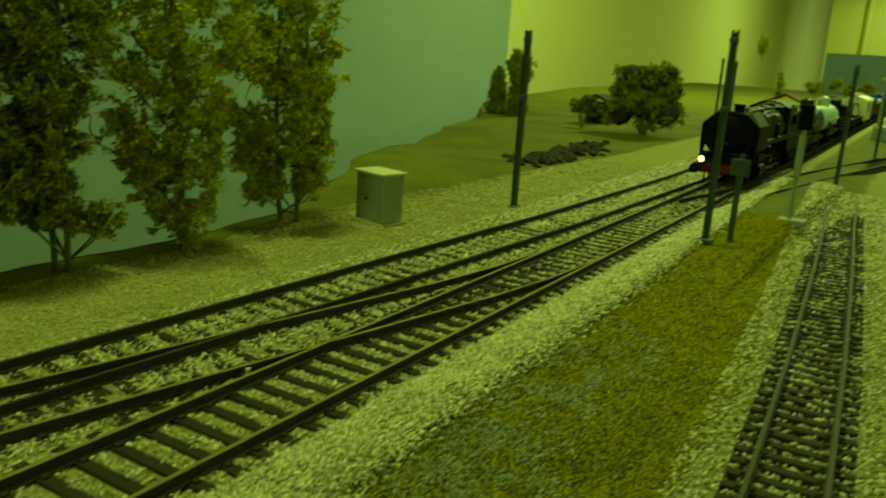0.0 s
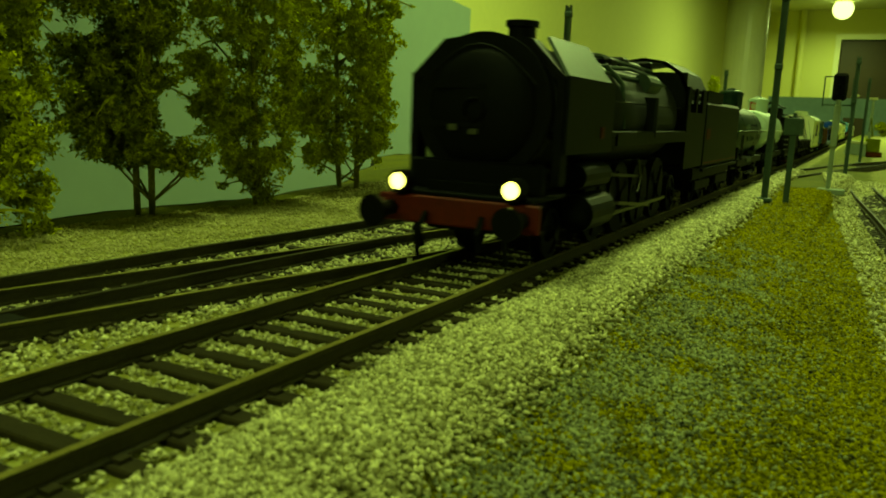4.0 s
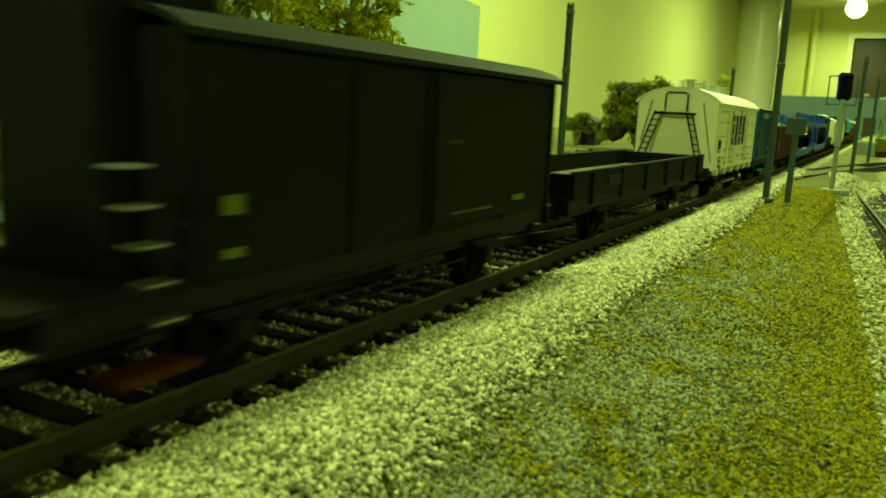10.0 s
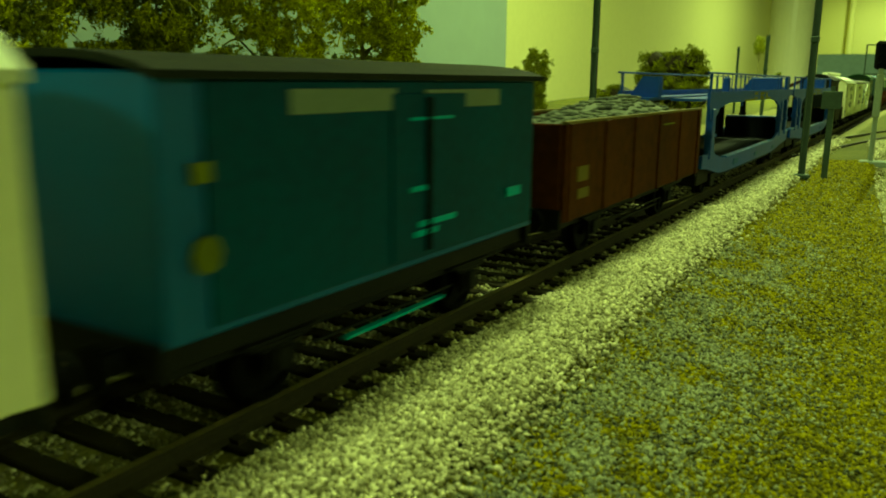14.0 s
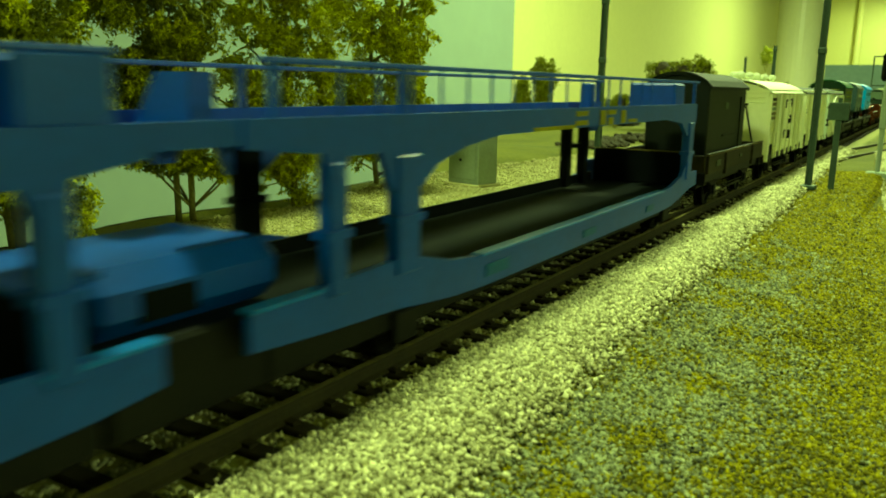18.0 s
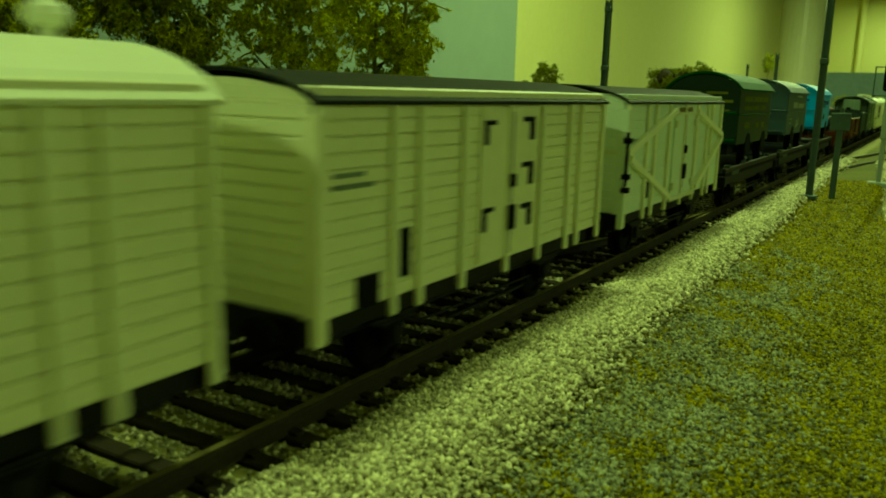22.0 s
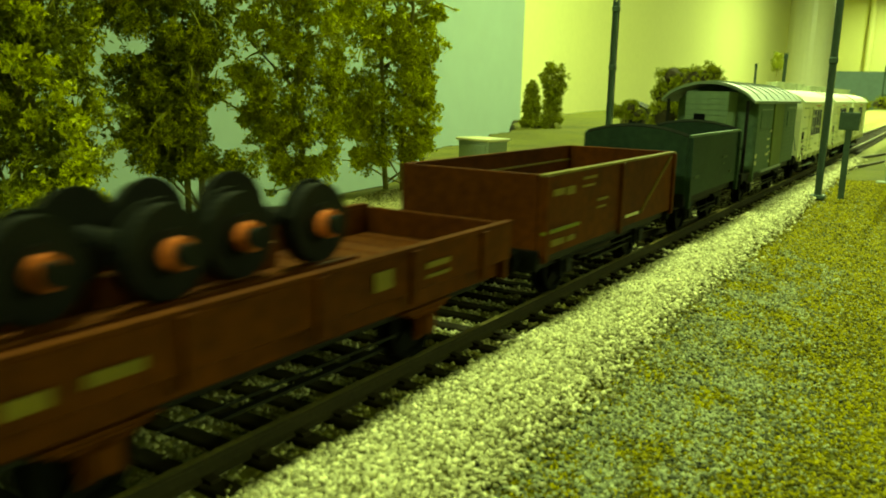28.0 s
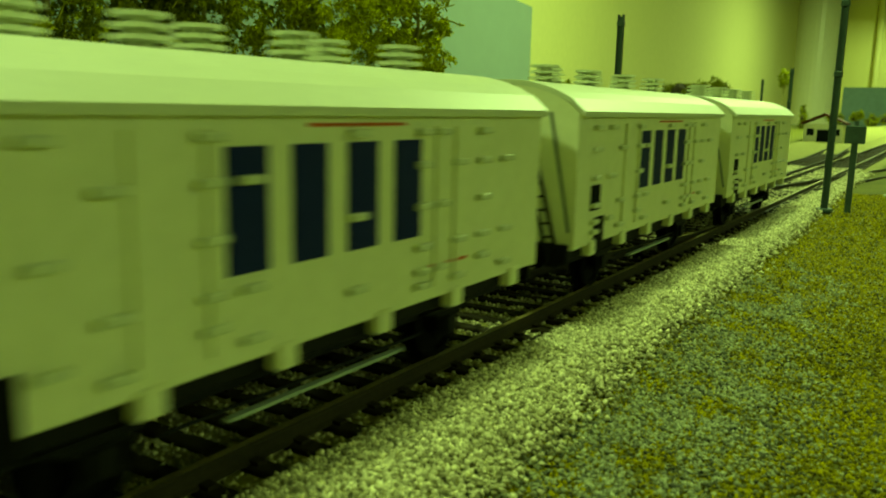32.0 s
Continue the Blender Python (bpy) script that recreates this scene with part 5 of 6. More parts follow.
part("platform", box(-1.4, 1.4, -6.0, -4.1, 1.18, 1.3, 0.02), M_BROWN, w)
for k in range(5):
    part("step", box(1.25, 1.52, -4.95 + 0.1 * k, -4.6 + 0.1 * k, 2.42 - 0.37 * k, 2.45 - 0.37 * k), M_STEEL, w, "worn metal step")
part("lower_step", box(1.15, 1.6, -5.0, -4.1, 0.45, 0.52), M_OXIDE, w)
bars(w, [(-3.7, -3.4, 1.9, 2.1), (-3.7, -3.4, 1.45, 1.55), (1.2, 2.6, 1.45, 1.49), (1.0, 1.5, 2.55, 2.6), (3.5, 4.0, 1.5, 1.6)], M_KHAKI, 1.51)

# low sided flat wagon
def low_wagon(front, back, mat, floor_mat, label, z0=1.28, z1=1.80, posts=7):
    L = back - front
    w = vehicle("low_sided_wagon", label, "goods wagon", front, back)
    underframe(w, L, mat=mat if mat is M_OXIDE else M_FRAME)
    part("deck", box(-1.42, 1.42, -L / 2, L / 2, z0 - 0.08, z0 + 0.04), floor_mat, w)
    for k in range(int(L / 0.55)):
        y = -L / 2 + 0.3 + k * 0.55
        part("deck_plank", box(-1.38, 1.38, y, y + 0.5, z0 + 0.04, z0 + 0.065), floor_mat, w)
    for s in (-1, 1):
        side = part("side", box(s * 1.47 - 0.05, s * 1.47 + 0.05, -L / 2, L / 2, z0 - 0.06, z1, 0.015), mat, w)
        part("top_rail", box(s * 1.47 - 0.07, s * 1.47 + 0.07, -L / 2, L / 2, z1, z1 + 0.05), mat, side)
        part("end_board", box(-1.42, 1.42, s * L / 2 - 0.05, s * L / 2 + 0.05, z0, z1, 0.015), mat, w)
        for k in range(posts):
            y = -L / 2 + (k + 0.5) * L / posts
            part("stake", box(s * 1.54 - 0.05, s * 1.54 + 0.05, y - 0.08, y + 0.08, z0 - 0.2, z1), mat, side)
    return w, L


w, L = low_wagon(115.1, 129.3, M_BROWN, M_DECK, "long dark brown low sided flat wagon, empty", posts=6)
bars(w, [(-4.7, -3.6, 1.4, 1.68), (0.2, 0.7, 1.42, 1.6), (0.9, 1.2, 1.45, 1.55), (3.8, 4.2, 1.4, 1.5)], M_BROWN2, 1.53)


def vents(w, ys, mat, stacked):
    for k, y in enumerate(ys):
        bm = bmesh.new()
        x = -0.35 if k % 2 else 0.1
        if stacked:
            for q in range(4):
                cyl(bm, "z", x, y, 4.32 + 0.12 * q, 0.36 - 0.02 * q, 0.05, 14)
            cyl(bm, "z", x, y, 4.45, 0.16, 0.5, 8)
        else:
            cyl(bm, "z", x, y, 4.38, 0.10, 0.2, 8)
            bmesh.ops.create_uvsphere(bm, u_segments=12, v_segments=6, radius=0.21, matrix=Matrix.Translation((x, y, 4.5)) @ Matrix.Diagonal((1, 1, 0.7, 1)))
        part("roof_vent", bm, mat, w)


def ladder(parent, x0, x1, z0, z1, y, mat, rungs=9, gap=0.3):
    bm = tube(bmesh.new(), [(x0, y, z0), (x1, y, z1)], 0.035, seg=4)
    tube(bm, [(x0 + gap, y, z0), (x1 + gap, y, z1)], 0.035, seg=4)
    for k in range(rungs):
        f = (k + 0.5) / rungs
        bx(bm, x0 + (x1 - x0) * f, x0 + (x1 - x0) * f + gap, y - 0.02, y + 0.02, z0 + (z1 - z0) * f - 0.02, z0 + (z1 - z0) * f + 0.02)
    return part("ladder", bm, mat, parent)


def cold_van(front, back, label):
    L = back - front
    w = vehicle("refrigerated_van", label, "refrigerated van", front, back)
    # Pale footboards: the light on them is put into the colour.
    underframe(w, L, boards=M_PALE)
    body = part("body", box(-1.55, 1.55, -L / 2 + 0.25, L / 2 - 0.12, 1.16, 3.80, 0.03), M_WHITE, w)
    part("roof", arc_roof(bmesh.new(), 1.66, 3.78, 0.58, 0.10, -L / 2, L / 2), M_WROOF, w)
    arc = [(-1.55 + 3.1 * k / 12, 3.74 + 0.52 * (1 - (k / 6 - 1) ** 2) ** 0.75) for k in range(13)]
    gable = part("end_wall", extrude(bmesh.new(), arc + [(1.55, 1.16), (1.08, 1.16), (0.52, 3.28), (-0.62, 3.28), (-1.12, 1.16), (-1.55, 1.16)], -L / 2 + 0.02, -L / 2 + 0.28), M_WHITE, w, "end wall with a tapered recess")
    part("end_wall", extrude(bmesh.new(), arc + [(1.55, 1.16), (-1.55, 1.16)], L / 2 - 0.15, L / 2 - 0.02), M_WHITE, w)
    part("recess_bar", box(-0.85, 0.72, -L / 2 - 0.05, -L / 2 + 0.02, 3.27, 3.36), M_BLACK, gable)
    part("hatch_frame", tube(bmesh.new(), [(-0.48, -L / 2 - 0.02, 3.4), (-0.48, -L / 2 - 0.02, 4.02), (-0.4, -L / 2 - 0.02, 4.12), (0.3, -L / 2 - 0.02, 4.12), (0.38, -L / 2 - 0.02, 4.02), (0.38, -L / 2 - 0.02, 3.4)], 0.035), M_BLACK, gable)
    ladder(gable, -1.55, -0.85, 1.3, 3.4, -L / 2 - 0.03, M_BLACK, gap=0.28)
    ladder(gable, 0.95, 0.38, 1.25, 3.3, -L / 2 - 0.03, M_FRAME, rungs=8, gap=0.22)
    part("stay", tube(bmesh.new(), [(1.45, -L / 2 - 0.03, 1.5), (0.98, -L / 2 - 0.03, 3.75)], 0.03, seg=4), M_GROOF, gable)
    part("stay", tube(bmesh.new(), [(-1.35, -L / 2 - 0.03, 2.2), (-1.0, -L / 2 - 0.03, 3.8)], 0.03, seg=4), M_GROOF, gable)
    for k in range(4):
        y = -L / 2 + 3.6 + 0.93 * k
        part("mark", box(1.55, 1.57, y, y + 0.58, 2.10, 3.38, 0.005), M_INK, body, "plain navy block of the painted mark")
    for y in (-L / 2 + 2.5, -L / 2 + 3.35, -L / 2 + 7.3, -L / 2 + 7.8):
        part("door_bar", box(1.55, 1.60, y, y + 0.07, 1.35, 3.55), M_WHITE, body)
    for k, y in enumerate((0.9, 1.7, 2.3, 3.4, 3.9, 5.6, 7.0, 7.45, 7.9, 8.6, 9.3)):
        for z in (1.42, 1.62, 1.95, 2.5, 3.05, 3.48)[k % 2::2 if k % 3 else 1]:
            part("bracket", box(1.55, 1.66, -L / 2 + y - 0.16, -L / 2 + y + 0.16, z - 0.045, z + 0.045, 0.015), M_WROOF, body)
    for k in range(6):
        y = -L / 2 + 0.9 + k * (L - 1.8) / 5
        part("sill_bracket", box(1.40, 1.60, y - 0.15, y + 0.15, 0.95, 1.25, 0.02), M_WHITE, body)
    part("chalk_board", box(1.55, 1.58, -L / 2 + 0.75, -L / 2 + 1.2, 1.85, 2.35), M_NIGHT, body, "black data panel")
    part("data_panel", box(1.55, 1.58, -L / 2 + 1.0, -L / 2 + 1.45, 1.0, 1.7), M_BLACK, body)
    bars(body, [(-0.5, 1.3, 3.56, 3.60), (1.9, 2.9, 1.62, 1.66)], M_ORANGE, 1.55)
    vents(w, [-L * 0.36 + k * L * 0.11 for k in range(7)], M_WROOF, True)
    return w


cold_van(131.0, 141.6, "white refrigerated van with navy blocks and an end ladder")

# teal van
w = vehicle("covered_van", "teal blue covered goods van with a dark flat roof", "goods van", 142.85, 150.95)
L = 8.1
underframe(w, L, boards=M_CYAN)
body = part("body", box(-1.48, 1.48, -L / 2, L / 2, 1.2, 3.80, 0.03), M_TEAL, w)
part("side_panel", box(1.48, 1.52, -L / 2 + 0.55, L / 2 - 0.1, 1.3, 3.7, 0.01), M_TEALD, body)
part("roof", arc_roof(bmesh.new(), 1.6, 3.80, 0.20, 0.08, -L / 2 - 0.1, L / 2 + 0.1), M_DROOF, w)
part("door", box(1.52, 1.55, -0.4, 1.5, 1.35, 3.55, 0.01), M_TEALD, body)
part("door_bolt", box(1.55, 1.60, 0.4, 0.5, 1.4, 3.5), M_NIGHT, body)
part("emblem", cyl(bmesh.new(), "x", 1.53, -3.55, 2.05, 0.2, 0.03, 8), M_KHAKI, body, "dull yellow emblem")
part("emblem_mark", box(1.52, 1.55, -3.70, -3.45, 2.75, 2.95), M_KHAKI, body)
bars(body, [(-2.3, -0.3, 3.35, 3.62), (0.4, 2.6, 3.35, 3.60)], M_GROOF, 1.52)
bars(body, [(0.0, 0.5, 2.25, 2.32), (0.2, 1.2, 1.75, 1.83), (0.1, 0.7, 1.62, 1.7), (2.9, 3.4, 1.85, 2.0), (0.0, 1.1, 3.2, 3.24)], M_CYAN, 1.55)

# red open wagon with a stone load
w = vehicle("open_wagon", "red brown open wagon heaped with grey stone", "goods wagon", 152.45, 163.2)
L = 10.75
underframe(w, L)
for s in (-1, 1):
    side = part("side", box(s * 1.45 - 0.05, s * 1.45 + 0.05, -L / 2, L / 2, 1.0, 2.92, 0.02), M_OXIDE, w)
    part("end", box(-1.4, 1.4, s * L / 2 - 0.05, s * L / 2 + 0.05, 1.0, 2.92, 0.02), M_OXIDE, w)
    part("top_rail", box(s * 1.45 - 0.07, s * 1.45 + 0.07, -L / 2, L / 2, 2.92, 2.97), M_TAN, side, "thin top rail, ochre on the near side")
    for k in range(6):
        y = -L / 2 + 0.3 + k * (L - 0.6) / 5
        part("rib", box(s * 1.51 - 0.03, s * 1.51 + 0.03, y - 0.16, y + 0.16, 1.0, 2.92, 0.015), M_OXIDE, side)
part("floor", box(-1.4, 1.4, -L / 2, L / 2, 1.0, 1.15), M_OXIDE, w)
bm = bmesh.new()
rng = np.random.default_rng(77)
grid = [[bm.verts.new((-1.38 + 2.76 * i / 12, -L / 2 + 0.1 + (L - 0.2) * j / 30, 2.72 + 0.52 * math.exp(-((j / 30 - 0.68) / 0.18) ** 2) * (1 - 0.8 * (i / 6 - 1) ** 2) + rng.uniform(0, 0.08))) for i in range(13)] for j in range(31)]
for j in range(30):
    for i in range(12):
        bm.faces.new((grid[j][i], grid[j][i + 1], grid[j + 1][i + 1], grid[j + 1][i]))
for _ in range(900):
    i, j = rng.integers(1, 12), rng.integers(1, 30)
    bmesh.ops.create_icosphere(bm, subdivisions=1, radius=rng.uniform(0.05, 0.11), matrix=Matrix.Translation(grid[j][i].co + Vector((rng.uniform(-.1, .1), rng.uniform(-.17, .17), 0.03))) @ Matrix.Diagonal((1.2, 1, 0.6, 1)))
load = part("stone_load", bm, M_COAL, w, "heaped grey crushed stone")
bars(w, [(-4.75, -4.15, 1.75, 2.05), (-4.7, -4.1, 1.4, 1.6)], M_TAN, 1.5)
bars(w, [(0.9, 2.3, 2.62, 2.66)], M_KHAKI, 1.5)


def girder_web(side, stations):
    """A side web drawn through stations of y, lower edge and upper edge."""
    bm, rings = bmesh.new(), []
    for y, a, b in stations:
        rings.append([bm.verts.new((side * x, y, z)) for x, z in ((1.40, a), (1.50, a), (1.50, b), (1.40, b))])
    for p, q in zip(rings, rings[1:]):
        for k in range(4):
            bm.faces.new((p[k], p[(k + 1) % 4], q[(k + 1) % 4], q[k]))
    bm.faces.new(rings[0])
    bm.faces.new(rings[-1][::-1])
    return bm


def transporter(front, back, label, joint):
    """One half of an articulated pair; joint is 1 when it is hinged at its rear end, -1 at its front end."""
    L = back - front
    w = vehicle("car_transporter", label, "car transporter", front, back)

    def at(u):
        return joint * (L / 2 - u)

    def span(u0, u1):
        return min(at(u0), at(u1)), max(at(u0), at(u1))

    d = 0.45 if joint > 0 else 0.0
    for u in (3.2, L - 2.4):
        wheelset(w, at(u), 0.42)
        for s in (-1, 1):
            part("axle_box", box(s * 1.25 - 0.1, s * 1.25 + 0.1, at(u) - 0.3, at(u) + 0.3, 0.25, 0.7, 0.03), M_FRAME, w)
    part("lower_deck", box(-1.35, 1.35, -L / 2 + 0.4, L / 2 - 0.4, 1.0, 1.1), M_NIGHT, w, "matt black lower deck")
    # Added box between the girders, there to keep the light out below.
    part("underfloor_shade_box", box(-1.25, 1.25, -L / 2 + 0.5, L / 2 - 0.5, 0.42, 1.0, 0.05), M_FRAME, w)
    part("upper_deck", bx(box(-1.35, -0.35, -L / 2 + 0.1, L / 2 - 0.1, 3.14, 3.22), 0.35, 1.35, -L / 2 + 0.1, L / 2 - 0.1, 3.14, 3.22), M_BLUE, w)
    part("raised_end", box(-1.3, 1.3, L / 2 - 1.15, L / 2 - 0.6, 1.1, 2.05, 0.04), M_NIGHT, w, "matt black raised deck end")
    if joint > 0:
        part("ramp_plate", box(-1.25, 1.25, L / 2 - 1.2, L / 2 - 0.4, 2.05, 2.12, 0.02), M_BLUE, w)
        part("hinge_body", box(-1.0, 0.95, L / 2 - 0.4, L / 2 + 2.3, 1.3, 2.02, 0.22), M_BLUE, w, "rounded blue hinge cover")
        part("hinge_slot", box(0.95, 0.97, L / 2 + 0.2, L / 2 + 0.9, 1.45, 1.75), M_NIGHT, w)
        part("hinge_frame", box(-1.2, 1.2, L / 2 - 0.4, L / 2 + 2.0, 0.40, 1.3, 0.05), M_FRAME, w)
        part("joint_plate", bx(box(-1.46, -1.38, L / 2, L / 2 + 1.1, 3.16, 3.42), 1.38, 1.46, L / 2, L / 2 + 1.1, 3.16, 3.42), M_BLUE, w)
        part("end_cover", box(-1.2, 1.2, -L / 2 + 0.4, -L / 2 + 1.8, 1.1, 1.6, 0.06), M_NIGHT, w)
    else:
        part("edge_strip", box(-1.3, 1.3, L / 2 - 1.17, L / 2 - 1.10, 2.05, 2.08), M_TAN, w, "dull tan edge strip")
    for s in (-1, 1):
        low = [(0.0, 0.98, 1.38), (1.2 - d, 0.90, 1.46), (2.7 - d, 0.84, 1.52), (3.3 - d, 0.78, 1.46), (4.2 - d, 0.70, 1.26), (5.2 - d, 0.66, 1.16),
               (L - 3.6, 0.66, 1.16), (L - 2.6, 0.70, 1.24), (L - 1.7, 0.82, 1.42), (L - 1.3, 0.90, 1.7), (L - 0.8, 0.98, 1.7), (L - 0.7, 1.0, 1.46), (L, 1.05, 1.46)]
        girder = part("lower_girder", girder_web(s, [(at(u), z0, z1) for u, z0, z1 in low]), M_BLUE, w)
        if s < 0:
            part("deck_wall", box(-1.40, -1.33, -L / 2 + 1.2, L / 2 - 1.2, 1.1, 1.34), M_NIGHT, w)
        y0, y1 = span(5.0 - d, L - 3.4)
        # Near flange lighter, far flange black: light and shade put into the colour.
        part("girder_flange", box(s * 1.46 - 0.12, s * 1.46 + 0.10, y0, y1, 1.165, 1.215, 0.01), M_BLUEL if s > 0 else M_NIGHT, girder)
        y0, y1 = span(0.0, 1.2)
        part("tip_flange", box(s * 1.44 - 0.12, s * 1.44 + 0.10, y0, y1, 1.40, 1.45, 0.01), M_BLUEL, girder)
        high = ((0.0, 3.12), (1.25 - d, 3.0), (1.3 - d, 2.7), (1.6 - d, 2.7), (1.7 - d, 2.95), (2.35 - d, 2.95), (2.6 - d, 2.45), (3.3 - d, 2.45), (3.7 - d, 2.72), (4.5 - d, 2.92), (5.6 - d, 3.04), (L - 3.4, 3.04), (L - 2.0, 2.9), (L - 1.4, 2.55), (L - 0.7, 2.55), (L - 0.5, 3.0))
        part("upper_girder", girder_web(s, [(at(u), z, 3.42) for u, z in high]), M_BLUE, w)
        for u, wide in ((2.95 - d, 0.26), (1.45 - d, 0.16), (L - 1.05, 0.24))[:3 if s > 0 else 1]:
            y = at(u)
            # Far pillar black instead of blue: the far side's shade as colour.
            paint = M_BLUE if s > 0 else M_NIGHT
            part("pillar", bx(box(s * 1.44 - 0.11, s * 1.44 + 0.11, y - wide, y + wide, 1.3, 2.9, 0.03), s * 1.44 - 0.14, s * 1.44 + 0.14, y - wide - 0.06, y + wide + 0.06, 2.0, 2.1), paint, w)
        part("guard_rail", tube(bmesh.new(), [(s * 1.44, -L / 2 + 0.3, 4.02), (s * 1.44, L / 2 - 0.3, 4.02)], 0.035, seg=5), M_BLUE, w)
        for u in (0.5, 2.9, L - 0.7):
            part("rail_post", box(s * 1.44 - 0.04, s * 1.44 + 0.04, at(u) - 0.04, at(u) + 0.04, 3.4, 4.02), M_BLUE, w)
        if joint > 0:
            y0, y1 = span(0.35, 1.2)
            part("end_plate", box(s * 1.42 - 0.06, s * 1.42 + 0.06, y0, y1, 3.4, 4.0, 0.03), M_BLUE, w)
    first = part("baluster", box(1.425, 1.455, -L / 2 + 1.6, -L / 2 + 1.63, 3.4, 4.02), M_BLUE, w)
    for k in range(1, 17):
        again(first, 0, 0.75 * k, 0)
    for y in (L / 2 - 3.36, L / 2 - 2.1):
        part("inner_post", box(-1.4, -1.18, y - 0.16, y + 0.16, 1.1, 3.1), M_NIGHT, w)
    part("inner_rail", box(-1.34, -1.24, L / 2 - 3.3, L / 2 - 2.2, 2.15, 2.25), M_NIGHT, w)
    for y0, wide, z0, z1 in ((-9.7, 0.62, 3.26, 3.36), (-9.7, 0.62, 3.08, 3.18), (-8.4, 0.35, 3.06, 3.36), (-7.95, 0.5, 3.26, 3.36), (-7.9, 0.3, 3.05, 3.2), (-7.1, 0.3, 3.06, 3.34), (-6.6, 0.6, 3.06, 3.14), (-11.6, 1.9, 3.04, 3.11)):
        part("letter_block", box(1.50, 1.52, L / 2 + y0, L / 2 + y0 + wide, z0, z1), M_OCHRE, w, "faded yellow painted lettering")
    part("wheel_stop", extrude(bmesh.new(), [(-1.25, 3.22), (-0.25, 3.22), (-0.25, 3.9), (-0.8, 3.9)], -L / 2 + 0.85, -L / 2 + 1.25), M_BLUE, w)
    part("wheel_stop", box(-0.1, 1.2, L / 2 - 1.8, L / 2 - 0.8, 3.22, 3.98, 0.06), M_BLUE, w)
    part("wheel_stop", box(-1.2, -0.9, L / 2 - 2.75, L / 2 - 2.4, 3.22, 3.95, 0.04), M_BLUE, w)
    bars(w, [(-4.0, -3.2, 0.8, 1.0), (0.2, 0.9, 0.8, 0.95), (4.4, 5.0, 0.8, 0.95)], M_TEAL, 1.5)
    return w


transporter(163.7, 181.4, "blue double deck car transporter half, empty, hinged behind", 1)
transporter(182.5, 200.9, "blue double deck car transporter half, empty, hinged in front", -1)

# brown low sided wagon with a dark container and a yellow crate
w, L = low_wagon(202.3, 211.4, M_BROWN2, M_BROWN2, "brown low sided wagon carrying a dark container and a compressor", posts=2)
bars(w, [(-3.6, -3.0, 1.42, 1.6), (0.0, 0.35, 1.5, 1.6)], M_WEAR, 1.53)
part("edge_strip", box(1.40, 1.54, -L / 2, L / 2, 1.80, 1.83), M_TAN, w, "thin tan edge strip")
cont = part("container", box(-0.72, 1.28, -4.10, 1.55, 1.36, 3.95, 0.04), M_CONT, w, "dark furniture container with a rounded roof")
bm = arc_roof(bmesh.new(), 1.08, 3.93, 0.46, 0.10, -4.22, 1.62)
bmesh.ops.translate(bm, verts=bm.verts, vec=(0.28, 0, 0))
part("container_roof", bm, M_DROOF, cont)
for y in (-4.10, 1.45):
    part("container_end", extrude(bmesh.new(), [(-0.72 + 2.0 * k / 12, 3.9 + 0.38 * (1 - (k / 6 - 1) ** 2) ** 0.75) for k in range(13)], y, y + 0.1), M_CONT, cont)
bars(cont, [(-1.8, -1.35, 3.2, 3.42)], M_WEAR, 1.28)
part("latch_bar", box(1.28, 1.32, -2.0, -0.2, 2.3, 2.36), M_FRAME, cont)
part("latch_bar", box(1.28, 1.32, 0.6, 0.66, 1.6, 3.6), M_FRAME, cont)
comp = part("compressor", cyl(bmesh.new(), "x", -0.30, 2.50, 2.52, 0.82, 1.8, 28), M_YELLOW, w, "bright yellow barrel shaped compressor")
for k in range(5):
    part("louvre", box(0.60, 0.62, 2.1, 2.95, 1.98 + 0.2 * k, 2.03 + 0.2 * k), M_KHAKI, comp)
part("hood", box(-1.0, 0.5, 1.70, 2.55, 2.9, 3.70, 0.1), M_YELLOW, comp)
part("frame", box(-1.1, 0.6, 1.7, 3.3, 1.34, 1.72, 0.04), M_YELLOW, comp)
part("tow_eye", cyl(bmesh.new(), "x", 0.6, 3.2, 1.75, 0.2, 0.2, 14), M_YELLOW, comp)


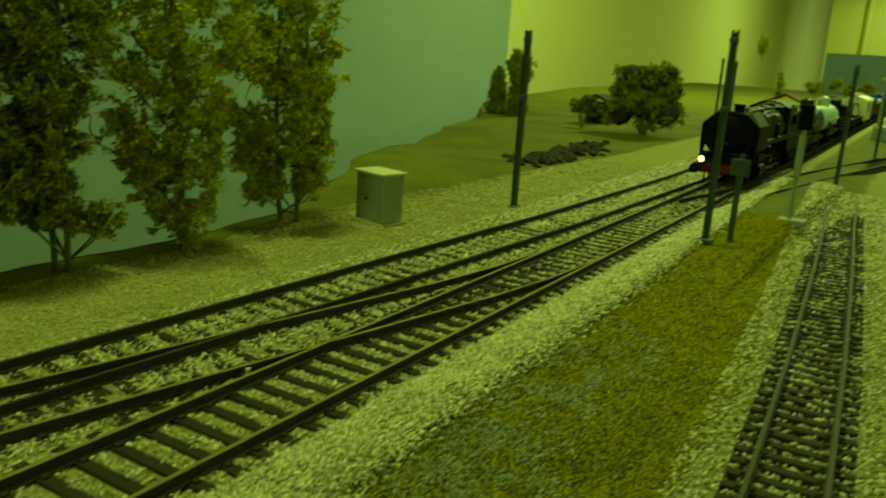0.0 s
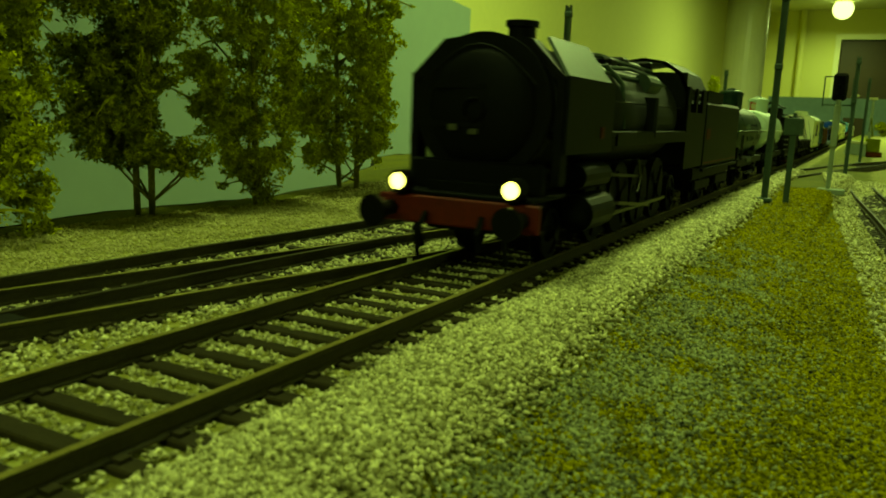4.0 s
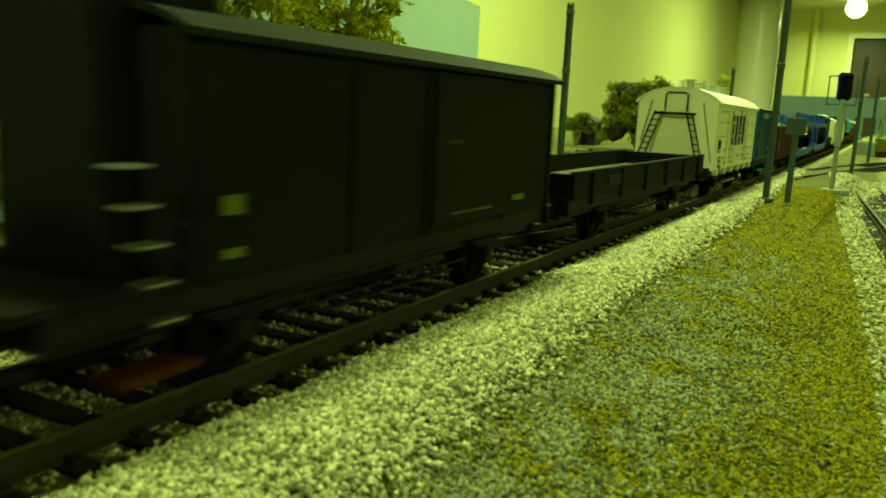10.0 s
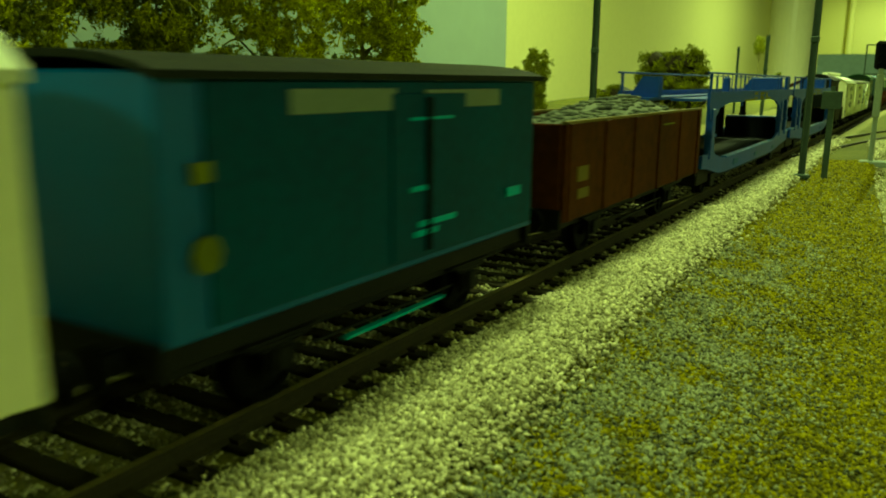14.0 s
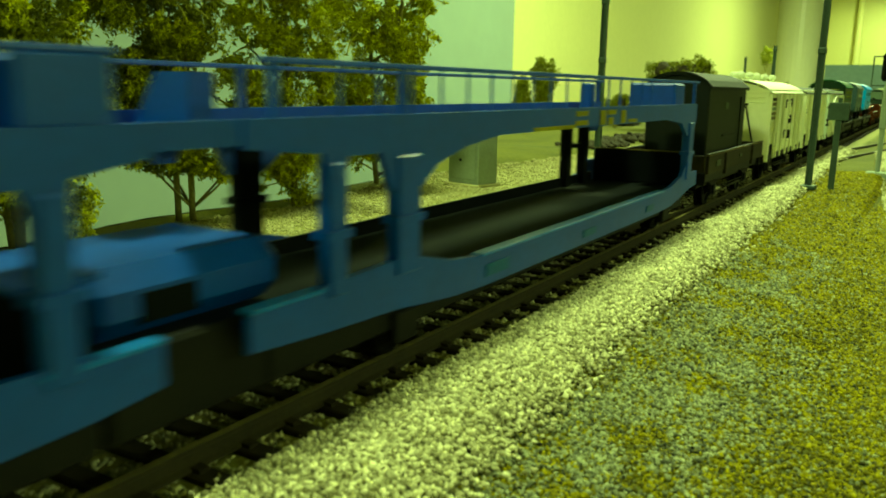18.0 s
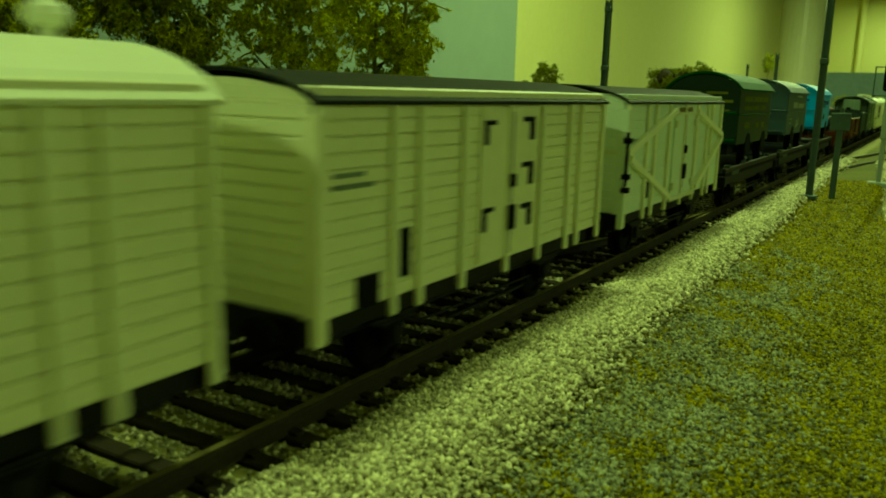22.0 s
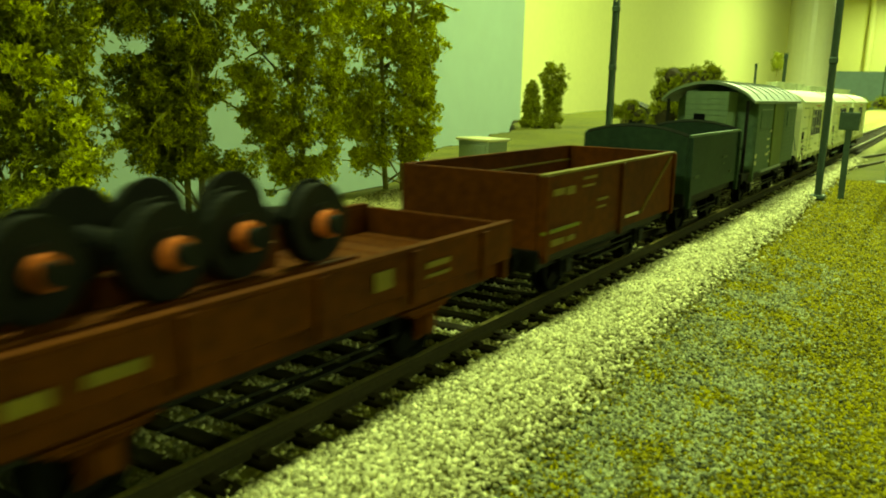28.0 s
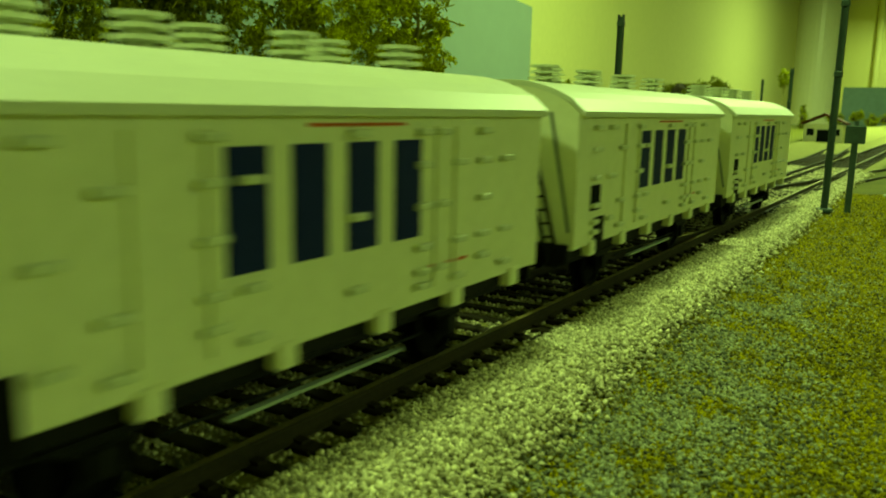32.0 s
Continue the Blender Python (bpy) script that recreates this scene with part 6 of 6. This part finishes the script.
def planked_van(front, back, label, roof_mat, rounded, braces=False, recess=False):
    paint = M_COOLW if braces else M_WHITE
    L = back - front
    w = vehicle("planked_van", label, "goods van", front, back)
    underframe(w, L)
    rise = 0.55 if rounded else 0.36
    body = part("body", box(-1.44, 1.44, -L / 2 + 0.06, L / 2 - 0.06, 1.18, 3.78), paint, w)
    part("roof", arc_roof(bmesh.new(), 1.58, 3.76, rise, 0.05, -L / 2 - 0.1, L / 2 + 0.1), roof_mat, w)
    n = 13
    first = part("plank", box(1.44, 1.49, -L / 2 + 0.05, L / 2 - 0.05, 1.20, 1.393 if braces else 1.385, 0.010 if braces else 0.024), paint, body)
    for k in range(1, n + 1):
        again(first, 0, 0, 0.195 * k)
    endp = part("plank", box(-1.44, 1.44, -L / 2 - 0.01, -L / 2 + 0.06, 1.20, 1.393 if braces else 1.385, 0.010 if braces else 0.024), paint, body)
    for k in range(1, n + 1):
        if not (recess and k < 10):
            again(endp, 0, 0, 0.195 * k)
    gable = [(-1.44 + 2.88 * k / 12, 3.72 + (rise - 0.08) * (1 - (k / 6 - 1) ** 2) ** 0.75) for k in range(13)]
    for y in (-L / 2, L / 2 - 0.1):
        part("gable", extrude(bmesh.new(), gable, y, y + 0.1), paint, body)
    if recess:
        for k, m in enumerate((M_DROOF, M_TAN, M_GROOF, M_TAN, M_TAN)):
            part("faded_panel", box(1.49, 1.52, -L / 2 + 0.25, -L / 2 + 1.4, 3.42 - 0.195 * k, 3.55 - 0.195 * k), m, body, "faded painted panel strip")
        part("end_panel", extrude(bmesh.new(), [(-1.44, 1.2), (-0.98, 1.2), (-0.62, 3.25), (-0.62, 3.3), (-1.44, 3.3)], -L / 2 - 0.08, -L / 2 + 0.06), paint, body)
        part("end_panel", extrude(bmesh.new(), [(1.44, 1.2), (0.98, 1.2), (0.52, 3.25), (0.52, 3.3), (1.44, 3.3)], -L / 2 - 0.08, -L / 2 + 0.06), paint, body)
        part("recess_bar", box(-0.75, 0.65, -L / 2 - 0.14, -L / 2 - 0.06, 3.24, 3.32), M_FRAME, body)
        ladder(body, -1.45, -0.95, 1.3, 3.2, -L / 2 - 0.12, M_FRAME, 7, 0.3)
        part("stay", tube(bmesh.new(), [(1.05, -L / 2 - 0.12, 1.2), (0.55, -L / 2 - 0.12, 3.25)], 0.04, seg=4), M_FRAME, body)
    for k, f in enumerate((0.0, 0.16, 0.23, 0.36, 0.52, 0.66, 0.80, 0.86, 0.985)):
        y = -L / 2 + f * L
        part("post", box(1.49, 1.57, y, y + 0.13, 0.98, 3.72, 0.015), M_POST, body)
    part("corner_post", box(1.30, 1.57, -L / 2 - 0.06, -L / 2 + 0.12, 0.92, 3.6, 0.015), paint, body)
    door = part("door", box(1.49, 1.53, -0.7, 1.3, 1.25, 3.65), paint, body)
    if not braces:
        for z in (1.9, 2.6, 3.35):
            part("door_latch", bx(box(1.53, 1.57, 0.98, 1.10, z - 0.22, z + 0.16), 1.53, 1.57, 0.72, 0.98, z + 0.08, z + 0.16), M_NIGHT, door)
        for z in (2.0, 3.35):
            part("door_hinge", bx(box(1.53, 1.57, -0.62, -0.54, z - 0.25, z + 0.12), 1.53, 1.57, -0.54, -0.30, z + 0.05, z + 0.12), M_NIGHT, door)
    else:
        for z in (1.55, 3.2):
            part("door_hinge", box(1.53, 1.60, -0.74, -0.56, z - 0.1, z + 0.1, 0.02), M_WROOF, door)
            part("door_hinge", box(1.53, 1.60, 1.16, 1.32, z - 0.1, z + 0.1, 0.02), M_WROOF, door)
        part("door_rail", box(1.53, 1.58, -0.7, 1.3, 3.42, 3.48), M_WROOF, door)
        part("door_plate", box(1.53, 1.54, -0.4, 0.9, 3.5, 3.62), M_TAN, door, "faded pink brown plate")
        for z in (1.75, 2.05, 2.85):
            part("corner_step", box(1.5, 1.66, -L / 2 - 0.12, -L / 2 + 0.06, z, z + 0.12), M_NIGHT, body)
        part("corner_handle", tube(bmesh.new(), [(1.6, -L / 2 - 0.1, 1.9), (1.6, -L / 2 - 0.1, 3.1)], 0.035, seg=5), M_NIGHT, body)
    part("door_gap", bx(bx(box(1.53, 1.57, 0.22, 0.32, 1.3, 3.6), 1.57, 1.63, 0.18, 0.36, 1.7, 2.1), 1.57, 1.63, 0.2, 0.34, 2.4, 2.6), M_NIGHT, door, "dark door bar with its catches")
    if not braces:
        part("data_panel", box(1.49, 1.53, -L / 2 + 0.75, -L / 2 + 1.2, 1.2, 1.6), M_NIGHT, body)
    part("data_panel", box(1.49, 1.53, -L / 2 + 1.7, -L / 2 + 1.9, 1.45, 2.1), M_NIGHT, body)
    bars(body, [(-L / 2 + 0.3, -L / 2 + 0.9, 2.86, 2.92), (-L / 2 + 0.3, -L / 2 + 1.1, 2.72, 2.78)], M_GROOF, 1.49)
    if braces:
        for pts in (((-L / 2, 2.62), (-0.85, 3.55)), ((-L / 2 + 0.2, 2.50), (-1.0, 1.30)), ((1.6, 1.35), (L / 2, 2.65)), ((1.4, 3.5), (L / 2, 2.75))):
            part("brace", tube(bmesh.new(), [(1.56, *pts[0]), (1.56, *pts[1])], 0.10, seg=4), M_POST, body, "raised diagonal brace")
        part("waist_rail", box(-1.44, 1.5, -L / 2 - 0.06, -L / 2, 2.58, 2.68), M_WROOF, body)
        bm = tube(bmesh.new(), [(0.35 + 0.22 * math.cos(k * 0.524), -L / 2 - 0.03, 3.3 + 0.22 * math.sin(k * 0.524)) for k in range(13)], 0.03, seg=4)
        part("roundel", bm, M_FRAME, body)
        part("door_threshold", box(1.5, 1.62, -1.0, 1.5, 1.18, 1.28), M_WROOF, body)
    return w


w = planked_van(212.4, 221.4, "white planked van with mushroom vents on its roof", M_WROOF, True, recess=True)
vents(w, [-3.9, -3.0, -2.0, -1.2, -0.4, 0.6, 1.6, 2.4, 3.8], M_WROOF, False)
planked_van(222.9, 231.9, "white planked van with a black roof", M_DROOF, False)
planked_van(233.4, 242.5, "white planked van with raised diagonal braces", M_DROOF, False, braces=True)


def trailer_wagon(front, back, mat, label, words, lab_mat, roof_mat):
    mid = (front + back) / 2
    L = 10.2
    w = vehicle("flat_wagon", "dark flat wagon carrying a road trailer", "goods wagon", mid - L / 2, mid + L / 2)
    underframe(w, L)
    part("deck", box(-1.42, 1.42, -L / 2, L / 2, 1.22, 1.36, 0.02), M_NIGHT, w)
    for s in (-1, 1):
        part("side_rail", box(s * 1.36 - 0.07, s * 1.36 + 0.07, -L / 2, L / 2, 1.36, 1.52, 0.02), M_BROWN2, w)
        part("wheel_chock", box(s * 1.14 - 0.14, s * 1.14 + 0.14, -0.4, -0.15, 1.36, 1.6, 0.04), M_NIGHT, w)
    part("side_panel", box(1.42, 1.44, -L / 2 + 1.0, -L / 2 + 2.2, 1.24, 1.36), M_WEAR, w)
    for y in (-L / 2 + 0.6, -L / 2 + 3.3, L / 2 - 2.0):
        part("lashing_ring", cyl(bmesh.new(), "z", 1.34, y, 1.56, 0.10, 0.1, 8), M_WEAR, w)
    t = vehicle("road_trailer", label, "road trailer", front, back)
    l = back - front
    h = l / 2
    body = part("body", box(-1.28, 1.28, -h, h, 2.22, 4.26, 0.05), mat, t)
    part("roof", arc_roof(bmesh.new(), 1.38, 4.24, 0.60, 0.08, -h - 0.08, h + 0.08), roof_mat, body)
    gable = [(-1.28 + 2.56 * k / 12, 4.2 + 0.52 * (1 - (k / 6 - 1) ** 2) ** 0.75) for k in range(13)]
    for y in (-h - 0.02, h - 0.08):
        part("gable", extrude(bmesh.new(), gable, y, y + 0.1), mat, body)
    part("waist_moulding", box(1.28, 1.34, -h, h, 3.28, 3.34, 0.01), roof_mat, body)
    for z in (2.36, 2.28 if l < 6 else 3.34):
        part("end_moulding", box(-1.2, 1.2, -h - 0.07, -h, z, z + 0.07, 0.01), roof_mat, body)
    part("chassis", box(-0.9, 0.9, -h + 0.4, h - 0.3, 1.85, 2.22), M_FRAME, t)
    for y in (-h + 2.05, h - 1.1):
        part("wheel_arch", cyl(bmesh.new(), "x", 1.27, y, 2.16, 0.46, 0.06, 22), M_NIGHT, body)
        for s in (-1, 1):
            wh = part("wheel", cyl(bmesh.new(), "x", s * 1.14, y, 1.86, 0.46, 0.26, 20), M_NIGHT, t, "black rubber tyre")
            part("hub", cyl(bmesh.new(), "x", s * 1.28, y, 1.86, 0.24, 0.03, 14), M_PALE, wh)
    part("drawbar", bx(box(-0.1, 0.1, -h - 0.7, -h + 0.5, 1.9, 2.0), -0.3, 0.3, -h - 0.8, -h - 0.7, 1.5, 2.05), M_FRAME, t)
    for b in words:
        if len(b) == 4:
            n = max(2, int((b[1] - b[0]) / 0.2))
            wide = (b[1] - b[0]) / n
            bars(body, [(b[0] + k * wide, b[0] + (k + 0.62) * wide, b[2] + 0.1 * (b[3] - b[2]), b[3] - 0.1 * (b[3] - b[2])) for k in range(n)], lab_mat, 1.28)
    for b in words:
        if len(b) == 5:
            part("lettering", box(b[0], b[1], -h - 0.07, -h - 0.05, b[2] + 0.03, b[3] - 0.03), lab_mat, body)
    return t


trailer_wagon(246.3, 252.55, M_GREEN, "bottle green road trailer with cream lettering", [(-2.2, -0.8, 3.75, 4.0), (-0.5, 1.2, 3.75, 4.0), (1.4, 2.4, 3.75, 4.0), (-2.2, -0.9, 3.45, 3.65), (-0.7, 0.6, 3.45, 3.65), (1.0, 2.0, 3.45, 3.65), (-1.9, -1.0, 2.75, 3.05), (0.2, 0.8, 2.75, 3.0), (1.4, 2.0, 2.75, 3.0), (-0.8, -0.1, 4.0, 4.15, 0), (0.1, 0.85, 4.0, 4.15, 0), (-1.1, -0.4, 3.72, 3.86, 0), (0.1, 1.05, 3.70, 3.86, 0), (-1.1, -0.7, 3.4, 3.52, 0), (-0.3, 0.2, 3.4, 3.52, 0), (0.5, 0.95, 3.4, 3.52, 0)], M_KHAKI, M_GREENR)
trailer_wagon(257.25, 263.55, M_SLATE, "slate grey road trailer with pale lettering", [(-1.4, 0.0, 3.45, 3.8), (0.25, 2.1, 3.45, 3.75), (-0.3, 1.3, 4.0, 4.12), (-0.1, 0.2, 2.45, 2.95), (0.4, 0.6, 2.55, 3.05), (-2.3, -1.5, 2.95, 3.0), (-2.3, -1.6, 2.75, 2.8)], M_PALE, M_SLATE)
trailer_wagon(267.9, 274.4, M_SKYB, "light blue road trailer with dark lettering", [(-2.3, -1.6, 3.6, 3.9), (-1.2, -0.5, 3.6, 3.9), (0.0, 0.3, 3.4, 3.95), (0.6, 0.9, 3.4, 3.95), (1.3, 2.4, 3.6, 3.9), (0.2, 0.9, 2.7, 3.1), (-0.9, -0.1, 3.82, 3.98, 0), (0.15, 0.85, 3.82, 3.98, 0), (-0.6, -0.2, 3.42, 3.56, 0), (0.1, 0.4, 3.42, 3.56, 0)], M_INK, M_SKYB)

# red low wagon with loose wheelsets
w, L = low_wagon(278.1, 287.65, M_OXIDE, M_OXIDE, "red low sided wagon carrying loose wheelsets", posts=5)
bars(w, [(-3.8, -3.3, 1.35, 1.5), (-3.0, -2.4, 1.4, 1.52), (1.0, 1.4, 1.4, 1.65), (2.2, 2.8, 1.5, 1.58), (2.2, 2.8, 1.36, 1.41)], M_TAN, 1.53)
for s in (-1, 1):
    part("cradle", box(s * 0.74 - 0.1, s * 0.74 + 0.1, -4.4, 1.6, 1.34, 1.72, 0.02), M_OXIDE, w)
for y, x in ((-3.70, 0.06), (-2.80, -0.2), (-1.55, 0.04), (-0.45, -0.1), (0.80, 0.0)):
    load = part("loose_wheelset", cyl(bmesh.new(), "x", 0, 0, 0, 0.12, 2.3, 10), M_FRAME, w, "dark loose wheelset")
    load.location = (x * CM, y * CM, 2.25 * CM)
    for s in (-1, 1):
        bm = cyl(bmesh.new(), "x", s * 0.78, 0, 0, 0.49, 0.18, 26)
        cyl(bm, "x", s * 0.68, 0, 0, 0.54, 0.05, 26)
        cyl(bm, "x", s * 0.88, 0, 0, 0.25, 0.06, 18)
        part("wheel", bm, M_FRAME, load)
        part("axle_end", cyl(bmesh.new(), "x", s * 0.96, 0, 0, 0.17, 0.18, 14), M_ORANGE, load, "orange axle end")

# red open wagon, empty
w = vehicle("open_wagon", "red brown open wagon with worn yellow lettering, empty", "goods wagon", 288.9, 296.85)
L = 7.95
underframe(w, L, z=1.1)
for s in (-1, 1):
    side = part("side", box(s * 1.45 - 0.05, s * 1.45 + 0.05, -L / 2, L / 2, 1.0, 2.46, 0.015), M_OXIDE, w)
    part("top_rail", box(s * 1.45 - 0.08, s * 1.45 + 0.08, -L / 2, L / 2, 2.46, 2.50), M_TAN if s > 0 else M_OXIDE, side, "thin top rail, ochre on the near side")
    part("end", box(-1.4, 1.4, s * L / 2 - 0.05, s * L / 2 + 0.05, 1.0, 2.5, 0.015), M_OXIDE, w)
    for z in (1.75, 2.1):
        part("inner_rail", box(s * 1.38 - 0.03, s * 1.38 + 0.03, -L / 2 + 0.1, L / 2 - 0.1, z, z + 0.04), M_TAN, side)
    for k in range(3):
        y = -L / 2 + 0.1 + k * (L - 0.2) / 2
        part("post", box(s * 1.52 - 0.05, s * 1.52 + 0.05, y - 0.07, y + 0.07, 0.9, 2.46, 0.01), M_OXIDE, side)
part("floor", box(-1.4, 1.4, -L / 2, L / 2, 1.0, 1.12), M_OXIDE, w)
part("brace", tube(bmesh.new(), [(1.52, 1.4, 1.2), (1.52, 3.6, 2.4)], 0.03, seg=4), M_TAN, w)
part("ledge", box(1.46, 1.56, -L / 2, -L / 2 + 1.6, 1.42, 1.47), M_KHAKI, w)
bars(w, [(-3.6, -3.1, 2.08, 2.2), (-3.0, -2.6, 2.05, 2.2), (-2.2, -1.5, 2.27, 2.32), (-2.2, -1.6, 2.12, 2.16), (-1.4, -0.8, 1.77, 1.82), (-1.4, -0.9, 1.62, 1.66), (-3.6, -3.0, 1.15, 1.27), (-2.9, -2.5, 1.15, 1.25)], M_TAN, 1.5)
bars(w, [(0.4, 1.3, 1.2, 1.26)], M_CREAM, 1.5)

# grey green open wagon
w = vehicle("open_wagon", "grey green open wagon with raised ends, empty", "goods wagon", 298.25, 304.4)
L = 6.15
underframe(w, L)
arc = [(-1.45 + 2.9 * k / 12, 2.80 + 0.24 * (1 - (k / 6 - 1) ** 2)) for k in range(13)]
for s in (-1, 1):
    side = part("side", box(s * 1.45 - 0.05, s * 1.45 + 0.05, -L / 2, L / 2, 1.15, 2.80, 0.015), M_DGREEN, w)
    # Rail lighter than the sides: a lit top edge put into the colour.
    part("top_rail", box(s * 1.45 - 0.09, s * 1.45 + 0.09, -L / 2, L / 2, 2.80, 2.86), M_GVAN, side)
    end = part("end", extrude(bmesh.new(), arc + [(1.45, 1.15), (-1.45, 1.15)], s * L / 2 - 0.06, s * L / 2 + 0.06), M_DGREEN, w)
    part("end_rim", tube(bmesh.new(), [(x, s * L / 2, z + 0.03) for x, z in arc], 0.07, seg=5), M_DROOF, end)
    for k in range(2):
        y = -L / 2 + 0.12 + k * (L - 0.24)
        part("post", box(s * 1.53 - 0.06, s * 1.53 + 0.06, y - 0.09, y + 0.09, 0.85, 2.80, 0.01), M_DGREEN, side)
part("floor", box(-1.4, 1.4, -L / 2, L / 2, 1.15, 1.25), M_NIGHT, w)
bars(w, [(-2.4, -1.9, 1.62, 1.70), (0.9, 1.5, 2.02, 2.08), (0.9, 1.2, 1.82, 1.87), (1.9, 2.3, 1.5, 1.56)], M_WEAR, 1.5)

# grey van with an open brake platform
w = vehicle("brake_van", "grey green planked van with an open end platform", "goods van", 305.7, 316.05)
L = 10.35
underframe(w, L)
body = part("body", box(-1.45, 1.45, -L / 2 + 1.6, L / 2 - 0.05, 1.15, 3.80, 0.02), M_GVAN, w)
first = part("plank", box(1.45, 1.495, -L / 2 + 1.6, L / 2 - 0.05, 1.18, 1.363, 0.008), M_GVAN, body)
for k in range(1, 14):
    again(first, 0, 0, 0.19 * k)
part("roof", arc_roof(bmesh.new(), 1.64, 3.80, 0.66, 0.10, -L / 2, L / 2 + 0.05), M_GROOF, w)
for k in range(7):
    y = -L / 2 + 1.2 + k * 1.35
    part("roof_rib", tube(bmesh.new(), [(-1.60 + 3.2 * q / 12, y, 3.84 + 0.65 * (1 - (q / 6 - 1) ** 2) ** 0.75) for q in range(13)], 0.03, seg=4), M_GROOF, w)
gable = [(-1.45 + 2.9 * k / 12, 3.76 + 0.58 * (1 - (k / 6 - 1) ** 2) ** 0.75) for k in range(13)]
part("gable", extrude(bmesh.new(), gable, -L / 2 + 1.6, -L / 2 + 1.7), M_GVAN, body)
part("gable", extrude(bmesh.new(), gable, L / 2 - 0.15, L / 2 - 0.05), M_GVAN, body)
box_end = part("cabin", box(-0.78, 0.72, -L / 2 + 0.15, -L / 2 + 1.6, 1.2, 4.1, 0.02), M_CABIN, w, "grey green brakeman's cabin")
first = part("plank", box(-0.78, 0.72, -L / 2 + 0.12, -L / 2 + 0.15, 1.25, 1.42, 0.008), M_CABIN, box_end)
for k in range(1, 14):
    again(first, 0, 0, 0.2 * k)
part("cabin_window", box(-0.45, -0.05, -L / 2 + 0.09, -L / 2 + 0.14, 2.85, 3.30), M_NIGHT, box_end)
part("platform", box(-1.4, 1.4, -L / 2, -L / 2 + 1.6, 1.1, 1.22), M_FRAME, w)
for x in (-1.4, 1.4):
    part("platform_post", box(x - 0.05, x + 0.05, -L / 2 + 0.05, -L / 2 + 0.15, 1.2, 3.8), M_FRAME, w)
part("platform_rail", box(-1.4, 1.4, -L / 2 + 0.03, -L / 2 + 0.09, 2.1, 2.16), M_FRAME, w)
part("corner_board", box(1.36, 1.5, -L / 2 + 1.55, -L / 2 + 1.75, 0.85, 3.75, 0.01), M_GVAN, body)
part("door", box(1.495, 1.56, -0.6, 1.5, 1.2, 3.72, 0.02), M_OLIVE, body, "pale olive sliding door")
part("door_track", box(1.495, 1.60, -2.6, 1.7, 1.12, 1.2), M_GROOF, body)
part("door_track", box(1.495, 1.58, -0.7, 1.6, 3.72, 3.78), M_CREAM, body)
part("waybill_rail", box(1.495, 1.55, -L / 2 + 2.0, -L / 2 + 4.2, 3.46, 3.5), M_GROOF, body)
part("waybill_rail", box(1.495, 1.55, 2.6, 4.6, 3.5, 3.54), M_GROOF, body)
bars(body, [(-L / 2 + 1.62, -L / 2 + 1.9, 1.7, 1.85), (-L / 2 + 1.62, -L / 2 + 1.9, 1.45, 1.6), (-1.4, -1.0, 2.3, 2.38), (-1.4, -1.0, 2.0, 2.08), (-1.5, -1.0, 1.7, 1.8), (-0.9, -0.55, 1.8, 1.86), (-0.9, -0.55, 2.6, 2.68), (-0.9, -0.5, 1.4, 1.5)], M_CREAM, 1.495)
for y0 in (-L / 2 + 2.1, 2.7):
    part("shutter", box(1.49, 1.53, y0, y0 + 1.9, 2.75, 3.4, 0.02), M_GVAN, body)

for f, b in ((317.25, 327.85), (329.45, 340.05), (341.5, 352.1)):
    cold_van(f, b, "white refrigerated van with navy blocks and an end ladder")


# ---- what moves ----
def travelled(t):
    return lerp([(a, b) for a, b in SPEED], t)


def motions():
    times = [t for t, _ in SPEED]
    for ob, middle in TRAIN:
        walk(ob, [(t, pose(0, (middle - travelled(t)) * CM, 0)) for t in times])
    place = dict(TRAIN)
    for ob, owner, y, r in WHEELS:
        home = place[owner] + y
        step = r * 1.15 / 9.85
        t0 = max(0.0, (home - 48) / 9.85)
        t1 = min(32.0, (home + 3) / 9.85)
        rows, t, k = [], t0, 0
        while t < t1 - 0.02:
            rows.append((t, k))
            t, k = t + step, k + 1
        rows.append((max(t, t0 + 0.1), k))
        if rows[0][0] > 0.1:
            rows.insert(0, (0.0, 0))
        if rows[-1][0] < 31.9:
            rows.append((32.0, rows[-1][1]))
        walk(ob, [(t, pose(0, y * CM, r * CM, 66 * k)) for t, k in rows])


motions()
